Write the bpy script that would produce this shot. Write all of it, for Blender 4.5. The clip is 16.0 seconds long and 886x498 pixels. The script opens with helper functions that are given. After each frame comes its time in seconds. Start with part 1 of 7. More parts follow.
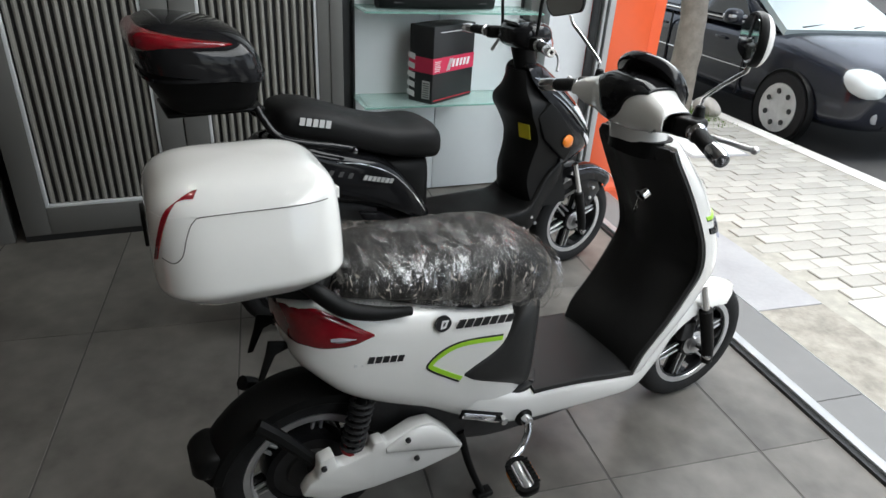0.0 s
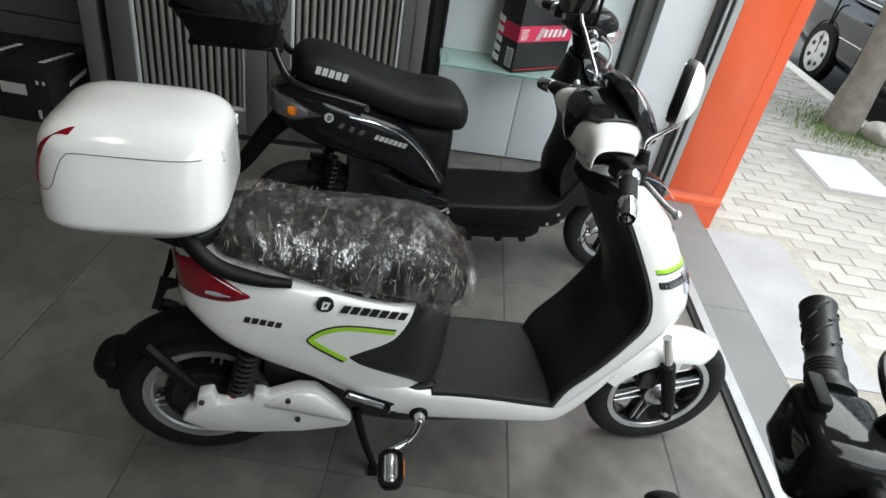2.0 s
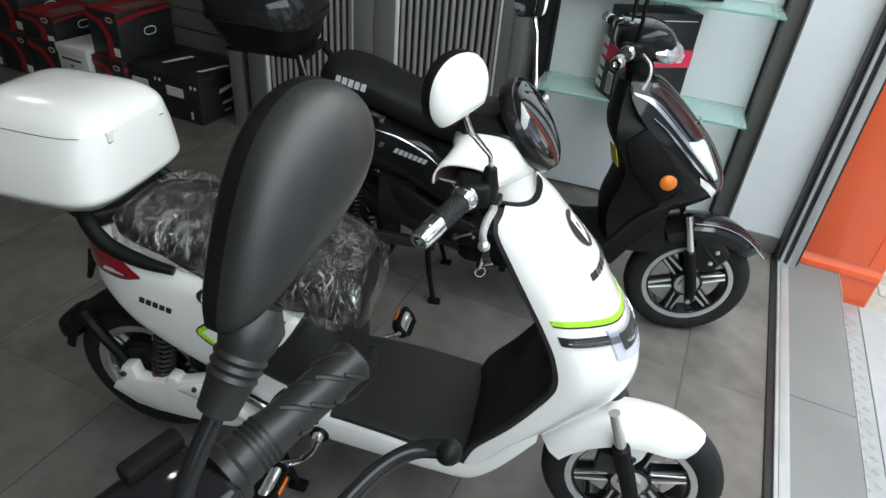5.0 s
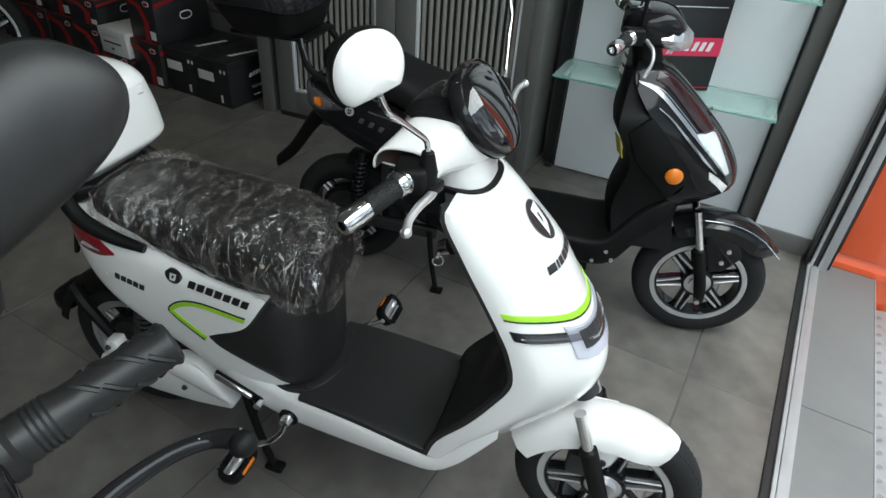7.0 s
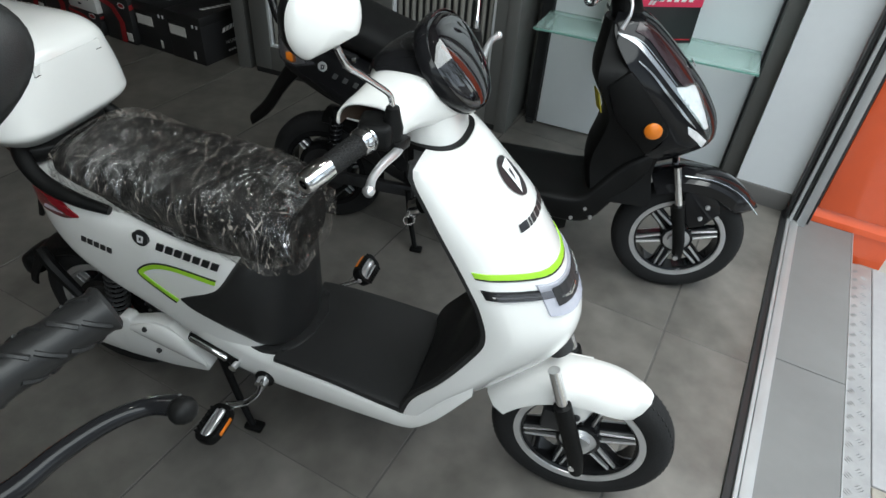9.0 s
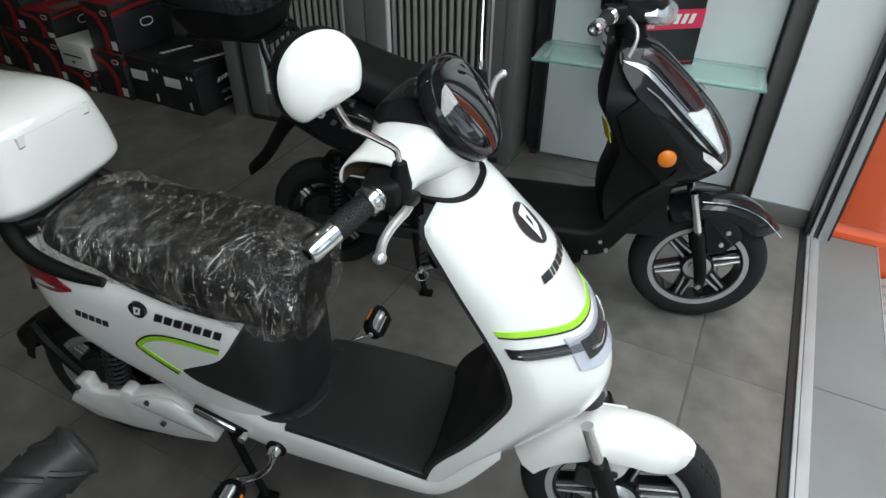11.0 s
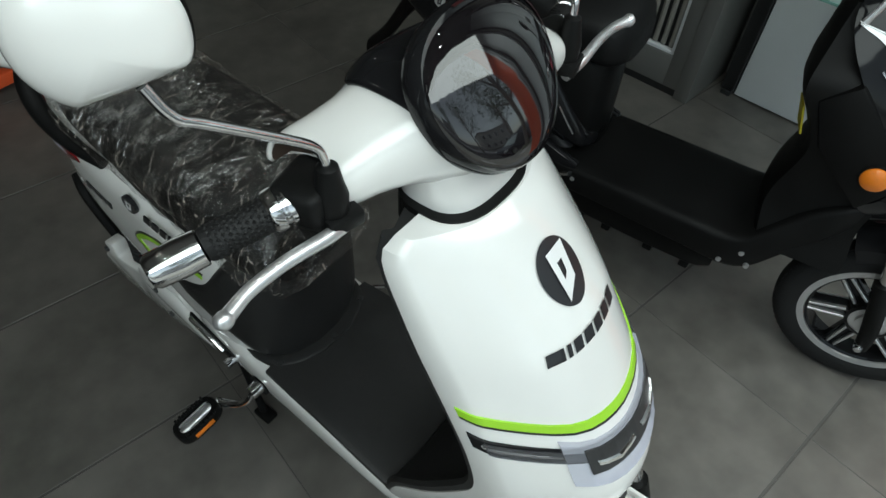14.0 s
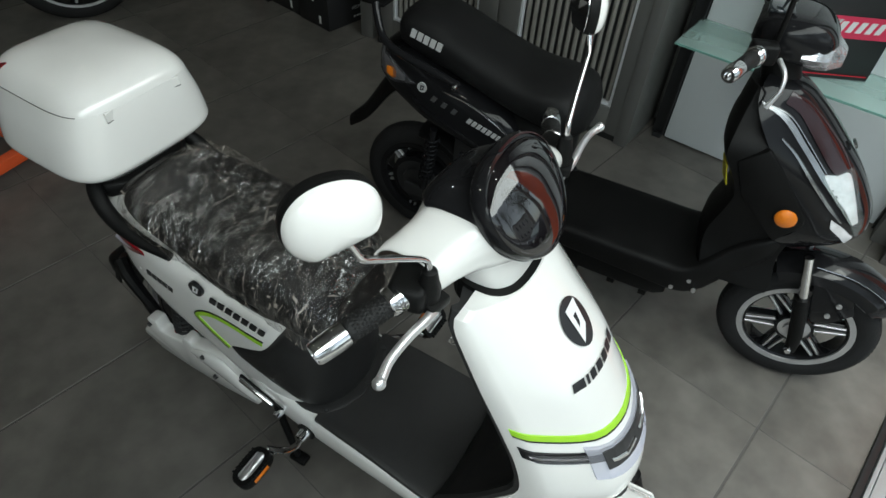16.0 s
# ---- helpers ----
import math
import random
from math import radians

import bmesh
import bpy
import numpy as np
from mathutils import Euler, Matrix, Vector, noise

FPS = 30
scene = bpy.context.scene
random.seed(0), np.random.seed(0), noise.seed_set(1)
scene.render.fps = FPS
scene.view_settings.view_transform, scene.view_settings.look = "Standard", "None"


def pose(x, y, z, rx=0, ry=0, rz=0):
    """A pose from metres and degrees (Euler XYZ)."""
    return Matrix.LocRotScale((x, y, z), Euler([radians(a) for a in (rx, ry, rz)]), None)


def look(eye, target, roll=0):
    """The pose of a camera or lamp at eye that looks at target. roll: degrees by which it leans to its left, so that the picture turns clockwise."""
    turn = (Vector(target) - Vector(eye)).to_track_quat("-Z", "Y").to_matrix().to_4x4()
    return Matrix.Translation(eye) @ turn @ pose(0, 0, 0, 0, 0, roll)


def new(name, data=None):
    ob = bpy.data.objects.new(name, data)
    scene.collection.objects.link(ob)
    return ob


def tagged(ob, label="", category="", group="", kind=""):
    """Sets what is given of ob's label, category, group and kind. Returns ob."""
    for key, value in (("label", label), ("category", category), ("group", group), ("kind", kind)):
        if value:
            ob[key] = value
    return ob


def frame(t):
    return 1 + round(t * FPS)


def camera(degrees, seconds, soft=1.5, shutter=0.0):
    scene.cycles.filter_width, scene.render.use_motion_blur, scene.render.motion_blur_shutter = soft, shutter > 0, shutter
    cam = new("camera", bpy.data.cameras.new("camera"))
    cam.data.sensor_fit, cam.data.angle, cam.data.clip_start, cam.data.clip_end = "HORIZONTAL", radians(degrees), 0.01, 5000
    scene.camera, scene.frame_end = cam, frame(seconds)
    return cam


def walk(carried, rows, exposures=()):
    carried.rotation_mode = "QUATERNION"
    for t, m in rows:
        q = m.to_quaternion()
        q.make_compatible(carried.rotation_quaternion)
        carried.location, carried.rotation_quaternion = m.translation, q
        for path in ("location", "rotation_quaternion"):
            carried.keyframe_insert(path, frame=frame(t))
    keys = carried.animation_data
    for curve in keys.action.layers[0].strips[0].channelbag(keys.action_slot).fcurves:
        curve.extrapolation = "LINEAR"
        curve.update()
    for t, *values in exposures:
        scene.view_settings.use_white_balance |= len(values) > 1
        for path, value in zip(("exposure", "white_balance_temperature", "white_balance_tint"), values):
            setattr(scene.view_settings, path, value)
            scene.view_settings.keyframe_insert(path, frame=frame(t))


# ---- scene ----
cam = camera(70.6, 16.0)
PATH = [
    (0, (-0.27, -1.093, 1.356), (0.593, 0.459, 0.436), 3.5),
    (0.5, (-0.132, -1.158, 1.405), (0.558, 0.454, 0.442), 7.8),
    (1, (-0.037, -1.206, 1.435), (0.581, 0.398, 0.413), 8.6),
    (1.5, (0.079, -1.196, 1.455), (0.629, 0.395, 0.375), 11.4),
    (2, (0.231, -1.174, 1.486), (0.652, 0.432, 0.371), 10.8),
    (2.5, (0.382, -1.187, 1.505), (0.595, 0.457, 0.386), 10.2),
    (3, (0.536, -1.21, 1.516), (0.558, 0.452, 0.404), 10.2),
    (3.5, (0.668, -1.18, 1.504), (0.582, 0.495, 0.414), 7.7),
    (4, (0.805, -1.118, 1.504), (0.657, 0.557, 0.421), 7.2),
    (4.2, (0.83, -1.103, 1.498), (0.664, 0.569, 0.413), 6.8),
    (6.3, (1.048, -1.034, 1.456), (0.643, 0.547, 0.3), 4.6),
    (6.5, (1.057, -1.03, 1.457), (0.666, 0.553, 0.299), 4.7),
    (7, (1.094, -0.992, 1.462), (0.664, 0.588, 0.314), 4.3),
    (7.5, (1.118, -0.967, 1.46), (0.651, 0.604, 0.315), 3.7),
    (8, (1.123, -0.967, 1.458), (0.705, 0.592, 0.278), 4.2),
    (8.5, (1.126, -0.969, 1.453), (0.742, 0.557, 0.217), 4.6),
    (8.7, (1.125, -0.969, 1.453), (0.762, 0.546, 0.199), 5.0),
    (10.8, (1.074, -0.923, 1.441), (0.662, 0.639, 0.262), 0.5),
    (11, (1.079, -0.886, 1.44), (0.682, 0.681, 0.262), 0.7),
    (11.5, (1.11, -0.699, 1.422), (0.561, 0.808, 0.228), 0.7),
    (12, (1.131, -0.498, 1.368), (0.369, 0.839, 0.09), -0.4),
    (12.5, (1.128, -0.41, 1.336), (0.319, 0.827, -0.011), -0.9),
    (13, (1.135, -0.385, 1.325), (0.297, 0.758, -0.087), -0.9),
    (13.5, (1.143, -0.408, 1.34), (0.336, 0.684, -0.128), 1.1),
    (14, (1.15, -0.455, 1.395), (0.399, 0.643, -0.098), 3.6),
    (14.5, (1.144, -0.519, 1.449), (0.414, 0.617, -0.026), 5.3),
    (15, (1.137, -0.583, 1.503), (0.423, 0.577, 0.039), 5.1),
    (15.5, (1.114, -0.622, 1.562), (0.367, 0.562, 0.134), 3.5),
    (16, (1.092, -0.645, 1.613), (0.452, 0.608, 0.192), 4.3),
]
EXPOSURE = [(0, 1.28, 6300, 7), (2, 1.30, 6300, 4.5), (4, 1.26, 6200, 3), (6.5, 0.98, 6100, 2), (8.5, 0.91, 6150, 2.5), (11, 0.84, 6150, 2), (12.5, 0.42, 6150, -2.5), (14, 0.38, 6150, -3), (16, 0.62, 6250, -1)]
walk(cam, [(t, look(eye, target, roll)) for t, eye, target, roll in PATH], EXPOSURE)


# ---- world, sun, exposure ----
world = bpy.data.worlds.new("sky")
scene.world = world
world.use_nodes = True
wn = world.node_tree
sky = wn.nodes.new("ShaderNodeTexSky")
sky.sky_type = "NISHITA"
sky.sun_disc = False
sky.sun_elevation = radians(75)
sky.sun_rotation = radians(60)
hazy = wn.nodes.new("ShaderNodeHueSaturation")
hazy.inputs["Saturation"].default_value = 0.35
wn.links.new(sky.outputs[0], hazy.inputs["Color"])
wn.links.new(hazy.outputs[0], wn.nodes["Background"].inputs[0])
wn.nodes["Background"].inputs[1].default_value = 0.15
sun = bpy.data.lights.new("sun", "SUN")
sun.energy, sun.angle, sun.color = 2.0, radians(40), (1.0, 0.97, 0.93)
sun_ob = new("sun", sun)
sun_ob.matrix_world = look((4.6, -3, 20), (3, 1, 0))
# sky light falling in through the upper part of the open shop front
front = bpy.data.lights.new("shop_front_daylight", "AREA")
front.shape, front.size, front.size_y, front.energy, front.color = "RECTANGLE", 4.6, 0.80, 33.0, (1.0, 1.0, 0.985)
new("shop_front_daylight", front).matrix_world = pose(0, 0, 0, 0, 0, -12.5) @ look((1.64, -0.50, 2.20), (0.2, -0.50, 0.80))

# ---- materials ----
MATS = {}


def mat(name, color, rough=0.5, metal=0.0, vary=0.12, scale=8.0, bump=0.0, bscale=60.0, coat=0.0, fine=None, spec=0.5):
    """A procedural surface: two scales of variation in colour and roughness, and fine relief."""
    if name in MATS:
        return MATS[name]
    m = bpy.data.materials.new(name)
    m.use_nodes = True
    n, l = m.node_tree.nodes, m.node_tree.links
    p = n["Principled BSDF"]
    p.inputs["Roughness"].default_value, p.inputs["Metallic"].default_value = rough, metal
    p.inputs["Coat Weight"].default_value, p.inputs["Coat Roughness"].default_value = coat, 0.06
    p.inputs["Specular IOR Level"].default_value = spec
    co = n.new("ShaderNodeTexCoord")
    a = n.new("ShaderNodeTexNoise")
    a.inputs["Scale"].default_value, a.inputs["Detail"].default_value = scale, 6
    b = n.new("ShaderNodeTexNoise")
    b.inputs["Scale"].default_value, b.inputs["Detail"].default_value = fine or scale * 9, 3
    l.new(co.outputs["Object"], a.inputs[0]), l.new(co.outputs["Object"], b.inputs[0])
    add = n.new("ShaderNodeMath")
    add.operation = "MULTIPLY_ADD"
    add.inputs[1].default_value = 0.35
    l.new(b.outputs[0], add.inputs[0]), l.new(a.outputs[0], add.inputs[2])
    ramp = n.new("ShaderNodeMapRange")
    ramp.inputs[1].default_value, ramp.inputs[2].default_value = 0.4, 0.95
    ramp.inputs[3].default_value, ramp.inputs[4].default_value = 1 - vary, 1 + vary
    l.new(add.outputs[0], ramp.inputs[0])
    mix = n.new("ShaderNodeMix")
    mix.data_type, mix.blend_type = "RGBA", "MULTIPLY"
    mix.inputs[0].default_value = 1
    mix.inputs[6].default_value = (*color, 1)
    l.new(ramp.outputs[0], mix.inputs[7])
    l.new(mix.outputs[2], p.inputs["Base Color"])
    rr = n.new("ShaderNodeMapRange")
    rr.inputs[1].default_value, rr.inputs[2].default_value = 0.35, 0.95
    rr.inputs[3].default_value, rr.inputs[4].default_value = rough * 0.85, min(1, rough * 1.2)
    l.new(add.outputs[0], rr.inputs[0]), l.new(rr.outputs[0], p.inputs["Roughness"])
    if bump:
        c = n.new("ShaderNodeTexNoise")
        c.inputs["Scale"].default_value, c.inputs["Detail"].default_value = bscale, 4
        l.new(co.outputs["Object"], c.inputs[0])
        k = n.new("ShaderNodeBump")
        k.inputs["Strength"].default_value, k.inputs["Distance"].default_value = bump, 0.004
        l.new(c.outputs[0], k.inputs["Height"]), l.new(k.outputs[0], p.inputs["Normal"])
    MATS[name] = m
    return m


def by_piece(m, amount):
    """Vary a material's brightness from piece to piece."""
    n, l = m.node_tree.nodes, m.node_tree.links
    p = n["Principled BSDF"]
    src = p.inputs["Base Color"].links[0].from_socket
    info, r, mix = n.new("ShaderNodeObjectInfo"), n.new("ShaderNodeMapRange"), n.new("ShaderNodeMix")
    r.inputs[3].default_value, r.inputs[4].default_value = 1 - amount, 1 + amount
    l.new(info.outputs["Random"], r.inputs[0])
    mix.data_type, mix.blend_type = "RGBA", "MULTIPLY"
    mix.inputs[0].default_value = 1
    l.new(src, mix.inputs[6]), l.new(r.outputs[0], mix.inputs[7]), l.new(mix.outputs[2], p.inputs["Base Color"])
    return m


WHITE = mat("white_gloss_plastic", (0.765, 0.758, 0.738), 0.15, vary=0.02, scale=3, coat=0.8)
BLACKP = mat("black_matt_plastic", (0.006, 0.006, 0.006), 0.42, vary=0.3, scale=10, bump=0.12, bscale=900, spec=0.13)
MATP = mat("worn_black_mat", (0.017, 0.017, 0.0172), 0.46, vary=0.35, scale=6, fine=70, bump=0.18, bscale=500, spec=0.42)
BLACKG = mat("black_gloss_paint", (0.010, 0.010, 0.011), 0.06, vary=0.2, scale=5, spec=0.22)
LEATHER = mat("black_seat_vinyl", (0.007, 0.007, 0.0073), 0.5, vary=0.25, scale=14, bump=0.25, bscale=500, spec=0.22)
RUBBER = mat("tyre_rubber", (0.014, 0.014, 0.0145), 0.75, vary=0.3, scale=16, bump=0.3, bscale=220, spec=0.25)
GRIPR = mat("grip_rubber", (0.010, 0.010, 0.0102), 0.45, vary=0.25, scale=20, bump=0.3, bscale=700, spec=0.25)
CHROME = mat("chrome", (0.72, 0.72, 0.73), 0.12, 1.0, vary=0.05, scale=20)
ALLOY = mat("brushed_alloy", (0.66, 0.66, 0.67), 0.32, 0.82, vary=0.1, scale=30)
STEEL = mat("dark_steel", (0.05, 0.05, 0.052), 0.45, 0.6, vary=0.3, scale=20)
RED = mat("red_lens", (0.20, 0.004, 0.010), 0.15, vary=0.25, scale=30, coat=0.8)
AMBER = mat("amber_lens", (0.75, 0.20, 0.01), 0.3, vary=0.15, scale=40, coat=0.4)
GREEN = mat("green_decal", (0.33, 0.62, 0.03), 0.3, vary=0.04, scale=10)
SATIN = mat("satin_black_plastic", (0.012, 0.012, 0.0122), 0.40, vary=0.2, scale=10, bump=0.08, bscale=900, spec=0.38)
DIMINK = mat("dim_grey_decal", (0.07, 0.07, 0.07), 0.4, vary=0.08, scale=10)
INK = mat("black_decal", (0.015, 0.015, 0.017), 0.3, vary=0.1, scale=10)
SILVERINK = mat("silver_decal", (0.55, 0.55, 0.55), 0.4, 0.2, vary=0.08, scale=10)
WHITEINK = mat("white_decal", (0.75, 0.75, 0.75), 0.5, vary=0.04, scale=10)
YELLOW = mat("yellow_sticker", (0.55, 0.47, 0.02), 0.5, vary=0.08, scale=20)
REDINK = mat("red_print", (0.50, 0.012, 0.03), 0.45, vary=0.1, scale=14)
PINKINK = mat("pink_print", (0.62, 0.03, 0.09), 0.45, vary=0.06, scale=14)
SMOKE = mat("smoked_visor", (0.006, 0.005, 0.006), 0.04, vary=0.1, scale=4, spec=0.8, coat=0.35)
TILE = by_piece(mat("grey_floor_tile", (0.132, 0.124, 0.112), 0.33, vary=0.42, scale=3.2, fine=13, bump=0.06, bscale=90), 0.05)
GROUT = mat("grey_grout", (0.085, 0.082, 0.076), 0.9, vary=0.2, scale=20)
SILLM = by_piece(mat("grey_sill_tile", (0.155, 0.155, 0.154), 0.6, vary=0.14, scale=2.5, fine=18), 0.05)
ALU = mat("anodised_aluminium", (0.46, 0.47, 0.475), 0.48, 0.55, vary=0.08, scale=12)
DARKALU = mat("dark_door_frame", (0.025, 0.026, 0.027), 0.35, 0.2, vary=0.15, scale=12)
CHEQ = mat("chequer_plate", (0.36, 0.36, 0.36), 0.42, 0.5, vary=0.12, scale=20)
PAINTD = mat("dark_wall_paint", (0.150, 0.142, 0.128), 0.7, vary=0.06, scale=3)
PAINTW = mat("white_wall_paint", (0.66, 0.68, 0.70), 0.6, vary=0.04, scale=3, bump=0.05, bscale=200)
PANELW = mat("white_shelf_panel", (0.74, 0.78, 0.80), 0.35, vary=0.03, scale=2)
PAINTG = mat("grey_door_paint", (0.132, 0.132, 0.125), 0.5, vary=0.06, scale=4, bump=0.04, bscale=160)
SLATG = by_piece(mat("grey_louvre_metal", (0.26, 0.252, 0.228), 0.42, 0.1, vary=0.08, scale=6), 0.06)
SLATW = by_piece(mat("grey_slatwall", (0.118, 0.115, 0.109), 0.55, vary=0.08, scale=4), 0.05)
SKIRT = mat("grey_skirting", (0.125, 0.12, 0.115), 0.5, vary=0.08, scale=6)
CEIL = mat("ceiling_paint", (0.18, 0.176, 0.17), 0.8, vary=0.04, scale=2)
ORANGE = mat("orange_painted_metal", (0.80, 0.115, 0.032), 0.22, vary=0.06, scale=3, spec=0.7)
CARD = mat("black_printed_card", (0.016, 0.016, 0.017), 0.42, vary=0.2, scale=9)
CARDR = mat("red_printed_card", (0.26, 0.012, 0.015), 0.45, vary=0.15, scale=9)
CARDW = mat("white_printed_card", (0.62, 0.61, 0.59), 0.6, vary=0.06, scale=9)
SLAB = mat("grey_stone_slab", (0.30, 0.30, 0.31), 0.7, vary=0.15, scale=4, fine=50, bump=0.15, bscale=150)
PAVER = by_piece(mat("pale_paving_block", (0.37, 0.36, 0.33), 0.8, vary=0.18, scale=3.2, fine=60, bump=0.3, bscale=120), 0.12)
SAND = mat("joint_sand", (0.31, 0.30, 0.265), 0.95, vary=0.2, scale=20, bump=0.3, bscale=200)
KERB = by_piece(mat("white_kerb_paint", (0.62, 0.61, 0.58), 0.8, vary=0.15, scale=6, bump=0.2, bscale=100), 0.06)
ASPHALT = mat("asphalt", (0.06, 0.06, 0.06), 0.85, vary=0.3, scale=6, fine=90, bump=0.5, bscale=250)
BARK = mat("pale_bark", (0.30, 0.27, 0.23), 0.9, vary=0.3, scale=9, fine=40, bump=0.7, bscale=60)
LEAF = mat("tree_leaves", (0.05, 0.10, 0.022), 0.55, vary=0.4, scale=2)
GRASS = mat("grass_blades", (0.12, 0.22, 0.035), 0.6, vary=0.4, scale=5)
STONE = mat("pale_stone", (0.5, 0.48, 0.44), 0.85, vary=0.2, scale=12, bump=0.4, bscale=60)
CARP = mat("dark_blue_car_paint", (0.010, 0.012, 0.020), 0.15, 0.0, vary=0.1, scale=3, coat=0.2)
FACADE = mat("pale_facade_render", (0.52, 0.50, 0.46), 0.85, vary=0.1, scale=0.6, bump=0.1, bscale=40)
COPPER = mat("copper_gauge_ring", (0.45, 0.26, 0.16), 0.3, 0.8, vary=0.2, scale=30)


def clear(name, tint, rough, fac):
    """A see-through sheet: clear film or glass with gloss on it."""
    if name in MATS:
        return MATS[name]
    m = bpy.data.materials.new(name)
    m.use_nodes = True
    n, l = m.node_tree.nodes, m.node_tree.links
    p = n["Principled BSDF"]
    p.inputs["Base Color"].default_value, p.inputs["Roughness"].default_value = (*tint, 1), rough
    tr, mix = n.new("ShaderNodeBsdfTransparent"), n.new("ShaderNodeMixShader")
    tr.inputs[0].default_value = (0.5 + 0.5 * tint[0], 0.5 + 0.5 * tint[1], 0.5 + 0.5 * tint[2], 1)
    mix.inputs[0].default_value = fac
    l.new(tr.outputs[0], mix.inputs[1]), l.new(p.outputs[0], mix.inputs[2])
    l.new(mix.outputs[0], n["Material Output"].inputs[0])
    MATS[name] = m
    return m


def film(name):
    """Crumpled clear film: flat glossy shards of many tilts over a thin haze with painted glint lines, on a see-through
    sheet.
    """
    m = bpy.data.materials.new(name)
    m.use_nodes = True
    n, l = m.node_tree.nodes, m.node_tree.links
    n.remove(n["Principled BSDF"])
    co, mp = n.new("ShaderNodeTexCoord"), n.new("ShaderNodeMapping")
    mp.inputs["Scale"].default_value, mp.inputs["Rotation"].default_value = (1.7, 1.0, 0.6), (0.2, 0.5, 0.3)
    l.new(co.outputs["Object"], mp.inputs[0])
    unit = None
    for sc, dist, strength in ((21, 0.012, 0.9), (50, 0.008, 0.95), (120, 0.0030, 0.8)):
        z, b = n.new("ShaderNodeTexNoise"), n.new("ShaderNodeBump")
        z.noise_type = "RIDGED_MULTIFRACTAL"
        z.inputs["Scale"].default_value, z.inputs["Detail"].default_value, z.inputs["Distortion"].default_value = sc, 1.0, 0.9
        b.inputs["Strength"].default_value, b.inputs["Distance"].default_value = strength, dist
        l.new(mp.outputs[0], z.inputs["Vector"]), l.new(z.outputs[0], b.inputs["Height"])
        if unit:
            l.new(unit.outputs[0], b.inputs["Normal"])
        unit = b
    # dimmer light on the film's top, put in by weakening gloss and glint lines
    geo, sep, top_dim = n.new("ShaderNodeNewGeometry"), n.new("ShaderNodeSeparateXYZ"), n.new("ShaderNodeMapRange")
    top_dim.inputs[1].default_value, top_dim.inputs[2].default_value = 0.35, 0.92
    top_dim.inputs[3].default_value, top_dim.inputs[4].default_value = 1.0, 0.68
    l.new(geo.outputs["Normal"], sep.inputs[0]), l.new(sep.outputs[2], top_dim.inputs[0])
    patch = n.new("ShaderNodeTexNoise")
    patch.inputs["Scale"].default_value, patch.inputs["Detail"].default_value = 16, 2
    l.new(mp.outputs[0], patch.inputs["Vector"])
    # pale diffuse crease lines, painting the glints that the folds catch
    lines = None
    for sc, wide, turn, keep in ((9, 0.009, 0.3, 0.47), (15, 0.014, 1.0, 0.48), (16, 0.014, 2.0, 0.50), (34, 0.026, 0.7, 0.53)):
        spin, crease_glint, away = n.new("ShaderNodeMapping"), n.new("ShaderNodeTexVoronoi"), n.new("ShaderNodeMath")
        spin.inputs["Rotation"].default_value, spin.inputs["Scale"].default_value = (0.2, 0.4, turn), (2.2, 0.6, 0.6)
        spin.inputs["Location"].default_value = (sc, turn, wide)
        crease_glint.feature, crease_glint.inputs["Scale"].default_value = "DISTANCE_TO_EDGE", sc
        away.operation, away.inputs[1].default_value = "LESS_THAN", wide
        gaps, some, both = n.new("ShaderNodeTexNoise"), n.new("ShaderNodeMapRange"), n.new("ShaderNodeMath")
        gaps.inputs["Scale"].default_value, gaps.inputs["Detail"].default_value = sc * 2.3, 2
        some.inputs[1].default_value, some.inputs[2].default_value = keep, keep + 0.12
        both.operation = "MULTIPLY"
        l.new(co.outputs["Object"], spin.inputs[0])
        l.new(spin.outputs[0], crease_glint.inputs["Vector"]), l.new(spin.outputs[0], gaps.inputs["Vector"])
        l.new(crease_glint.outputs[0], away.inputs[0]), l.new(gaps.outputs[0], some.inputs[0])
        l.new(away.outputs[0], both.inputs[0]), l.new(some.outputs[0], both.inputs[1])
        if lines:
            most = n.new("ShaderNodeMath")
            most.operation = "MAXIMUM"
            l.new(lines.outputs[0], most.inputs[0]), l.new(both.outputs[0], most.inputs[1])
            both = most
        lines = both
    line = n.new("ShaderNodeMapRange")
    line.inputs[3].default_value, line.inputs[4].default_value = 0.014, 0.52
    side_glint = n.new("ShaderNodeMath")
    side_glint.operation = "MULTIPLY"
    l.new(lines.outputs[0], side_glint.inputs[0]), l.new(top_dim.outputs[0], side_glint.inputs[1]), l.new(side_glint.outputs[0], line.inputs[0])
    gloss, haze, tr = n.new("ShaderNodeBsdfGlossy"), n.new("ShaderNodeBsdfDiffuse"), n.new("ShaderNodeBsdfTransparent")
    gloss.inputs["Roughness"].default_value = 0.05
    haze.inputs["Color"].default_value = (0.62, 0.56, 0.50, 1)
    l.new(unit.outputs[0], gloss.inputs["Normal"])
    one, two = n.new("ShaderNodeMixShader"), n.new("ShaderNodeMixShader")
    l.new(line.outputs[0], one.inputs[0])
    l.new(tr.outputs[0], one.inputs[1]), l.new(haze.outputs[0], one.inputs[2])
    r = n.new("ShaderNodeMapRange")
    r.inputs[1].default_value, r.inputs[2].default_value = 0.47, 0.60
    r.inputs[3].default_value, r.inputs[4].default_value = 0.05, 0.38
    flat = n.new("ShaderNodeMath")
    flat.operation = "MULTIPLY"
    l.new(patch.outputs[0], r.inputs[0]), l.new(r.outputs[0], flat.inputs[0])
    l.new(top_dim.outputs[0], flat.inputs[1]), l.new(flat.outputs[0], two.inputs[0])
    l.new(one.outputs[0], two.inputs[1]), l.new(gloss.outputs[0], two.inputs[2])
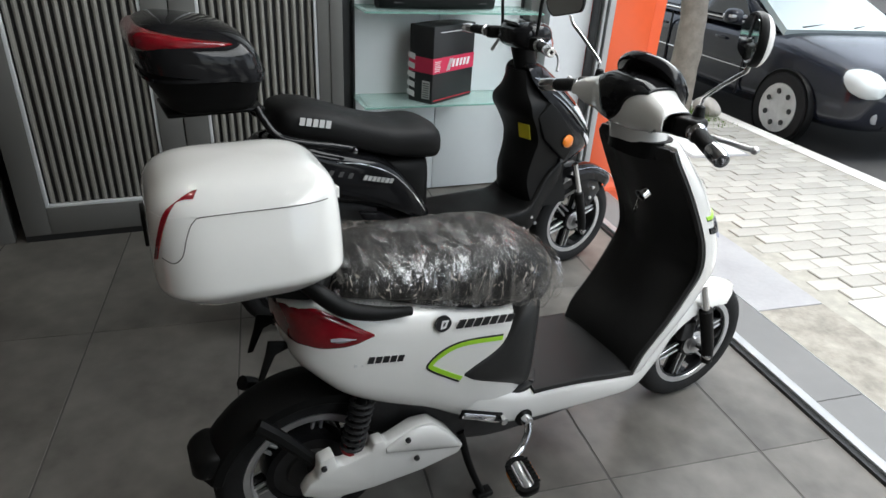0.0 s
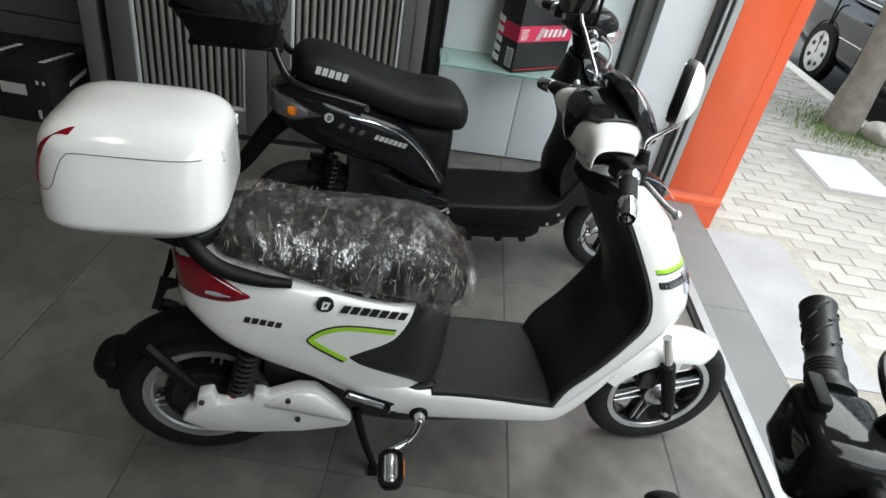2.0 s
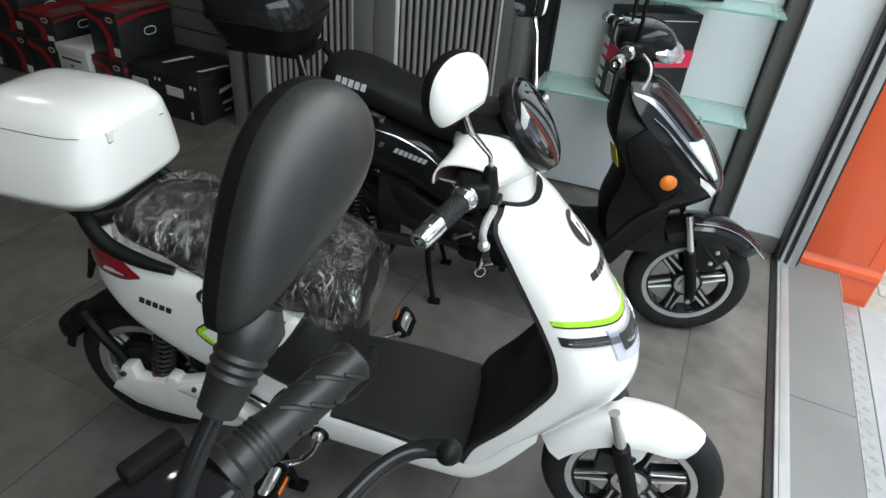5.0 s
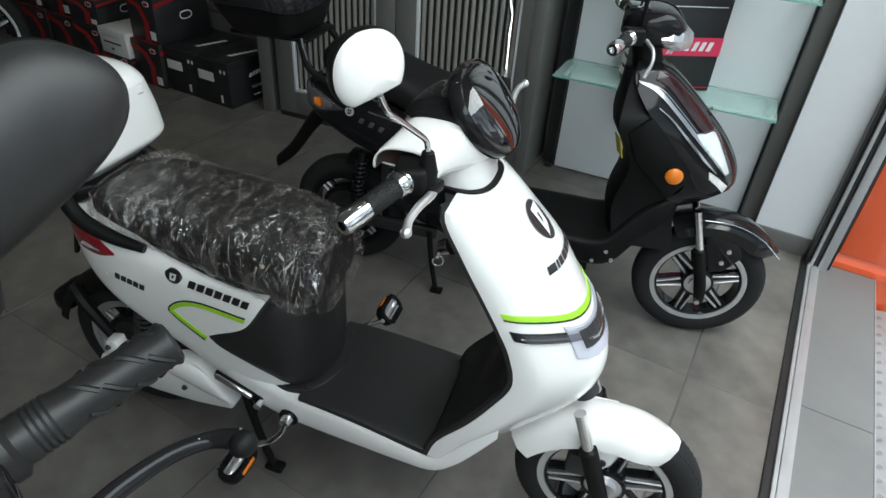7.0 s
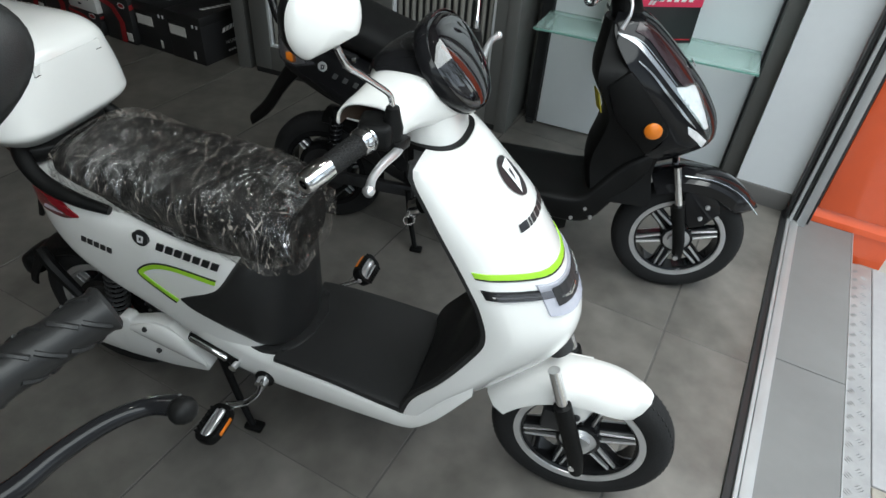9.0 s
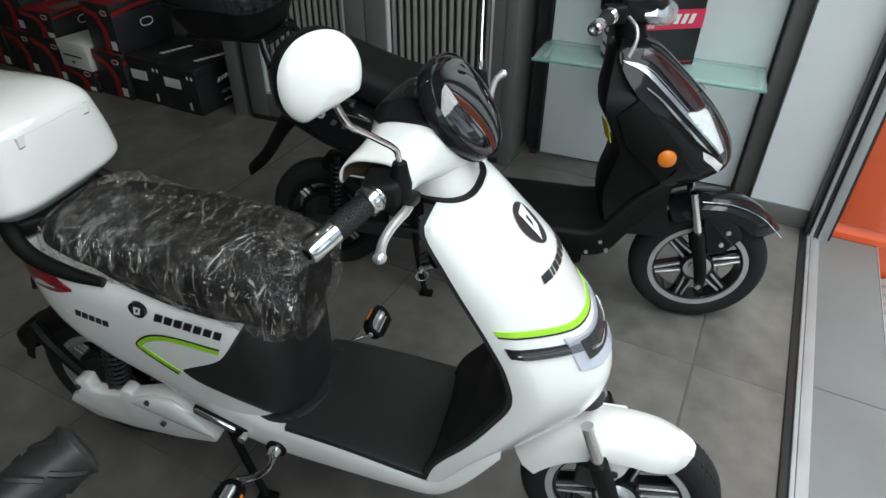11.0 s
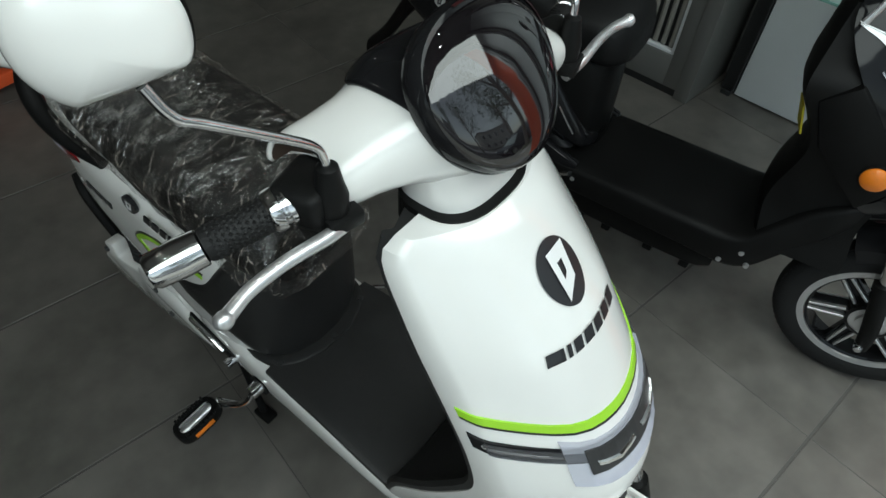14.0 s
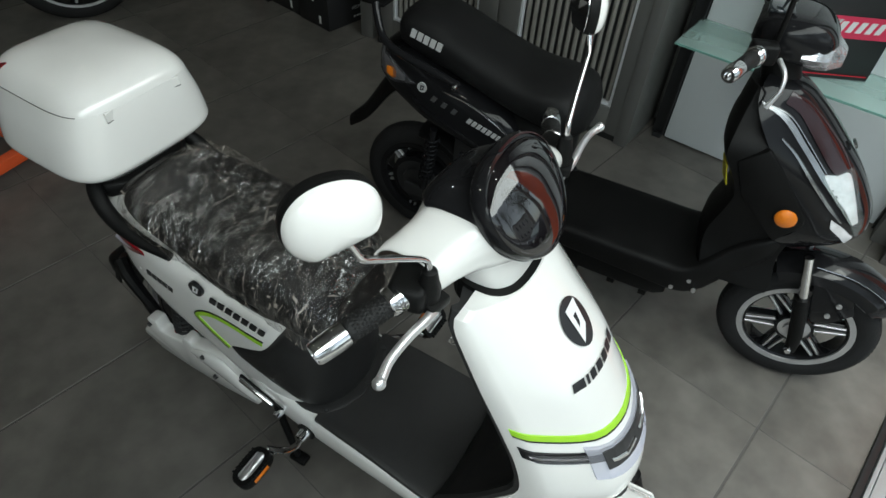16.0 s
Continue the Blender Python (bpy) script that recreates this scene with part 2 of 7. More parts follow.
    l.new(two.outputs[0], n["Material Output"].inputs[0])
    return m


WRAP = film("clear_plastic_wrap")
GLASS = clear("greenish_glass", (0.62, 0.80, 0.76), 0.05, 0.32)
GEDGE = clear("green_glass_edge", (0.30, 0.55, 0.48), 0.15, 0.6)
PANE = clear("clear_window_pane", (0.9, 0.95, 0.94), 0.02, 0.07)
LENS = clear("clear_lens", (0.66, 0.67, 0.76), 0.08, 0.42)
CLEAR = clear("clear_lamp_glass", (0.25, 0.25, 0.27), 0.05, 0.22)
CARGLASS = mat("dark_car_glass", (0.02, 0.025, 0.028), 0.05, vary=0.1, scale=2, coat=1.0)
MIRROR = mat("mirror_glass", (0.85, 0.85, 0.86), 0.02, 1.0, vary=0.01, scale=4)
LAMPM = bpy.data.materials.new("lit_lamp_diffuser")
LAMPM.use_nodes = True
LAMPM.node_tree.nodes["Principled BSDF"].inputs["Emission Color"].default_value = (1, 0.95, 0.86, 1)
LAMPM.node_tree.nodes["Principled BSDF"].inputs["Emission Strength"].default_value = 130


# ---- mesh helpers ----
def thing(name, label, category, m=None, group="", kind=""):
    ob = new(name)
    ob.empty_display_size = 0.1
    if m is not None:
        ob.matrix_world = m
    return tagged(ob, label, category, group, kind)


def mesh_of(name, bm, material, smooth=40):
    me = bpy.data.meshes.new(name)
    bmesh.ops.recalc_face_normals(bm, faces=bm.faces)
    bm.to_mesh(me)
    bm.free()
    for m in material if isinstance(material, (list, tuple)) else (material,):
        me.materials.append(m)
    if smooth:
        for f in me.polygons:
            f.use_smooth = True
        me.set_sharp_from_angle(angle=radians(smooth))
    return me


def part(name, bm, material, parent, label="", smooth=40, at=None):
    ob = new(name, mesh_of(name, bm, material, smooth))
    ob.parent = parent
    if at is not None:
        ob.matrix_basis = at
    return tagged(ob, label)


def solo(name, bm, material, label, category, group="", kind="", smooth=40, m=None):
    ob = new(name, mesh_of(name, bm, material, smooth))
    if m is not None:
        ob.matrix_world = m
    return tagged(ob, label, category, group, kind)


def rings(rows, closed=True, cap=True, bm=None):
    """Skin a list of rings of equal length."""
    bm = bm or bmesh.new()
    vs = [[bm.verts.new(p) for p in r] for r in rows]
    n = len(rows[0])
    for a, b in zip(vs, vs[1:]):
        for i in range(n if closed else n - 1):
            j = (i + 1) % n
            bm.faces.new((a[i], a[j], b[j], b[i]))
    if cap and closed:
        bm.faces.new(vs[0][::-1])
        bm.faces.new(vs[-1])
    return bm


def lerp_rows(rows, x):
    """Smooth interpolation in a table whose first column rises."""
    xs = [r[0] for r in rows]
    if x <= xs[0]:
        return rows[0]
    if x >= xs[-1]:
        return rows[-1]
    i = max(k for k in range(len(xs)) if xs[k] <= x)
    p1, p2 = rows[i], rows[i + 1]
    p0, p3 = rows[max(0, i - 1)], rows[min(len(rows) - 1, i + 2)]
    t = (x - p1[0]) / (p2[0] - p1[0])
    out = [x]
    for k in range(1, len(p1)):
        m1 = (p2[k] - p0[k]) / max(1e-6, p2[0] - p0[0]) * (p2[0] - p1[0])
        m2 = (p3[k] - p1[k]) / max(1e-6, p3[0] - p1[0]) * (p2[0] - p1[0])
        out.append((2 * t**3 - 3 * t**2 + 1) * p1[k] + (t**3 - 2 * t**2 + t) * m1 + (3 * t**2 - 2 * t**3) * p2[k] + (t**3 - t**2) * m2)
    return out


def spline(pts, steps=6):
    rows = [(i, *p) for i, p in enumerate(pts)]
    n = (len(pts) - 1) * steps
    return [Vector(lerp_rows(rows, i / steps)[1:]) for i in range(n + 1)]


def tube(pts, radius, seg=10, steps=6, bm=None, flat=1.0, cap=True):
    """A round bar along a smooth line. radius: one number, or one for each given point."""
    line = spline(pts, steps) if steps > 1 else [Vector(p) for p in pts]
    rad = radius if isinstance(radius, (list, tuple)) else [radius] * len(pts)
    rr = [lerp_rows([(i, r) for i, r in enumerate(rad)], i / max(1, steps))[1] for i in range(len(line))]
    rows, up = [], None
    for i, p in enumerate(line):
        d = (line[min(i + 1, len(line) - 1)] - line[max(i - 1, 0)]).normalized()
        if up is None:
            up = d.orthogonal().normalized()
        up = (up - d * up.dot(d)).normalized()
        side = d.cross(up)
        rows.append([p + (up * math.cos(a) * flat + side * math.sin(a)) * rr[i] for a in [2 * math.pi * k / seg for k in range(seg)]])
    return rings(rows, bm=bm, cap=cap)


def lathe(profile, seg=32, axis="y", centre=(0, 0, 0), bm=None, ring=False):
    """Turn a profile of (radius, height) about an axis; ring: an open ring with a hole."""
    rows = []
    profile = list(profile) + [profile[0]] if ring else profile
    for r, h in profile:
        row = []
        for k in range(seg):
            a = 2 * math.pi * k / seg
            u, v = r * math.cos(a), r * math.sin(a)
            p = {"y": (u, h, v), "z": (u, v, h), "x": (h, u, v)}[axis]
            row.append(Vector(p) + Vector(centre))
        rows.append(row)
    bm = rings(rows, bm=bm, cap=not ring)
    if ring:
        bmesh.ops.remove_doubles(bm, verts=bm.verts[:], dist=1e-6)
    return bm


def box(x0, x1, y0, y1, z0, z1, bevel=0.0, seg=2, bm=None):
    made = bm or bmesh.new()
    b = bmesh.new() if bm else made
    bmesh.ops.create_cube(b, size=1, matrix=Matrix.Translation(((x0 + x1) / 2, (y0 + y1) / 2, (z0 + z1) / 2)) @ Matrix.Diagonal((x1 - x0, y1 - y0, z1 - z0, 1)))
    if bevel:
        bmesh.ops.bevel(b, geom=b.edges[:], offset=bevel, segments=seg, affect="EDGES", profile=0.5)
    if bm:
        me = bpy.data.meshes.new("tmp")
        b.to_mesh(me)
        b.free()
        made.from_mesh(me)
        bpy.data.meshes.remove(me)
    return made


def plate(poly, t0, t1, axis="y", bevel=0.0, seg=2):
    """A flat outline (two coordinates) given thickness from t0 to t1 along an axis."""
    def at(u, v, w):
        return {"y": (u, w, v), "z": (u, v, w), "x": (w, u, v)}[axis]
    bm = bmesh.new()
    a = [bm.verts.new(at(u, v, t0)) for u, v in poly]
    b = [bm.verts.new(at(u, v, t1)) for u, v in poly]
    n = len(poly)
    bm.faces.new(a[::-1]), bm.faces.new(b)
    for i in range(n):
        bm.faces.new((a[i], a[(i + 1) % n], b[(i + 1) % n], b[i]))
    if bevel:
        bmesh.ops.recalc_face_normals(bm, faces=bm.faces)
        es = [e for e in bm.edges if len(e.link_faces) == 2 and e.calc_face_angle(0) > 0.6]
        bmesh.ops.bevel(bm, geom=es, offset=bevel, segments=seg, affect="EDGES", profile=0.5)
    return bm


def sq(n, a, b, e, c=(0, 0)):
    """A superellipse: n points, half sizes a and b, power e."""
    out = []
    for k in range(n):
        t = 2 * math.pi * k / n
        s, co = math.sin(t), math.cos(t)
        out.append((c[0] + a * math.copysign(abs(co) ** (2 / e), co), c[1] + b * math.copysign(abs(s) ** (2 / e), s)))
    return out


def loft_x(table, steps, n=32, e=4.0):
    """A body along x: rows of (x, half width, bottom, top)."""
    rows = []
    x0, x1 = table[0][0], table[-1][0]
    for i in range(steps + 1):
        x, w, zb, zt = lerp_rows(table, x0 + (x1 - x0) * i / steps)
        rows.append([(x, y, z) for y, z in sq(n, max(w, 0.002), max((zt - zb) / 2, 0.002), e, (0, (zb + zt) / 2))])
    return rings(rows)


def half_at(table, x, z, e):
    """Half width of such a body at x and z."""
    _, w, zb, zt = lerp_rows(table, x)
    q = min(0.999, abs(z - (zb + zt) / 2) / max(1e-4, (zt - zb) / 2))
    return w * (1 - q**e) ** (1 / e)


def ribbon(pts, width, surf, thick=0.0016):
    """A decal band along points (x, z) on the side whose half width is surf(x, z); side -1 is y < 0."""
    line = spline([(p[0], 0, p[1]) for p in pts], 6)
    rows = []
    for i, p in enumerate(line):
        d = (line[min(i + 1, len(line) - 1)] - line[max(i - 1, 0)]).normalized()
        nrm = Vector((-d.z, 0, d.x))
        a, b = p + nrm * width / 2, p - nrm * width / 2
        ya, yb = surf(a.x, a.z), surf(b.x, b.z)
        rows.append([(a.x, -ya + 0.002, a.z), (a.x, -ya - thick, a.z), (b.x, -yb - thick, b.z), (b.x, -yb + 0.002, b.z)])
    return rings(rows)


def word(parent, start, along, up, out, count, wide, high, material, slant=0.25, name="lettering", gap=0.25):
    """A brand mark drawn as plain slanted blocks."""
    along, up, out = Vector(along).normalized(), Vector(up).normalized(), Vector(out).normalized()
    pitch = wide / count
    for k in range(count):
        bm = bmesh.new()
        o = Vector(start) + along * pitch * k
        w = pitch * (1 - gap)
        sl = along * (high * slant)
        quad = [o, o + along * w, o + along * w + up * high + sl, o + up * high + sl]
        a = [bm.verts.new(p - out * 0.002) for p in quad]
        b = [bm.verts.new(p + out * 0.0012) for p in quad]
        bm.faces.new(b)
        for i in range(4):
            bm.faces.new((a[i], a[(i + 1) % 4], b[(i + 1) % 4], b[i]))
        part(name, bm, material, parent, smooth=0)


# ---- shop axes: u across the shopfront, v along it ----
SHOP = pose(0, 0, 0, 0, 0, -12.5)


def shop(u, v, z):
    return SHOP @ Vector((u, v, z))


# ---- the shop's structure ----
def wall(name, u0, u1, v0, v1, z0, z1, material, label):
    return solo(name, box(u0, u1, v0, v1, z0, z1), material, label, "wall", kind="structure", smooth=0, m=SHOP)


FLOOR = solo("floor", box(-4.6, 1.605, -3.6, 2.2, -0.12, -0.0015), GROUT, "grey tiled shop floor with thin grout joints", "floor", kind="structure", smooth=0, m=SHOP)
wall("wall_back", -4.6, 1.38, 2.20, 2.35, 0, 3.0, PAINTG, "grey painted back wall of the shop")
wall("wall_left", -4.75, -4.6, -3.6, 2.35, 0, 3.0, PAINTD, "plain grey painted side wall of the shop")
wall("wall_rear", -4.75, 1.7, -3.75, -3.6, 0, 3.0, PAINTD, "plain grey painted wall at the shop's end")
wall("wall_pier", 1.38, 1.605, 1.960, 2.35, 0.085, 3.0, PAINTW, "white painted pier beside the shop front")
solo("skirting", box(1.38, 1.605, 1.950, 2.1, 0, 0.085, 0.003), SKIRT, "grey skirting at the foot of the white pier", "skirting", kind="structure", m=SHOP)
wall("wall_front", 1.58, 1.74, -3.6, 2.35, 2.55, 3.2, PAINTW, "white lintel over the open shop front")
solo("ceiling", box(-4.75, 1.74, -3.75, 2.35, 3.0, 3.12), CEIL, "plain pale ceiling of the shop", "ceiling", kind="structure", smooth=0, m=SHOP)

# bottom rail of the sliding front, with its grooves
rail = thing("door_track", "silver aluminium sliding door track along the floor edge", "door track", SHOP, kind="structure")
part("rail", box(1.618, 1.630, -3.6, 1.95, -0.02, 0.022, 0.002), ALU, rail)
part("rail", box(1.634, 1.665, -3.6, 1.95, -0.02, 0.014, 0.002), ALU, rail)
part("groove", box(1.630, 1.634, -3.6, 1.95, -0.02, 0.004), DARKALU, rail)
part("gasket", box(1.596, 1.618, -3.6, 1.95, -0.02, 0.012, 0.002), DARKALU, rail, "black rubber strip")

# upright frames at the end of the front
fr = thing("window_1", "dark and silver upright frames of the sliding shop front", "window frame", SHOP, kind="structure")
part("frame", box(1.606, 1.620, 1.885, 1.96, 0, 2.55, 0.003), DARKALU, fr, "black frame profile")
part("frame", box(1.624, 1.638, 1.865, 1.96, 0, 2.55, 0.003), ALU, fr)
part("frame", box(1.642, 1.654, 1.885, 1.96, 0, 2.55, 0.003), DARKALU, fr, "black frame profile")
part("frame", box(1.657, 1.690, 1.87, 1.96, 0, 2.55, 0.003), ALU, fr)
part("frame", box(1.693, 1.704, 1.90, 1.96, 0, 2.55, 0.003), DARKALU, fr, "black frame profile")

# sill, chequer strip
PZ = -0.127
sill = thing("sill", "grey stone tile sill outside the door track", "sill", SHOP, kind="structure")
part("base", box(1.665, 1.872, -3.6, 1.944, -0.3, -0.004), SLAB, sill)
for k in range(6):
    part("tile", box(1.666, 1.871, 1.944 - 0.92 * (k + 1) + 0.0015, 1.944 - 0.92 * k - 0.0015, -0.004, 0.004, 0.0015, 1), SILLM, sill, smooth=0)
part("edge_trim", box(1.8715, 1.8755, -3.6, 1.944, -0.02, 0.005, 0.001, 1), ALU, sill, "thin pale metal sill edge")
cheq = thing("tread_strip", "pale chequered metal strip below the sill's outer edge", "tread strip", SHOP, kind="structure")
bm = box(1.876, 2.000, -1.6, 1.940, -0.30, PZ, 0.002)
for k in range(58):
    v = -1.57 + k * 0.06
    for du, dv, turn in ((0.030, 0.0, 45), (0.062, 0.030, -45), (0.094, 0.0, 45)):
        a = radians(turn)
        d, n2 = Vector((math.cos(a), math.sin(a), 0)), Vector((-math.sin(a), math.cos(a), 0))
        for w in (-1, 0, 1):
            c = Vector((1.876 + du, v + dv, PZ)) + n2 * w * 0.0085
            q = [bm.verts.new(c + d * x * 0.013 + n2 * y * 0.0026) for x, y in ((-1, 0), (0, -1), (1, 0), (0, 1))]
            top = bm.verts.new(c + Vector((0, 0, 0.0038)))
            for i in range(4):
                bm.faces.new((q[i], q[(i + 1) % 4], top))
part("plate", bm, CHEQ, cheq, smooth=20)

# orange column outside, with a chamfered border round its face
col = thing("wall_column", "orange painted metal cladding column outside the shop front", "column", SHOP, kind="structure")
part("cladding", box(1.706, 2.030, 1.957, 2.50, -0.28, 3.2, 0.004, 2), ORANGE, col)
part("face_panel", plate([(1.712, 0.070), (1.962, 0.070), (1.962, 3.19), (1.712, 3.19)], 1.945, 1.9575, "y", 0.004), ORANGE, col, "flat orange face panel")
part("foot_band", rings([[(1.708, y0, z0), (2.028, y0, z0), (2.028, 1.958, z0), (1.708, 1.958, z0)] for y0, z0 in ((1.9455, 0.004), (1.9455, 0.030), (1.9565, 0.068))]), ORANGE, col, "chamfered orange foot band", smooth=0)
part("edge_band", rings([[(x0, y0, z0), (x0, 1.958, z0)] + [(2.026, 1.958, z0), (2.026, y0 - 0.004, z0)] for x0, y0, z0 in ((1.966, 1.952, 0.066), (1.966, 1.952, 3.19))]), ORANGE, col, "orange edge band", smooth=0)
wall("wall_street", 1.62, 2.02, 2.51, 9.0, -0.3, 3.6, FACADE, "pale rendered wall of the house next door")

# pair of louvred doors in grey frames
DOORS = pose(-0.705, 1.925, 0, 0, 0, -6.4)
for d in range(2):
    o = d * 0.715
    dr = thing("door_%d" % (d + 1), "grey framed door with pale vertical louvre slats", "door", DOORS, group="louvred doors", kind="structure")
    part("stile", box(o + 0.002, o + 0.105, 0, 0.045, 0.03, 2.5, 0.003), PAINTG, dr)
    part("stile", box(o + 0.610, o + 0.712, 0, 0.045, 0.03, 2.5, 0.003), PAINTG, dr)
    part("bottom_rail", box(o + 0.105, o + 0.610, 0, 0.045, 0.03, 0.155, 0.003), PAINTG, dr)
    part("top_rail", box(o + 0.105, o + 0.610, 0, 0.045, 2.38, 2.5, 0.003), PAINTG, dr)
    part("bead", box(o + 0.105, o + 0.118, 0.006, 0.03, 0.155, 2.38, 0.002), PAINTW, dr, "pale bead")
    part("bead", box(o + 0.597, o + 0.610, 0.006, 0.03, 0.155, 2.38, 0.002), PAINTW, dr, "pale bead")
    part("bead", box(o + 0.118, o + 0.597, 0.006, 0.03, 0.155, 0.168, 0.002), PAINTW, dr, "pale bead")
    part("backing", box(o + 0.118, o + 0.597, 0.036, 0.044, 0.168, 2.38), DARKALU, dr)
    part("base", box(o + 0.002, o + 0.712, 0.006, 0.04, 0, 0.03), DARKALU, dr, "dark plinth gap")
    slat = None
    for k in range(14):
        x = o + 0.135 + k * 0.0343
        bm = tube([(0, 0.03, 0.17), (0, 0.03, 2.37)], 0.0105, 8, 1)
        part("slat", bm, SLATG, dr, at=Matrix.Translation((x, 0, 0)))
solo("post", box(-0.058, 0.0, 0.0, 0.33, 0, 3.0, 0.004), PAINTG, "grey painted post between doors and shelving", "post", kind="structure", m=pose(0.724, 1.757, 0, 0, 0, -7))
solo("post", box(-0.82, -0.745, 1.94, 2.30, 0, 3.0, 0.004), PAINTG, "grey painted post between doors and slatted wall", "post", kind="structure", m=pose(0, 0, 0, 0, 0, 0))

# shelving niche
NICHE = SHOP @ pose(0.405, 2.080, 0, 0, 0, 5)
niche = thing("wall_niche", "white panels at the back of the shelving niche", "wall panel", NICHE, kind="structure")
for a, b in ((0.004, 0.440), (0.444, 0.895)):
    part("panel", box(a, b, 0.0, 0.016, 0.008, 3.0, 0.002), PANELW, niche)
part("backing", box(-0.06, 1.04, 0.018, 0.05, 0, 3.0), DARKALU, niche, "dark gap behind the panels")
part("side", box(0.905, 1.02, -0.10, 0.018, 0, 3.0, 0.003), PAINTG, niche, "grey side of the niche")
part("slot", box(0.896, 0.904, -0.018, 0.0, 0.0, 3.0), DARKALU, niche, "black slotted shelf rail")
part("slot", box(-0.008, 0.0, -0.018, 0.0, 0.02, 3.0), DARKALU, niche, "black slotted shelf rail")
part("foot", box(-0.045, -0.006, -0.022, -0.002, 0, 0.022, 0.003), DARKALU, niche, "small black foot")


def glass_shelf(z):
    g = thing("glass_shelf", "greenish glass shelf on wall brackets in the niche", "shelf", NICHE, group="glass shelves")
    part("pane", box(-0.012, 0.885, -0.275, -0.004, z - 0.008, z, 0.001), GLASS, g).visible_shadow = False
    part("edge", box(-0.012, 0.885, -0.279, -0.275, z - 0.008, z), GEDGE, g, "green polished glass edge")
    for u in (0.02, 0.85):
        part("bracket", box(u, u + 0.012, -0.20, 0.0, z - 0.022, z - 0.0085, 0.002), ALU, g)
    return g


glass_shelf(0.562)
glass_shelf(0.995)

# slatted wall
slw = thing("wall_slats", "grey horizontal slat wall panels with dark grooves", "slat wall", SHOP, kind="structure")
part("backing", box(-4.6, -1.15, 2.06, 2.20, 0, 3.0), DARKALU, slw)
for k in range(26):
    part("slat", box(-4.6, -1.15, 2.042, 2.06, 0.02 + k * 0.115, 0.02 + k * 0.115 + 0.106, 0.003, 1), SLATW, slw, smooth=0)

# ceiling lights
for i, (u, v) in enumerate(((-0.6, -1.3), (-0.6, 0.6), (-2.4, -1.3), (-2.4, 0.6), (0.9, -1.3), (0.9, 0.6))):
    c = shop(u, v, 2.99)
    lm = thing("ceiling_light", "small lit round ceiling downlight with white rim", "ceiling light", Matrix.Translation(c) @ SHOP, group="ceiling lights")
    part("rim", lathe([(0.040, -0.012), (0.050, -0.008), (0.050, 0.01), (0.031, 0.01), (0.031, -0.008)], 24, "z", ring=True), PAINTW, lm)
    part("diffuser", lathe([(0.001, -0.004), (0.03, -0.004), (0.03, 0.004), (0.001, 0.004)], 24, "z"), LAMPM, lm, "glowing diffuser")
    d = bpy.data.lights.new("downlight", "AREA")
    d.shape, d.size, d.energy, d.color = "DISK", 0.06, 0.14, (1.0, 0.90, 0.76)
    new("downlight", d).matrix_world = Matrix.Translation(c + Vector((0, 0, -0.03)))


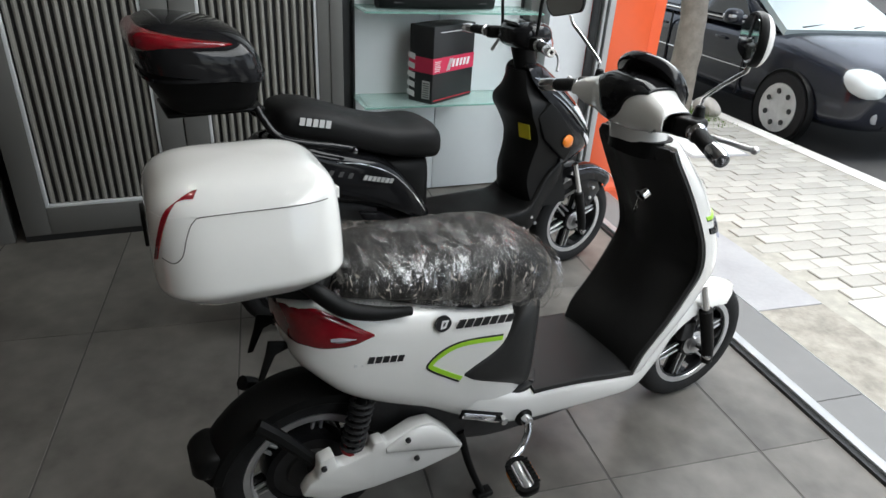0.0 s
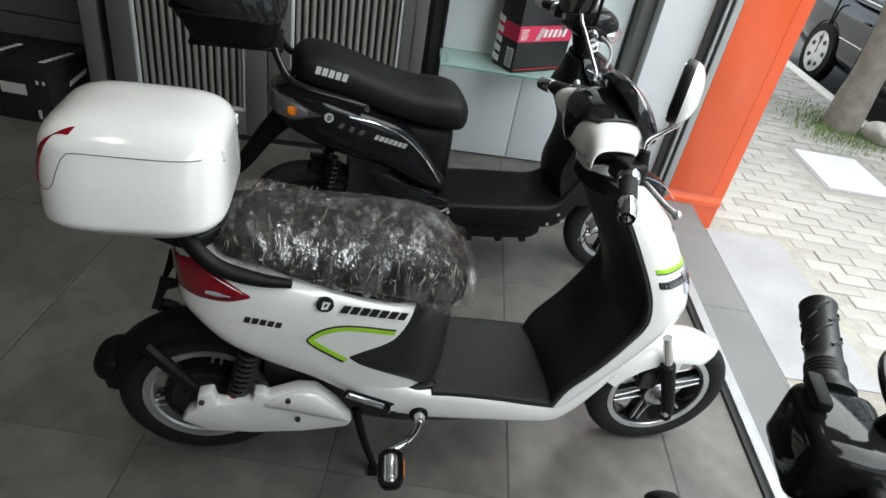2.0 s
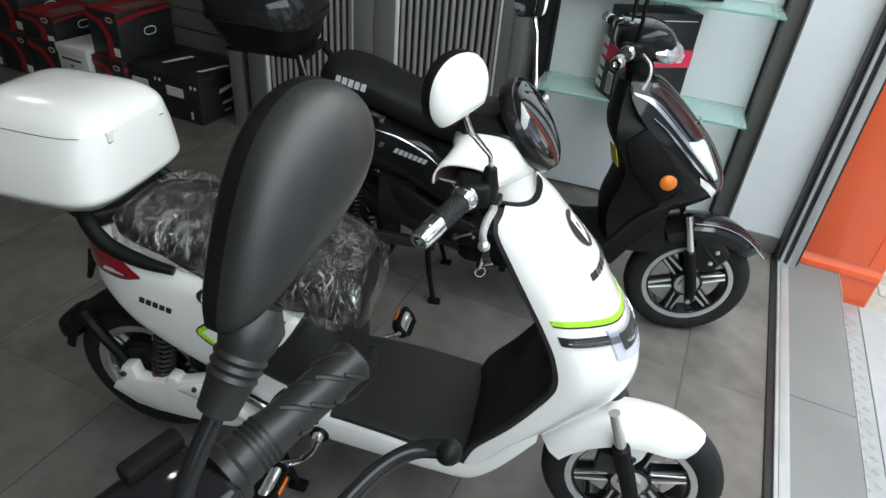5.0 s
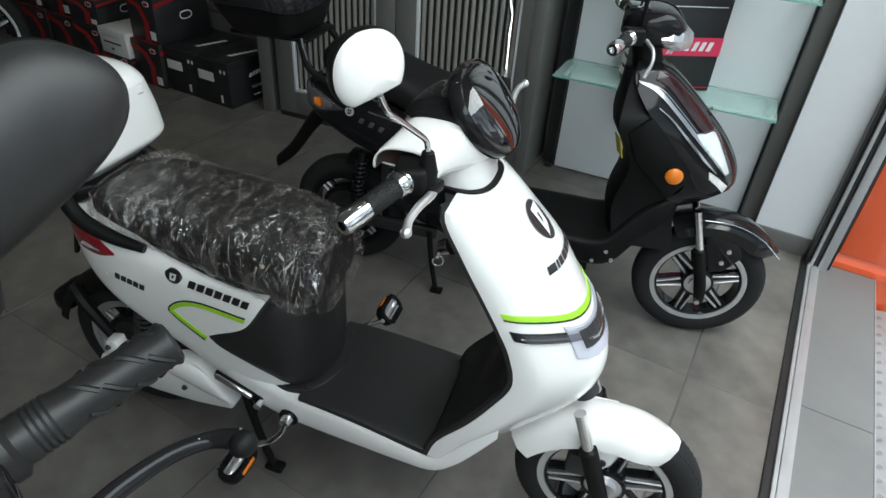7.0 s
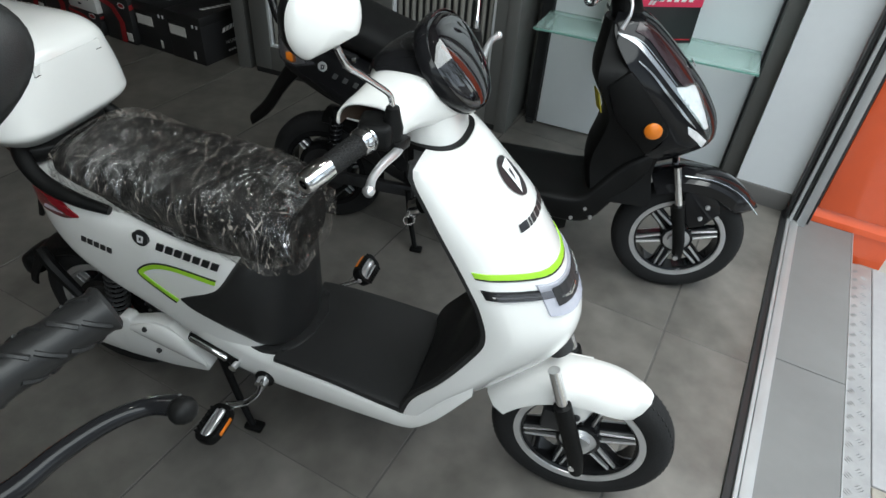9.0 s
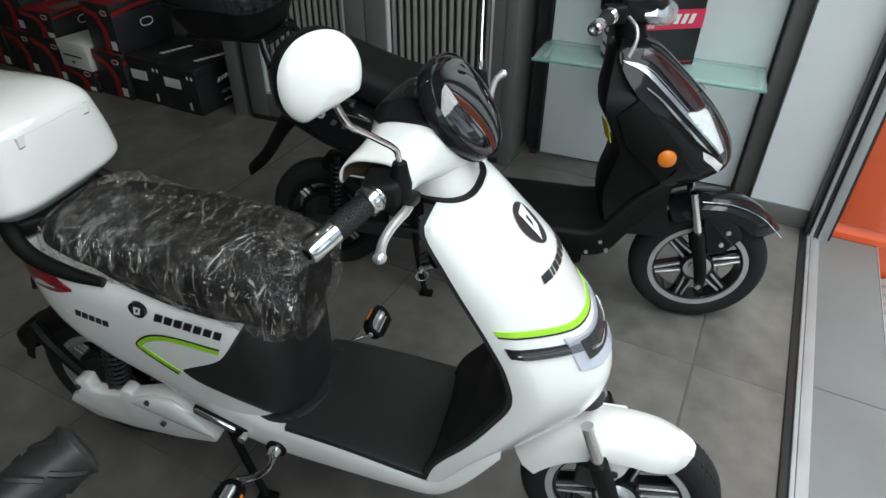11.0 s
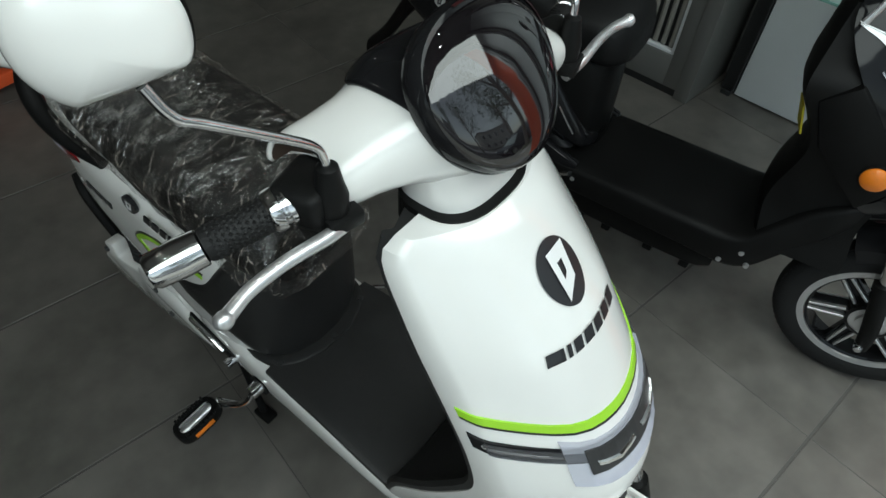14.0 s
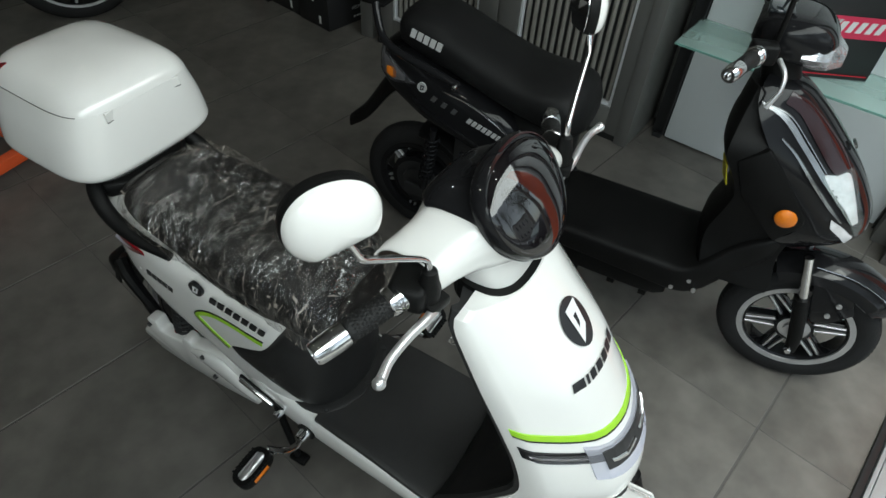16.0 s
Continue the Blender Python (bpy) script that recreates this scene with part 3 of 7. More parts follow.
# ---- scooter pieces ----
def wheel(parent, x, z, r=0.212, half=0.036, motor=False, black_rim=False, steer=0.0, name="wheel"):
    """A cast scooter wheel under parent: tyre, rim, hub and six forked spokes."""
    m = pose(x, 0, z, 0, 0, steer)
    prof = [(r - 0.062, -half * 0.80), (r - 0.050, -half), (r - 0.022, -half * 1.02), (r - 0.007, -half * 0.74), (r, -half * 0.3),
            (r, half * 0.3), (r - 0.007, half * 0.74), (r - 0.022, half * 1.02), (r - 0.050, half), (r - 0.062, half * 0.80)]
    w = part(name, lathe(prof, 64, ring=True), RUBBER, parent, "black rubber tyre on a cast alloy wheel", at=m)
    # tread blocks
    bm = bmesh.new()
    for k in range(72):
        a = 2 * math.pi * k / 72
        for s in (-1, 1):
            rm = Matrix.Rotation(-a + s * 0.02, 4, "Y") @ Matrix.Translation((r - 0.0072, s * half * 0.42, 0)) @ Matrix.Rotation(s * 0.5, 4, "X")
            vs = [bm.verts.new(rm @ Vector((px, py, pz))) for px in (-0.004, 0.004) for py in (-0.007, 0.007) for pz in (-0.0055, 0.0055)]
            for f in ((4, 5, 7, 6), (0, 1, 5, 4), (2, 6, 7, 3), (0, 4, 6, 2), (1, 3, 7, 5)):
                bm.faces.new([vs[i] for i in f])
    tagged(part("tread", bm, RUBBER, w, smooth=0), kind="stuff")
    ri = r - 0.06
    part("rim", lathe([(ri - 0.022, -0.026), (ri - 0.016, -0.030), (ri - 0.016, 0.030), (ri - 0.022, 0.026)], 64, ring=True), ALLOY if motor and not black_rim else BLACKG, w, "inner rim")
    lip = BLACKG if black_rim else ALLOY
    for s in (-1, 1):
        part("rim_lip", lathe([(ri - 0.017, s * 0.024), (ri - 0.014, s * 0.033), (ri + 0.001, s * 0.034), (ri + 0.001, s * 0.026)], 64, ring=True), lip, w, "bright machined rim lip")
    hub = 0.088 if motor else 0.044
    part("hub", lathe([(0.012, -0.052), (0.03, -0.050), (hub * 0.62, -0.044), (hub * 0.66, -0.036), (hub, -0.034), (hub, 0.034), (hub * 0.66, 0.036), (hub * 0.6, 0.05), (0.012, 0.052)], 40), ALLOY if not motor else STEEL, w)
    part("hub_ring", lathe([(hub * 0.98, -0.037), (hub * 1.16, -0.034), (hub * 1.2, -0.02), (hub * 1.2, 0.02), (hub * 1.16, 0.034), (hub * 0.98, 0.037)], 40, ring=True), BLACKG, w)
    r0, r1 = hub * 1.1, ri - 0.014
    for k in range(6):
        for s in (-1, 1):
            a = 2 * math.pi * k / 6 + 0.3
            bm = box(r0, r1, -0.022, 0.022, s * 0.0155 - 0.0033, s * 0.0155 + 0.0033, 0.0015, 1)
            part("spoke", bm, ALLOY, w, "bright spoke edge", smooth=0, at=Matrix.Rotation(-a, 4, "Y") @ Matrix.Rotation(s * 0.05, 4, "Y"))
        part("web", box(r0, r1 * 0.97, -0.012, 0.012, -0.020, 0.020, 0.002, 1), BLACKG, w, smooth=0, at=Matrix.Rotation(-(2 * math.pi * k / 6 + 0.3), 4, "Y"))
    part("axle", tube([(0, -0.085, 0), (0, 0.085, 0)], 0.008, 10, 1), STEEL, w)
    return w


def arc_guard(cx, cz, r, a0, a1, width, steps=20, crown=0.018, taper=0.0, thick=0.004):
    """A mudguard bent about an axle; angles in degrees from forward, upwards."""
    rows = []
    for i in range(steps + 1):
        t = i / steps
        a = radians(a0 + (a1 - a0) * t)
        w = width / 2 * (1 - taper * max(0, 1 - t * 4) ** 2)
        row = []
        prof = [(-1, -crown * 1.6), (-0.95, -crown * 0.4), (-0.6, crown * 0.5), (0, crown * 0.8), (0.6, crown * 0.5), (0.95, -crown * 0.4), (1, -crown * 1.6)]
        for y, h in prof:
            row.append((cx + (r + h) * math.cos(a), y * w, cz + (r + h) * math.sin(a)))
        for y, h in reversed(prof):
            row.append((cx + (r + h - thick) * math.cos(a), y * (w - thick), cz + (r + h - thick) * math.sin(a)))
        rows.append(row)
    return rings(rows)


def spring(parent, a, b, radius, turns, wire, material, name="spring", label=""):
    a, b = Vector(a), Vector(b)
    d = b - a
    z = d.normalized()
    x = z.orthogonal().normalized()
    y = z.cross(x)
    pts = [a + d * (i / (turns * 10)) + (x * math.cos(i * 0.2 * math.pi) + y * math.sin(i * 0.2 * math.pi)) * radius for i in range(turns * 10 + 1)]
    return part(name, tube(pts, wire, 6, 1), material, parent, label)


def grip(parent, a, b, end_chrome=True):
    """A knurled handlebar grip from a (inside) to b (outside)."""
    a, b = Vector(a), Vector(b)
    d = (b - a)
    m = Matrix.Translation(a) @ d.to_track_quat("X", "Z").to_matrix().to_4x4()
    n = d.length
    e = n * 0.62 if end_chrome else n
    rows = [(0.015, 0.012), (0.0165, 0.016), (0.0165, e - 0.004), (0.015, e)]
    if end_chrome:
        part("collar", lathe([(0.012, -0.010), (0.0200, -0.008), (0.0215, 0.000), (0.0215, 0.004), (0.0190, 0.006), (0.0190, 0.008), (0.0212, 0.010), (0.0205, 0.018), (0.0175, 0.021), (0.012, 0.021)], 24, "x"), CHROME, parent, "chrome grip collar", at=m)
    g = part("grip", lathe(rows, 24, "x"), GRIPR, parent, "black knurled rubber grip", at=m)
    bm = bmesh.new()
    cols, lines = 22, max(4, int((e - 0.02) / 0.0055))
    for i in range(lines):
        for k in range(cols):
            t = 2 * math.pi * (k + 0.5 * (i % 2)) / cols
            c = Vector((0.018 + i * 0.0055, math.cos(t) * 0.0163, math.sin(t) * 0.0163))
            o = Vector((0, math.cos(t), math.sin(t)))
            s = o.cross(Vector((1, 0, 0)))
            q = [bm.verts.new(c + Vector((0.0026, 0, 0))), bm.verts.new(c + s * 0.0023), bm.verts.new(c - Vector((0.0026, 0, 0))), bm.verts.new(c - s * 0.0023)]
            top = bm.verts.new(c + o * 0.0013)
            for j in range(4):
                bm.faces.new((q[j], q[(j + 1) % 4], top))
    tagged(part("knurling", bm, GRIPR, g, smooth=0), kind="stuff")
    if end_chrome:
        part("bar_end", lathe([(0.012, e), (0.0170, e + 0.002), (0.0180, e + 0.02), (0.0165, n - 0.004), (0.014, n), (0.008, n), (0.007, n - 0.015)], 24, "x"), CHROME, parent, "chrome bar end", at=m)
    return g


def mirror(parent, centre, normal, a, b, shell, tilt=0.0, depth=0.026, cut=None):
    """An oval rear mirror: domed shell towards normal, dark rim and glass behind; cut: a notch for the stalk."""
    q = Vector(normal).to_track_quat("Z", "Y").to_matrix().to_4x4()
    m = Matrix.Translation(centre) @ q @ Matrix.Rotation(radians(tilt), 4, "Z")
    oval = []
    for x, y in sq(72, a, b, 2.15):
        if cut:
            over = x * cut[0] + y * cut[1] - b * cut[2]
            if over > 0:
                x, y = x - cut[0] * over * 0.92, y - cut[1] * over * 0.92
        oval.append((x, y))
    rows = []
    for i in range(9):
        t = i / 8 * math.pi / 2
        s = max(0.02, math.cos(t))
        rows.append([(x * s, y * s, depth * math.sin(t)) for x, y in oval])
    sh = part("mirror", rings(rows), shell, parent, "oval rear mirror shell", at=m)
    rows = [[(x * s, y * s, z) for x, y in oval] for s, z in ((0.94, -0.013), (1.0, -0.012), (1.015, -0.006), (1.015, 0.0), (0.99, 0.003))]
    part("mirror_rim", rings(rows), BLACKP, sh, "black rim")
    part("glass", rings([[(x * 0.93, y * 0.93, z) for x, y in oval] for z in (-0.0145, -0.0132)]), MIRROR, sh, "mirror glass")
    return sh


def pedal(parent, centre, m=None):
    """A rubber-looped pedal with its chrome barrel along local y."""
    mm = Matrix.Translation(centre) @ (m or Matrix.Identity(4))
    out, inn = sq(32, 0.031, 0.049, 3.2), sq(32, 0.019, 0.037, 3.0)
    rows = [[(x * k, y * k, z) for x, y in out] for k, z in ((0.95, -0.012), (1.0, -0.008), (1.0, 0.008), (0.95, 0.012))]
    rows += [[(x, y, z) for x, y in inn] for z in (0.012, -0.012)]
    rows.append(rows[0])
    bm = rings(rows, cap=False)
    bmesh.ops.remove_doubles(bm, verts=bm.verts[:], dist=1e-6)
    ph = part("pedal", bm, BLACKP, parent, "black rubber pedal loop with toothed rims", at=mm)
    part("barrel", lathe([(0.001, -0.038), (0.009, -0.038), (0.0105, -0.030), (0.0105, -0.018), (0.0085, -0.014), (0.0085, 0.014), (0.0105, 0.018), (0.0105, 0.034), (0.007, 0.038), (0.006, 0.052), (0.001, 0.052)], 16, "y"), ALLOY, ph, "bright ribbed pedal barrel")
    for s in (-1, 1):
        part("cage", box(s * 0.0135 - 0.002, s * 0.0135 + 0.002, -0.036, 0.036, -0.007, 0.009, 0.001), ALLOY, ph, "bright pedal cage", smooth=0)
        for k in range(7):
            part("tooth", box(s * 0.025 - 0.005, s * 0.025 + 0.005, -0.034 + k * 0.0105, -0.029 + k * 0.0105, 0.010, 0.0148, 0.001, 1), BLACKP, ph, smooth=0)
        part("reflector", box(s * 0.0312 - 0.001, s * 0.0312 + 0.0015, -0.022, 0.022, -0.005, 0.005, 0.001), AMBER, ph, "amber reflector")
    return ph


def disc_logo(parent, c, out, up, r, dark, light, tall=1.0):
    out, up = Vector(out).normalized(), Vector(up).normalized()
    side = up.cross(out).normalized()
    m = Matrix.Translation(c) @ Matrix((side, up, out)).transposed().to_4x4()
    d = part("badge", rings([[(x, y, z) for x, y in sq(32, r, r * tall, 2)] for z in (-0.006, 0.0012)]), dark, parent, "round brand badge", at=m)
    k = r * 0.62
    outer, inner = [(-0.65, -1.0), (0.55, -0.8), (0.95, 0.85), (-0.45, 0.85)], [(-0.2, -0.45), (0.2, -0.38), (0.42, 0.42), (-0.05, 0.42)]
    bm = bmesh.new()
    vo, vi = [bm.verts.new((x * k, y * k, 0.0022)) for x, y in outer], [bm.verts.new((x * k, y * k, 0.0022)) for x, y in inner]
    for i in range(4):
        bm.faces.new((vo[i], vo[(i + 1) % 4], vi[(i + 1) % 4], vi[i]))
    part("badge_mark", bm, light, d, smooth=0)
    return d


# ---- the white scooter ----
BODY = [(-0.045, 0.035, 0.60, 0.685), (-0.03, 0.085, 0.56, 0.705), (0.0, 0.112, 0.525, 0.712), (0.06, 0.130, 0.463, 0.695), (0.145, 0.138, 0.411, 0.672),
        (0.26, 0.142, 0.355, 0.648), (0.345, 0.142, 0.300, 0.622), (0.43, 0.140, 0.262, 0.602), (0.49, 0.128, 0.25, 0.588), (0.52, 0.11, 0.25, 0.57)]
SILLS = [(0.30, 0.120, 0.345, 0.40), (0.36, 0.1395, 0.300, 0.40), (0.43, 0.1425, 0.258, 0.375), (0.50, 0.1450, 0.240, 0.350), (0.54, 0.146, 0.234, 0.342), (0.60, 0.148, 0.230, 0.337), (0.70, 0.152, 0.228, 0.326), (0.80, 0.155, 0.226, 0.313), (0.88, 0.156, 0.232, 0.306), (0.93, 0.155, 0.272, 0.36), (0.97, 0.153, 0.325, 0.43), (1.01, 0.146, 0.385, 0.48)]
SEAT = [(0.040, 0.05, 0.700, 0.725), (0.055, 0.095, 0.692, 0.742), (0.10, 0.118, 0.684, 0.752), (0.16, 0.127, 0.668, 0.756), (0.24, 0.131, 0.646, 0.757), (0.33, 0.131, 0.618, 0.757), (0.42, 0.130, 0.592, 0.754), (0.50, 0.126, 0.572, 0.742), (0.55, 0.117, 0.562, 0.722), (0.585, 0.090, 0.568, 0.690)]
KNEE = [(0.334, 0.143, 0.452, 0.464), (0.36, 0.1462, 0.428, 0.482), (0.43, 0.1462, 0.388, 0.528), (0.48, 0.1445, 0.362, 0.592), (0.515, 0.136, 0.340, 0.610), (0.545, 0.115, 0.334, 0.608), (0.566, 0.080, 0.334, 0.600), (0.578, 0.032, 0.334, 0.592)]
SHIELD_F = [(0.300, 0.985, 0.865, 0.1500), (0.360, 1.045, 0.885, 0.1542), (0.440, 1.115, 0.945, 0.1558), (0.519, 1.173, 0.992, 0.1568), (0.589, 1.186, 1.022, 0.1577), (0.660, 1.154, 1.008, 0.1585), (0.720, 1.117, 0.978, 0.1577), (0.775, 1.081, 0.945, 0.1556), (0.810, 1.056, 0.923, 0.1536), (0.860, 1.004, 0.891, 0.1475), (0.895, 0.969, 0.868, 0.1414), (0.912, 0.950, 0.861, 0.1354), (0.921, 0.938, 0.862, 0.1284), (0.927, 0.928, 0.865, 0.1194), (0.937, 0.920, 0.868, 0.112)]
SHIELD_Y = -0.008


def shield_ring(z, grow=0.0, back=0.0, span=1.0):
    """The front shield's section at a height: a faceted nose between two rear edges."""
    _, xf, xe, w = lerp_rows(SHIELD_F, z)
    w *= span
    d = xf - xe
    pts = []
    for y, k in ((-1.0, 0.0), (-1.0, 0.05), (-0.995, 0.15), (-0.970, 0.27), (-0.945, 0.33), (-0.85, 0.46), (-0.74, 0.60), (-0.62, 0.74), (-0.50, 0.855), (-0.38, 0.925), (-0.25, 0.968), (-0.12, 0.992), (0, 1.0)):
        pts.append((xe + d * k + (grow if k > 0 else back), y * (w + grow), z))
    pts += [(x, -y, z) for x, y, z in pts[-2::-1]]
    return [(x, y + SHIELD_Y, z) for x, y, z in pts]


def shield_x(y, z):
    """Front surface of the shield at y and z."""
    r = shield_ring(z)
    for a, b in zip(r, r[1:]):
        if a[1] <= y <= b[1] and b[1] > a[1]:
            return a[0] + (b[0] - a[0]) * (y - a[1]) / (b[1] - a[1])
    return r[len(r) // 2][0]


def band(z0, z1, grow, y0=-1.0, y1=1.0, dz=None, n=110):
    """A strip laid on the shield between two heights; dz(y) bends it."""
    rows = []
    for i in range(n + 1):
        f = y0 + (y1 - y0) * i / n
        off = dz(f) if dz else 0
        row = []
        for z, g in ((z0 + off, -0.004), (z0 + off, grow), (z1 + off, grow), (z1 + off, -0.004)):
            w = lerp_rows(SHIELD_F, z)[3]
            y = f * w * 0.995 + SHIELD_Y
            x = shield_x(y, z)
            row.append((x + g, y + g * 0.8 * f, z))
        rows.append(row)
    return rings(rows)


def white_scooter(m):
    s = thing("motor_scooter", "white electric scooter with wrapped black seat and top box", "scooter", m, group="scooters")
    side = lambda x, z: half_at(BODY, x, z, 5.0)
    b = part("rear_body", loft_x(BODY, 44, 44, 5.0), WHITE, s, "glossy white rear bodywork")
    part("side_sill", loft_x(SILLS, 40, 40, 5.0), WHITE, s, "glossy white lower body")
    part("knee_panel", loft_x(KNEE, 30, 40, 6.0), MATP, s, "matt black panel below the seat")
    part("panel_lip", loft_x([(0.47, 0.132, 0.330, 0.350), (0.52, 0.131, 0.330, 0.348), (0.555, 0.119, 0.330, 0.346), (0.585, 0.084, 0.330, 0.346), (0.602, 0.036, 0.330, 0.346)], 16, 24, 6.0), MATP, s, "thin black lip round the panel's foot")
    # floor mat and its rim
    mat_rows = [(0.545, 0.141, 0.325, 0.343), (0.60, 0.145, 0.325, 0.342), (0.70, 0.149, 0.315, 0.334), (0.80, 0.154, 0.30, 0.320), (0.865, 0.156, 0.29, 0.312)]
    part("floor_mat", loft_x(mat_rows, 12, 24, 8.0), MATP, s, "black ribbed floor mat")
    for x, y in ((0.541, -0.110), (0.580, -0.003), (0.556, 0.098)):
        part("screw", lathe([(0.001, 0.349), (0.006, 0.348), (0.007, 0.34)], 12, "z", (x + 0.014, y, 0)), STEEL, s)
    # front shield
    zs = [0.300 + (0.928 - 0.300) * i / 52 for i in range(53)]
    part("front_shield", rings([shield_ring(z) for z in zs], closed=True), WHITE, s, "glossy white faceted front shield", smooth=17)
    # black inner leg shield with rolled rim
    rows = []
    for z in [0.296 + (0.922 - 0.296) * i / 30 for i in range(31)]:
        _, xf, xe, w = lerp_rows(SHIELD_F, z)
        w = w * 0.985
        hump = 0.05 * max(0, min(1, (z - 0.42) / 0.2))
        rows.append([(xe + 0.006, -w, z), (xe - 0.010, -w, z), (xe - 0.015, -w * 0.95, z), (xe - 0.008, -w * 0.86, z), (xe - 0.004 - hump * 0.4, -w * 0.5, z), (xe - 0.002 - hump, -w * 0.25, z), (xe - 0.002 - hump, w * 0.25, z),
                     (xe - 0.004 - hump * 0.4, w * 0.5, z), (xe - 0.008, w * 0.86, z), (xe - 0.015, w * 0.95, z), (xe - 0.010, w, z), (xe + 0.006, w, z)])
    part("leg_shield", rings([[(x, y + SHIELD_Y, z) for x, y, z in r] for r in rows]), MATP, s, "matt black inner leg shield")
    part("key_lock", lathe([(0.001, 0.0), (0.011, 0.0), (0.012, -0.012), (0.016, -0.014), (0.017, -0.004), (0.017, 0.004)], 20, "x"), CHROME, s, "chrome key lock", at=pose(0.853, -0.07, 0.80, 0, -32, 0))
    part("key", box(-0.004, 0.004, -0.0012, 0.0012, -0.030, 0.0, 0.001), CHROME, s, "small key in the lock", at=pose(0.838, -0.07, 0.798, 0, 12, 20))
    part("key_ring", lathe([(0.0095, -0.001), (0.0115, -0.001), (0.0115, 0.001), (0.0095, 0.001)], 20, "y", ring=True), CHROME, s, "small key ring", at=pose(0.835, -0.07, 0.762, 0, 0, 25))
    # stripe, daytime light, headlight
    part("stripe", band(0.7050, 0.7150, 0.0022, dz=lambda f: 0.034 * f * f + 0.004), GREEN, s, "lime green stripe")
    part("stripe_edge", band(0.7015, 0.7050, 0.002, dz=lambda f: 0.034 * f * f + 0.004), INK, s, "thin black stripe edge")
    part("light_strip", band(0.6630, 0.6810, 0.0035, dz=lambda f: 0.034 * f * f + 0.004), BLACKG, s, "smoked light strip")
    part("light_strip_lens", band(0.6650, 0.6790, 0.006, -0.97, 0.97, dz=lambda f: 0.034 * f * f + 0.004), CLEAR, s, "clear strip lens")
    part("strip_line", band(0.6705, 0.6730, 0.0045, -0.98, 0.98, dz=lambda f: 0.034 * f * f + 0.004), CHROME, s, "thin bright line in the light strip")
    part("headlight", band(0.6270, 0.6910, 0.006, -0.62, 0.62, dz=lambda f: 0.034 * f * f - 0.0 + 0.02 * abs(f) ** 3), LENS, s, "clear moulded headlight")
    part("headlight_reflector", band(0.6470, 0.6830, 0.0075, -0.50, 0.50, dz=lambda f: 0.034 * f * f + 0.004), STEEL, s, "dark headlight reflector")
    for f0, f1 in ((-0.44, -0.06), (0.06, 0.44)):
        part("headlight_bar", band(0.6640, 0.6680, 0.010, f0, f1, dz=lambda f: 0.034 * f * f + 0.03 * (abs(abs(f) - 0.25) - 0.12)), CHROME, s, "chrome light bar", smooth=0)
    def on_shield(y, z, o):
        return (shield_x(y, z) + o * 0.8, y, z + o * 0.6)

    def shield_patch(outline, o):
        """A thin decal with the outline (y, z), laid on the shield."""
        bm = bmesh.new()
        cy, cz = sum(p[0] for p in outline) / len(outline), sum(p[1] for p in outline) / len(outline)
        loops = [[bm.verts.new(on_shield(cy + (y - cy) * k, cz + (z - cz) * k, o)) for y, z in outline] for k in (1.0, 0.75, 0.5, 0.25)]
        n = len(outline)
        for p, q in zip(loops, loops[1:]):
            for i in range(n):
                bm.faces.new((p[i], p[(i + 1) % n], q[(i + 1) % n], q[i]))
        bm.faces.new(loops[-1])
        return bm
    bc, bz = -0.005, 0.861
    badge = part("badge", shield_patch([(bc + 0.0345 * math.cos(k * math.pi / 24), bz + 0.0298 * math.sin(k * math.pi / 24)) for k in range(48)], 0.0022), INK, s, "round black brand badge")
    k = 0.0245
    outer = [(bc - k * 0.55, bz - k * 0.95), (bc + k * 0.55, bz - k * 0.45), (bc + k * 0.95, bz + k * 0.80), (bc - k * 0.45, bz + k * 0.80)]
    inner = [(bc - k * 0.14, bz - k * 0.28), (bc + k * 0.20, bz - k * 0.12), (bc + k * 0.36, bz + k * 0.34), (bc - k * 0.06, bz + k * 0.34)]
    bm = bmesh.new()
    vo, vi = [bm.verts.new(on_shield(y, z, 0.0036)) for y, z in outer], [bm.verts.new(on_shield(y, z, 0.0036)) for y, z in inner]
    for i in range(4):
        bm.faces.new((vo[i], vo[(i + 1) % 4], vi[(i + 1) % 4], vi[i]))
    part("badge_mark", bm, WHITEINK, badge, smooth=0)
    y0 = -0.086
    for wide in (0.026, 0.009, 0.017, 0.020, 0.019, 0.019, 0.020):
        part("brand_mark", shield_patch([(y0, 0.799), (y0 + wide - 0.0028, 0.799), (y0 + wide + 0.0012, 0.8115), (y0 + 0.004, 0.8115)], 0.0022), INK, s, smooth=0)
        y0 += wide + 0.0015
    # side graphics
    for flip in (1, -1):
        fm = Matrix.Diagonal((1, flip, 1, 1))
        g = [("stripe", [(0.430, 0.531), (0.37, 0.541), (0.315, 0.545), (0.275, 0.534), (0.246, 0.512), (0.258, 0.498), (0.29, 0.475), (0.326, 0.451)], 0.0105, GREEN, 0.0016), ("stripe_edge", [(0.432, 0.538), (0.37, 0.548), (0.31, 0.552), (0.268, 0.540), (0.238, 0.512), (0.252, 0.492), (0.285, 0.468), (0.32, 0.444)], 0.004, INK, 0.0012)]
        for nm, p, w, mt, th in g:
            part(nm, ribbon(p, w, side, th), mt, s, "lime green side stripe" if mt is GREEN else "", at=fm)
        y = -0.1425 * flip
        disc_logo(s, (0.271, y, 0.612), (0, -flip, 0.08), (0.1, 0, 1), 0.0185, INK, WHITEINK)
        word(s, (0.303, y, 0.592), (1, 0, -0.13), (0.08, 0, 1), (0, -flip, 0.08), 7, 0.148, 0.020, INK, 0.35, "brand_mark")
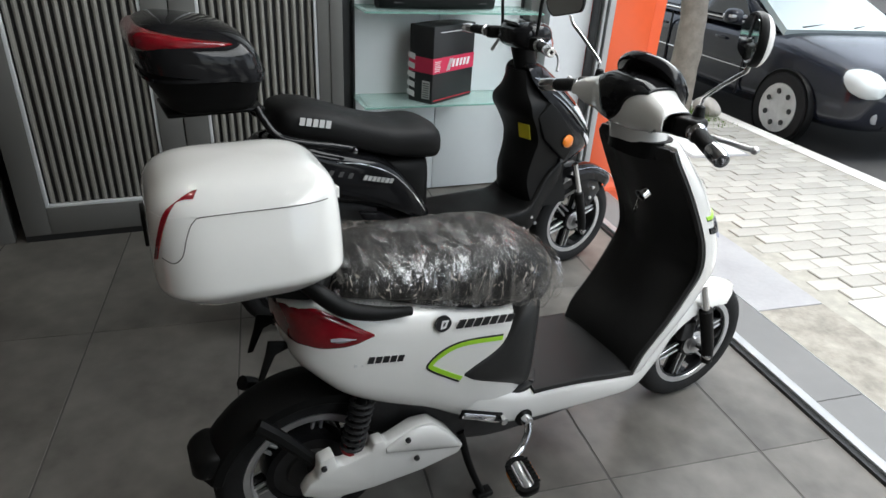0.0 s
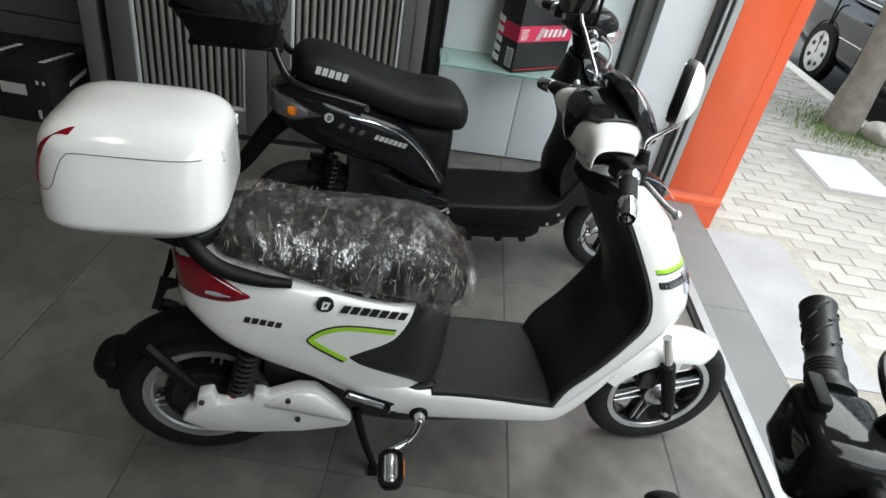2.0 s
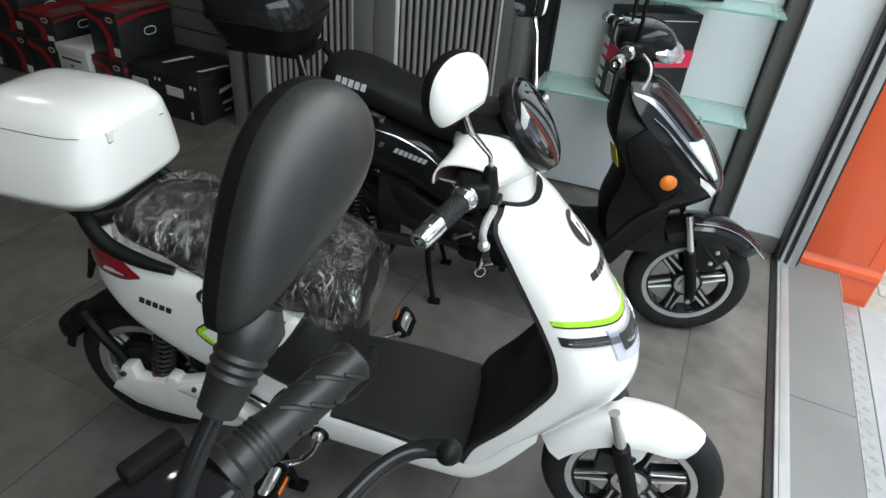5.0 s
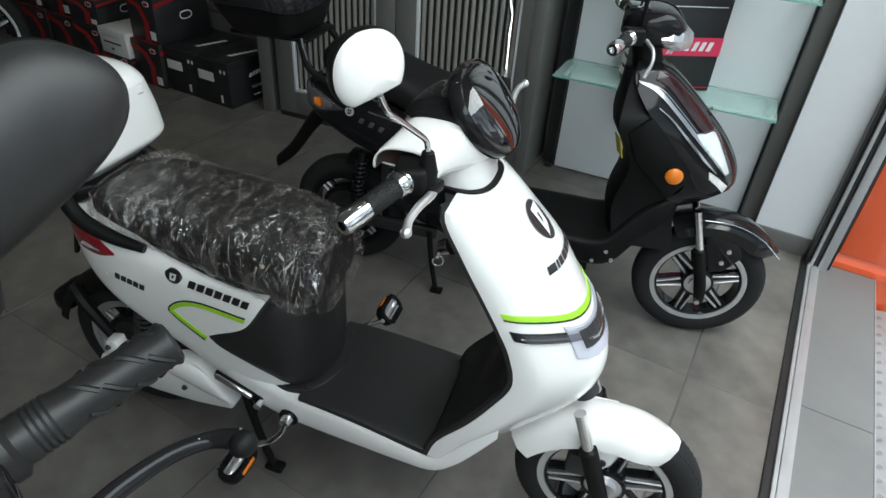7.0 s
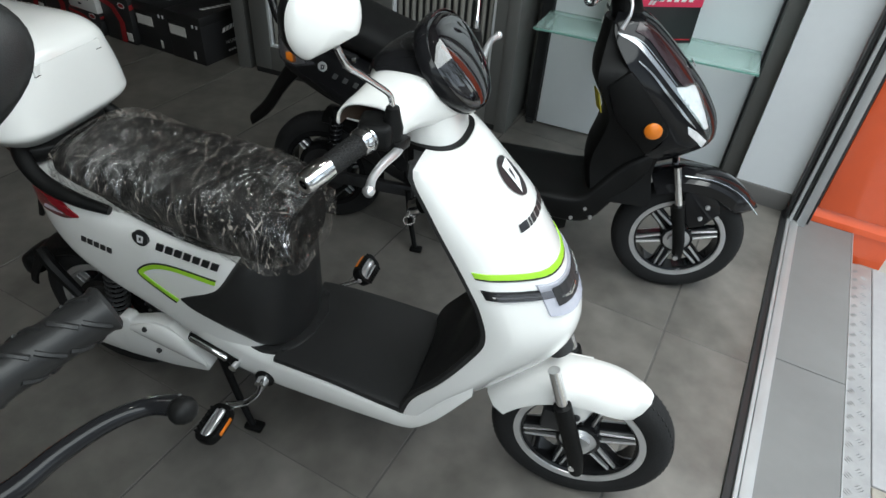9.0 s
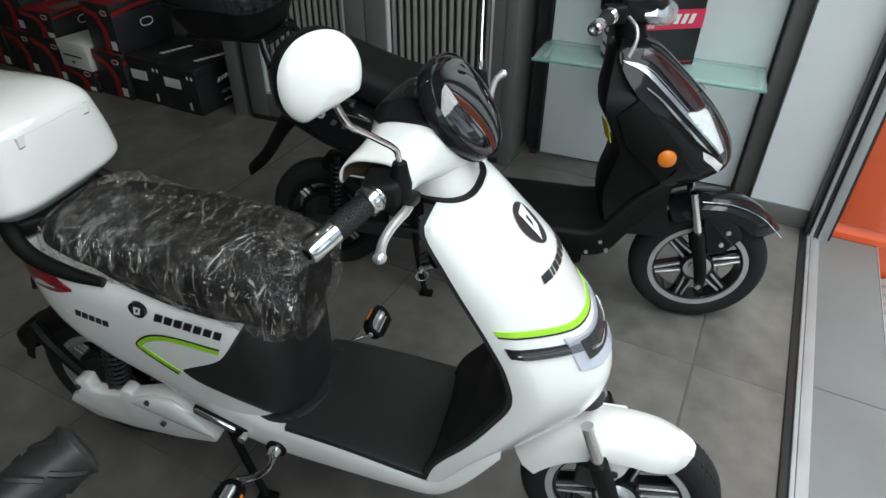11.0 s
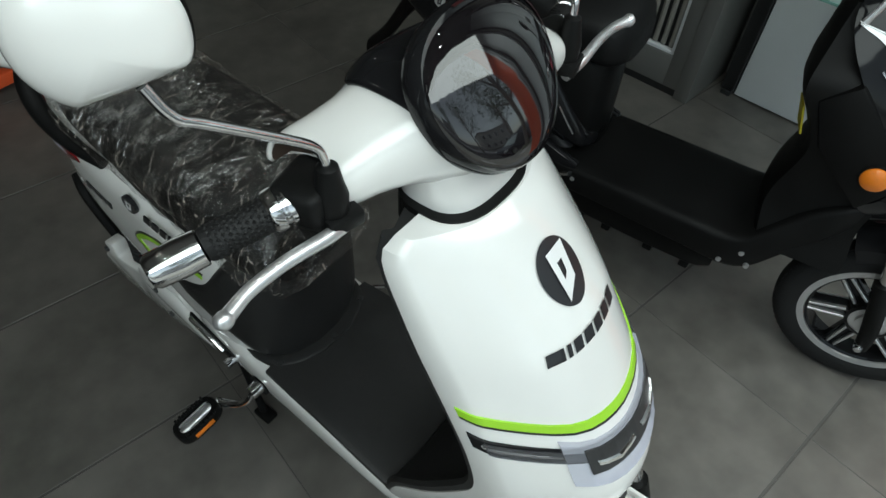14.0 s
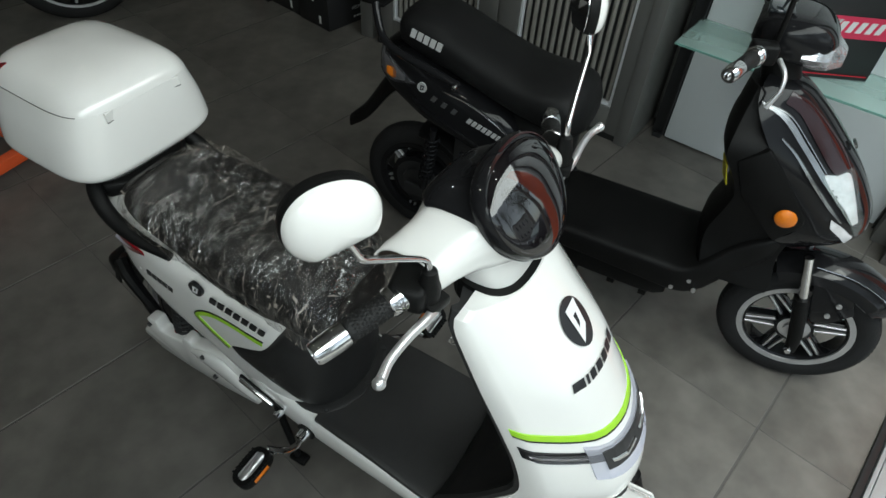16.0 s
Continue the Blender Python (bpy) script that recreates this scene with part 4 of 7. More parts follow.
        word(s, (0.103, -0.1365 * flip, 0.556), (1, -0.05 * flip, -0.17), (0.1, 0, 1), (0, -flip, 0.0), 5, 0.082, 0.015, INK, 0.2, "brand_mark")
        word(s, (0.075, -0.1325 * flip, 0.553), (1, -0.04 * flip, -0.2), (0.1, 0, 1), (0, -flip, 0.0), 3, 0.045, 0.006, SILVERINK, 0.3, "model_mark", 0.6)
    # seat and its film
    part("seat", loft_x(SEAT, 40, 36, 3.2), LEATHER, s, "black seat under clear film")
    part("seat_base", loft_x([(0.10, 0.10, 0.69, 0.715), (0.25, 0.125, 0.646, 0.67), (0.42, 0.122, 0.60, 0.625), (0.54, 0.10, 0.594, 0.62)], 12, 24, 5), BLACKP, s)
    bm = bmesh.new()
    rows = []
    for i in range(97):
        x = 0.018 + 0.582 * i / 96
        _, w, zb, zt = lerp_rows(SEAT, x)
        fl = 0.004 + 0.014 * max(0, (x - 0.45) / 0.13)
        puff = math.exp(-((x - 0.105) / 0.085) ** 2)
        row = []
        for k, (y, z) in enumerate(sq(96, max(w, 0.03) + fl, max((zt - zb) / 2, 0.02) + 0.004, 3.2, (0, (zb + zt) / 2 - 0.004))):
            p = Vector((x, y, z))
            rid = 1 - abs(noise.noise(Vector((x * 20, y * 13, z * 10)) + Vector((noise.noise(p * 9) * 2, 0, 0))))
            rid2 = 1 - abs(noise.noise(Vector((x * 44, y * 25, z * 20)) + Vector((0, noise.noise(p * 17) * 2, 4))))
            lowf = 1.0 if z < zt - 0.03 else 0.45
            high = max(0.0, min(1.0, (z - zb) / max(0.01, zt - zb)))
            h = (0.0075 * rid**3 + 0.0030 * rid2**4) * lowf + puff * high * (0.022 + 0.010 * noise.noise(p * 12))
            o = Vector((0, y / max(w, 0.03), (z - (zb + zt) / 2) / max(0.02, (zt - zb) / 2))).normalized()
            row.append(p + o * h)
        rows.append(row)
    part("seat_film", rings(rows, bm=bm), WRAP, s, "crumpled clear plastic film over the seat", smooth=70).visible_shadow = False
    # grab rail and rack
    for f in (-1, 1):
        part("grab_rail", tube([(0.20, f * 0.128, 0.655), (0.13, f * 0.137, 0.672), (0.06, f * 0.137, 0.698), (0.015, f * 0.125, 0.735), (-0.02, f * 0.095, 0.765)], [0.010, 0.015, 0.017, 0.017, 0.015], 12), BLACKP, s, "black moulded grab rail")
    part("rack", loft_x([(-0.15, 0.05, 0.735, 0.755), (-0.05, 0.10, 0.72, 0.755), (0.02, 0.11, 0.71, 0.755), (0.055, 0.07, 0.72, 0.75)], 14, 24, 5), BLACKP, s, "black luggage rack")
    # tail lamp and plate holder
    part("tail_lamp", loft_x([(-0.050, 0.03, 0.625, 0.672), (-0.034, 0.084, 0.61, 0.692), (0.0, 0.1165, 0.598, 0.700), (0.04, 0.1305, 0.594, 0.684), (0.08, 0.137, 0.60, 0.656), (0.118, 0.1375, 0.618, 0.626)], 24, 36, 6.0), RED, s, "glossy red wraparound tail lamp")
    part("lamp_insert", loft_x([(0.03, 0.133, 0.622, 0.634), (0.05, 0.1365, 0.615, 0.637), (0.08, 0.138, 0.617, 0.628)], 8, 20, 4), LENS, s, "pale inner lamp")
    ph = part("plate_holder", plate([(-0.074, 0.605), (-0.035, 0.595), (-0.035, 0.580), (-0.062, 0.570), (-0.088, 0.515), (-0.100, 0.515), (-0.082, 0.572)], -0.055, -0.047, "y", 0.002), BLACKP, s, "black plate bracket")
    part("bracket", plate([(-0.074, 0.605), (-0.035, 0.595), (-0.035, 0.580), (-0.062, 0.570), (-0.088, 0.515), (-0.100, 0.515), (-0.082, 0.572)], 0.047, 0.055, "y", 0.002), BLACKP, s)
    # rear wheel, mudguard
    wheel(s, 0.0, 0.212, motor=True, name="rear_wheel")
    part("mudguard", arc_guard(0.0, 0.212, 0.232, 62, 164, 0.125, 24, 0.016), BLACKP, s, "black rear mudguard")
    part("mud_flap", loft_x([(-0.250, 0.033, 0.290, 0.328), (-0.238, 0.048, 0.282, 0.340), (-0.212, 0.056, 0.280, 0.350), (-0.19, 0.054, 0.292, 0.346)], 8, 24, 4), BLACKP, s, "black mudguard tail")
    for f in (-1, 1):
        part("stay", tube([(-0.115, f * 0.075, 0.42), (-0.075, f * 0.09, 0.385), (0.0, f * 0.093, 0.285)], [0.017, 0.016, 0.013], 8), BLACKP, s, "black mudguard stay")
    # swing arm with white cover
    cover = [(-0.045, 0.235), (-0.028, 0.262), (-0.010, 0.272), (-0.004, 0.318), (0.030, 0.326), (0.038, 0.292), (0.052, 0.288), (0.115, 0.300), (0.122, 0.322), (0.146, 0.322), (0.152, 0.312), (0.22, 0.338), (0.265, 0.334), (0.315, 0.285), (0.357, 0.225), (0.345, 0.202), (0.24, 0.188), (0.12, 0.186), (0.02, 0.196)]
    part("swing_arm_cover", plate(cover, -0.130, -0.094, "y", 0.006, 2), WHITE, s, "white swing arm cover")
    part("cover_ridge", loft_x([(0.15, 0.006, 0.285, 0.300), (0.20, 0.012, 0.27, 0.325), (0.26, 0.013, 0.25, 0.325), (0.32, 0.010, 0.232, 0.275), (0.345, 0.004, 0.225, 0.235)], 12, 20, 2.0), WHITE, s, "raised ridge of the cover", at=Matrix.Translation((0, -0.130, 0)))
    for x, z in ((0.005, 0.300), (0.224, 0.247), (0.20, 0.312)):
        part("bolt", lathe([(0.001, -0.1365), (0.006, -0.1365), (0.007, -0.13)], 12, "y", (x, -0.008 if x > 0.1 else 0, z)), STEEL, s)
    part("swing_arm", box(-0.02, 0.34, -0.094, -0.07, 0.215, 0.26, 0.006), STEEL, s)
    part("swing_arm", box(-0.02, 0.34, 0.07, 0.094, 0.215, 0.26, 0.006), STEEL, s)
    for f in (-1, 1):
        part("shock_absorber", tube([(0.075, f * 0.088, 0.25), (0.115, f * 0.088, 0.44)], 0.014, 10, 1), BLACKG, s)
        spring(s, (0.083, f * 0.088, 0.29), (0.112, f * 0.088, 0.425), 0.025, 8, 0.0042, STEEL, label="dark coil spring")
        part("spring_seat", lathe([(0.028, -0.004), (0.030, 0), (0.028, 0.004)], 20, "z"), CARDR, s, "red spring seat", at=pose(0.086, f * 0.088, 0.288, 0, 12, 0))
    part("frame", loft_x([(0.14, 0.06, 0.28, 0.40), (0.25, 0.085, 0.225, 0.38), (0.45, 0.10, 0.175, 0.30), (0.60, 0.10, 0.17, 0.26), (0.85, 0.09, 0.165, 0.24)], 12, 20, 5), STEEL, s, "dark underframe")
    # centre stand
    for f in (-1, 1):
        part("stand_leg", tube([(0.365, f * 0.095, 0.235), (0.395, f * 0.105, 0.12), (0.435, f * 0.118, 0.012)], [0.011, 0.010, 0.009], 10), BLACKP, s, "black centre stand leg")
        part("stand_foot", box(0.415, 0.465, f * 0.118 - 0.016, f * 0.118 + 0.016, 0.0, 0.016, 0.005), BLACKP, s)
    part("stand_brace", tube([(0.38, -0.10, 0.17), (0.38, 0.10, 0.17)], 0.008, 8, 1), BLACKP, s)
    # folded footpeg, cranks
    for f in (-1, 1):
        part("peg_recess", box(0.325, 0.455, f * 0.1445 - 0.003, f * 0.1445 + 0.003, -0.013, 0.013, 0.003), BLACKP, s, at=Matrix.Translation((0.39, 0, 0.318)) @ Matrix.Rotation(radians(24), 4, "Y") @ Matrix.Translation((-0.39, 0, 0)))
        part("footpeg", box(0.33, 0.43, f * 0.149 - 0.006, f * 0.149 + 0.006, -0.008, 0.008, 0.004), CHROME, s, "folded chrome footpeg", at=Matrix.Translation((0.39, 0, 0.318)) @ Matrix.Rotation(radians(24), 4, "Y") @ Matrix.Translation((-0.39, 0, 0)))
        part("peg_pivot", tube([(0.447, f * 0.14, 0.293), (0.447, f * 0.165, 0.293)], 0.010, 10, 1), CHROME, s)
        part("crank_boss", tube([(0.518, f * 0.135, 0.267), (0.518, f * 0.172, 0.267)], [0.017, 0.014], 14, 1), CHROME, s)
        part("boss_ring", lathe([(0.016, f * 0.149), (0.024, f * 0.149), (0.024, f * 0.143), (0.016, f * 0.143)], 20, "y", (0.518, 0, 0.267)), BLACKP, s)
    part("crank", tube([(0.518, -0.166, 0.267), (0.512, -0.178, 0.245), (0.49, -0.192, 0.222), (0.462, -0.205, 0.214), (0.446, -0.212, 0.213)], [0.010, 0.009, 0.008, 0.009, 0.010], 10, flat=0.7), CHROME, s, "bent chrome crank")
    pedal(s, (0.446, -0.260, 0.206), pose(0, 0, 0, 10, -12, -6))
    part("crank", tube([(0.518, 0.166, 0.267), (0.545, 0.178, 0.282), (0.58, 0.195, 0.295), (0.606, 0.212, 0.300)], [0.010, 0.009, 0.008, 0.010], 10, flat=0.7), CHROME, s, "bent chrome crank")
    pedal(s, (0.610, 0.262, 0.302), pose(0, 0, 0, 0, -50, 180))
    # front wheel, fork, mudguard
    wheel(s, 1.256, 0.212, half=0.0375, steer=-1.0, name="front_wheel")
    for f in (-1, 1):
        part("fork_leg", tube([(1.265, f * 0.090, 0.175), (1.25, f * 0.090, 0.235), (1.195, f * 0.087, 0.382)], [0.016, 0.019, 0.020], 14, 2), BLACKP, s, "black fork slider")
        part("fork_tube", tube([(1.20, f * 0.087, 0.37), (1.160, f * 0.080, 0.475)], 0.013, 12, 1), CHROME, s, "chrome fork tube")
        part("axle_nut", lathe([(0.001, f * 0.108), (0.008, f * 0.107), (0.011, f * 0.098), (0.011, f * 0.088)], 12, "y", (1.252, 0, 0.200)), CHROME, s)
        tab = [(1.160, 0.372), (1.19, 0.388), (1.245, 0.392), (1.260, 0.370), (1.254, 0.335), (1.238, 0.306), (1.214, 0.315), (1.190, 0.365)]
        part("mudguard_tab", plate(tab, f * 0.066, f * 0.059, "y", 0.003), WHITE, s, "white mudguard bracket")
        for x, z in ((1.209, 0.355), (1.232, 0.330)):
            part("bolt", lathe([(0.001, f * 0.0705), (0.009, f * 0.070), (0.010, f * 0.064)], 14, "y", (x, 0, z)), STEEL, s)
    part("brake_caliper", box(1.16, 1.215, -0.06, -0.03, 0.255, 0.32, 0.008), STEEL, s)
    part("front_mudguard", arc_guard(1.248, 0.166, 0.249, 61, 146, 0.124, 32, 0.026, 0.45), WHITE, s, "glossy white front mudguard", at=pose(0, -0.012, 0))
    part("steering_stem", tube([(1.165, 0, 0.46), (1.02, 0, 0.72)], 0.03, 14, 1), STEEL, s)
    # head: neck, nacelle, dash, screen
    gap = sq(36, 0.058, 0.080, 2.6, (0.866, SHIELD_Y))
    part("neck_gap", rings([[(x, y, z) for x, y in gap] for z in (0.89, 0.9302)]), BLACKP, s, "dark opening round the steering neck", smooth=0)
    rows = [[(0.861 - (z - 0.92) * 0.22 + x, y + SHIELD_Y * 0.5, z) for x, y in sq(36, a, b2, 2.8)] for z, a, b2 in ((0.89, 0.053, 0.073), (0.925, 0.053, 0.073), (0.955, 0.054, 0.074), (0.985, 0.058, 0.080))]
    part("neck", rings(rows), WHITE, s, "white steering neck")
    for f in (-1, 1):
        part("screw", lathe([(0.001, 0.076), (0.005, 0.0755), (0.006, 0.068)], 12, "y"), STEEL, s, at=Matrix.Translation((0.852, -0.002, 0.930)) @ Matrix.Scale(0.90, 4, (0, 1, 0)) @ Matrix.Rotation(0 if f > 0 else math.pi, 4, "X"))
    rows, lining = [], []
    for i in range(53):
        y = -0.176 + 0.352 * i / 52
        k = abs(y) / 0.176
        _, cx, cz, rx, rz = lerp_rows([(0, 0.838, 1.012, 0.082, 0.062), (0.3, 0.836, 1.012, 0.076, 0.058), (0.55, 0.828, 1.008, 0.058, 0.045), (0.75, 0.820, 1.004, 0.052, 0.038), (0.9, 0.815, 1.000, 0.051, 0.035), (1.0, 0.813, 0.998, 0.049, 0.031)], k)
        open_ = max(0.0, min(1.0, (k - 0.58) / 0.30))
        lo, hi = -90 + 28 * open_, 270 - 82 * open_
        row, inner = [], []
        for j in range(41):
            a = radians(lo + (hi - lo) * j / 40)
            c, sn = math.cos(a), math.sin(a)
            px, pz = rx * math.copysign(abs(c) ** (2 / 2.7), c), rz * math.copysign(abs(sn) ** (2 / 2.7), sn)
            yy = y * (1 - 0.10 * k**3 * max(0, -pz / rz) - 0.05 * k**3 * max(0, pz / rz))
            row.append((cx + y * 0.10 + px, yy, cz + pz))
            inner.append((cx + y * 0.10 + px * 0.90, yy * 0.985, cz + pz * 0.88))
        rows.append(row)
        lining.append(inner)
    part("head_cover", rings(rows, closed=False), WHITE, s, "glossy white handlebar cover", smooth=50).modifiers.new("thick", "SOLIDIFY").thickness = 0.003
    part("cover_lining", rings(lining, closed=False), mat("brown_plastic_lining", (0.05, 0.032, 0.022), 0.5, vary=0.2, scale=20), s, "dark brown inner face of the cover", smooth=50)
    rows = []
    for i in range(29):
        y = -0.092 + 0.184 * i / 28
        _, cx, cz, rx, rz = lerp_rows([(0, 0.838, 1.012, 0.082, 0.062), (0.3, 0.836, 1.012, 0.076, 0.058), (0.55, 0.828, 1.008, 0.056, 0.045), (0.8, 0.824, 1.003, 0.050, 0.036)], abs(y) / 0.178)
        low = 75 + 135 * (1 - 0.62 * (abs(y) / 0.092) ** 1.3)
        row = []
        for j in range(17):
            a = radians(58 + (low - 58) * j / 16)
            c, sn = math.cos(a), math.sin(a)
            row.append((cx + y * 0.10 + (rx + 0.004) * math.copysign(abs(c) ** (2 / 3), c), y, cz + (rz + 0.004) * math.copysign(abs(sn) ** (2 / 3), sn)))
        rows.append(row)
    part("dash", rings(rows, closed=False), BLACKG, s, "glossy black instrument panel", smooth=60).modifiers.new("thick", "SOLIDIFY").thickness = 0.006
    # fly screen: domed egg with a raised brow
    fm = Matrix.Translation((0.880, 0.002, 1.047)) @ Matrix(((0, -0.605, 0.796), (1, 0, 0), (0, 0.796, 0.605))).to_4x4()
    egg = [(x * (1 + 0.13 * y / 0.086), y) for x, y in sq(48, 0.0975, 0.0855, 2.2)]
    rows = [[(x * k, y * k, z) for x, y in egg] for k, z in ((0.93, -0.014), (0.99, -0.011), (1.01, -0.003), (1.0, 0.006), (0.96, 0.013), (0.90, 0.014))]
    part("screen_brow", rings(rows), BLACKG, s, "glossy black screen surround", at=fm)
    rows = []
    for i in range(9):
        t = i / 8 * math.pi / 2
        k = max(0.02, math.cos(t)) * 0.94
        rows.append([(x * k - 0.003, y * k - 0.004, 0.014 + 0.022 * math.sin(t)) for x, y in egg])
    part("windscreen", rings(rows), SMOKE, s, "smoked glossy black fly screen", at=fm)
    # dark red strip painted where the screen mirrors the orange column
    rows = [[(x * k, y * k, z) for x, y in [e for e in egg[-14:] + egg[:14]]] for k, z in ((0.940, 0.0162), (0.963, 0.0150), (0.97, 0.0130))]
    part("screen_line", rings(rows, closed=False), mat("dark_red_reflection", (0.026, 0.004, 0.005), 0.3, vary=0.1, scale=9), s, "dark red line painted as the orange column's reflection", at=fm)
    # controls
    for f in (-1, 1):
        o = 0.034 * (f + 1) / 2
        part("switch", box(-0.030, 0.022, -0.030, 0.030, -0.022, 0.020, 0.010, 3), BLACKP, s, "black control housing", at=pose(0.820 + o, f * 0.186, 1.002, 0, 0, -f * 14))
        part("bar", tube([(0.825 + o, f * 0.14, 1.0), (0.812 + o, f * 0.215, 1.004)], 0.012, 10, 1), STEEL, s)
        grip(s, (0.811 + o, f * 0.207, 0.999), (0.764 + o, f * 0.327, 0.977))
        part("lever_perch", box(-0.012, 0.018, -0.016, 0.022, -0.010, 0.008, 0.004), BLACKP, s, at=pose(0.842 + o, f * 0.182, 0.984, 0, 0, f * 12))
        part("brake_lever", tube([(0.850 + o, f * 0.170, 0.975), (0.854 + o, f * 0.205, 0.982), (0.851 + o, f * 0.25, 0.987), (0.851 + o, f * 0.29, 0.988), (0.857 + o, f * 0.318, 0.988)], [0.0075, 0.0072, 0.0066, 0.0064, 0.0070], 12, flat=0.8), ALLOY, s, "bright brake lever")
        part("lever_tip", lathe([(0.001, -0.0085), (0.005, -0.0072), (0.0085, -0.002), (0.0085, 0.002), (0.005, 0.0072), (0.001, 0.0085)], 16, "z", (0.858 + o, f * 0.323, 0.988)), ALLOY, s, "rounded lever end")
        part("mirror_boot", lathe([(0.0155, 0.992), (0.0165, 1.010), (0.0135, 1.022), (0.0100, 1.042), (0.006, 1.045)], 16, "z", (0.840 + o, f * 0.183, 0)), BLACKP, s, "black rubber boot")
        part("mirror_stalk", tube([(0.840 + o, f * 0.183, 1.03), (0.839 + o, f * 0.185, 1.052), (0.836 + o, f * 0.191, 1.066), (0.829 + o, f * 0.222, 1.091), (0.820 + o, f * 0.270, 1.127), (0.816 + o, f * 0.287, 1.140), (0.808 + o, f * 0.296, 1.165)], 0.0046, 10, 5), CHROME, s, "bent chrome mirror stalk")
    mirror(s, (0.796, -0.304, 1.1985), (0.836, -0.548, 0.0), 0.0515, 0.0495, WHITE, 0, cut=(0.25, -0.97, 0.70))
    mirror(s, (0.830, 0.304, 1.1985), (0.836, 0.548, 0.0), 0.0515, 0.0495, WHITE, 0, cut=(-0.25, -0.97, 0.70))
    return s


BOXT = [(0.746, 0.118, 0.128), (0.752, 0.126, 0.138), (0.782, 0.158, 0.170), (0.792, 0.1640, 0.1765), (0.803, 0.1650, 0.1770), (0.86, 0.1640, 0.1650), (0.905, 0.1620, 0.1500), (0.927, 0.1590, 0.1420), (0.944, 0.1500, 0.1300), (0.958, 0.1320, 0.1130), (0.968, 0.105, 0.0890), (0.974, 0.068, 0.0560), (0.9765, 0.02, 0.02)]
BOXE = 4.3


def box_side(x, z):
    """Half width of the top box at x and z."""
    _, a, b = lerp_rows(BOXT, z)
    return b * (1 - min(0.9999, abs(x) / a) ** BOXE) ** (1 / BOXE)


def top_box(m):
    s = thing("top_box", "glossy white scooter top box with red reflector strips", "top box", m)

    def rows(z0, z1, n):
        out = []
        for i in range(n + 1):
            z, a, b = lerp_rows(BOXT, z0 + (z1 - z0) * i / n)
            out.append([(x, y, z) for x, y in sq(72, a, b, BOXE)])
        return out
    part("body", rings(rows(0.746, 0.9228, 40)), WHITE, s, "white box shell with bevelled foot", smooth=30)
    part("lid", rings(rows(0.9232, 0.9765, 40)), WHITE, s, "white domed lid", smooth=30)
    for f in (-1, 1):
        path = spline([(x, 0, z) for x, z in ((0.128, 0.922), (0.05, 0.922), (-0.072, 0.923), (-0.095, 0.916), (-0.108, 0.893), (-0.118, 0.865), (-0.132, 0.852), (-0.148, 0.856))], 6)
        part("seam", tube([(p.x, f * (box_side(p.x, p.z) + 0.0002), p.z) for p in path], 0.0010, 6, 1), SKIRT, s, "thin grey lid seam")
        rr = []
        for i in range(25):
            _, phi, z = lerp_rows([(0, 70, 0.953), (1, 62, 0.951), (2, 52, 0.939), (3, 43, 0.910), (4, 34, 0.878), (5, 26, 0.848)], i / 24 * 5)
            w = i / 24
            row = []
            for sg, o in ((1, -0.004), (1, 0.002), (-1, 0.002), (-1, -0.004)):
                p, zz = phi + sg * 5.0 * min(1.0, 2.2 * w) * (1 - 0.35 * w), z + sg * 0.005 * (1 - 0.5 * w)
                _, a, b = lerp_rows(BOXT, zz)
                row.append((-(a + o) * math.cos(radians(p)) ** (2 / BOXE), f * (b + o) * math.sin(radians(p)) ** (2 / BOXE), zz))
            rr.append(row)
        part("reflector_strip", rings(rr), RED, s, "dark red reflector strip")
    for y in (-0.079, 0.075):
        _, a, b = lerp_rows(BOXT, 0.912)
        x = a * (1 - (abs(y) / b) ** BOXE) ** (1 / BOXE)
        tab = part("hinge_tab", box(-0.006, 0.0012, -0.0105, 0.0105, 0, 0.020, 0.0008, 1), WHITE, s, at=Matrix.Translation((x, y, 0.904)) @ Matrix.Rotation(math.atan(-(abs(y) / b) ** 3 * (1 if y < 0 else -1) * -1), 4, "Z"))
        part("hinge_gap", box(-0.005, 0.0016, -0.0105, 0.0105, -0.0012, 0.0), SKIRT, tab)
    part("latch", box(-0.170, -0.160, -0.03, 0.03, 0.83, 0.89, 0.003), BLACKP, s)
    part("base_plate", box(-0.11, 0.10, -0.09, 0.09, 0.738, 0.752, 0.004), BLACKP, s, "black mounting plate")
    return s


white_scooter(pose(0, 0, 0))
top_box(pose(-0.087, 0.016, 0, 0, 0, -1.5))


# ---- the black scooter ----
VSEAT = [(-0.065, 0.05, 0.760, 0.800), (-0.035, 0.10, 0.742, 0.838), (0.05, 0.116, 0.715, 0.842), (0.15, 0.121, 0.69, 0.812), (0.25, 0.124, 0.658, 0.778), (0.35, 0.129, 0.632, 0.755), (0.45, 0.130, 0.615, 0.752), (0.505, 0.118, 0.612, 0.735), (0.53, 0.075, 0.625, 0.70)]
VBODY = [(-0.125, 0.03, 0.64, 0.70), (-0.10, 0.085, 0.60, 0.725), (0.0, 0.120, 0.545, 0.735), (0.10, 0.131, 0.505, 0.705), (0.20, 0.133, 0.480, 0.674), (0.28, 0.131, 0.450, 0.650), (0.34, 0.128, 0.420, 0.615), (0.40, 0.122, 0.393, 0.550), (0.45, 0.112, 0.376, 0.480), (0.485, 0.095, 0.372, 0.425), (0.50, 0.06, 0.376, 0.405)]
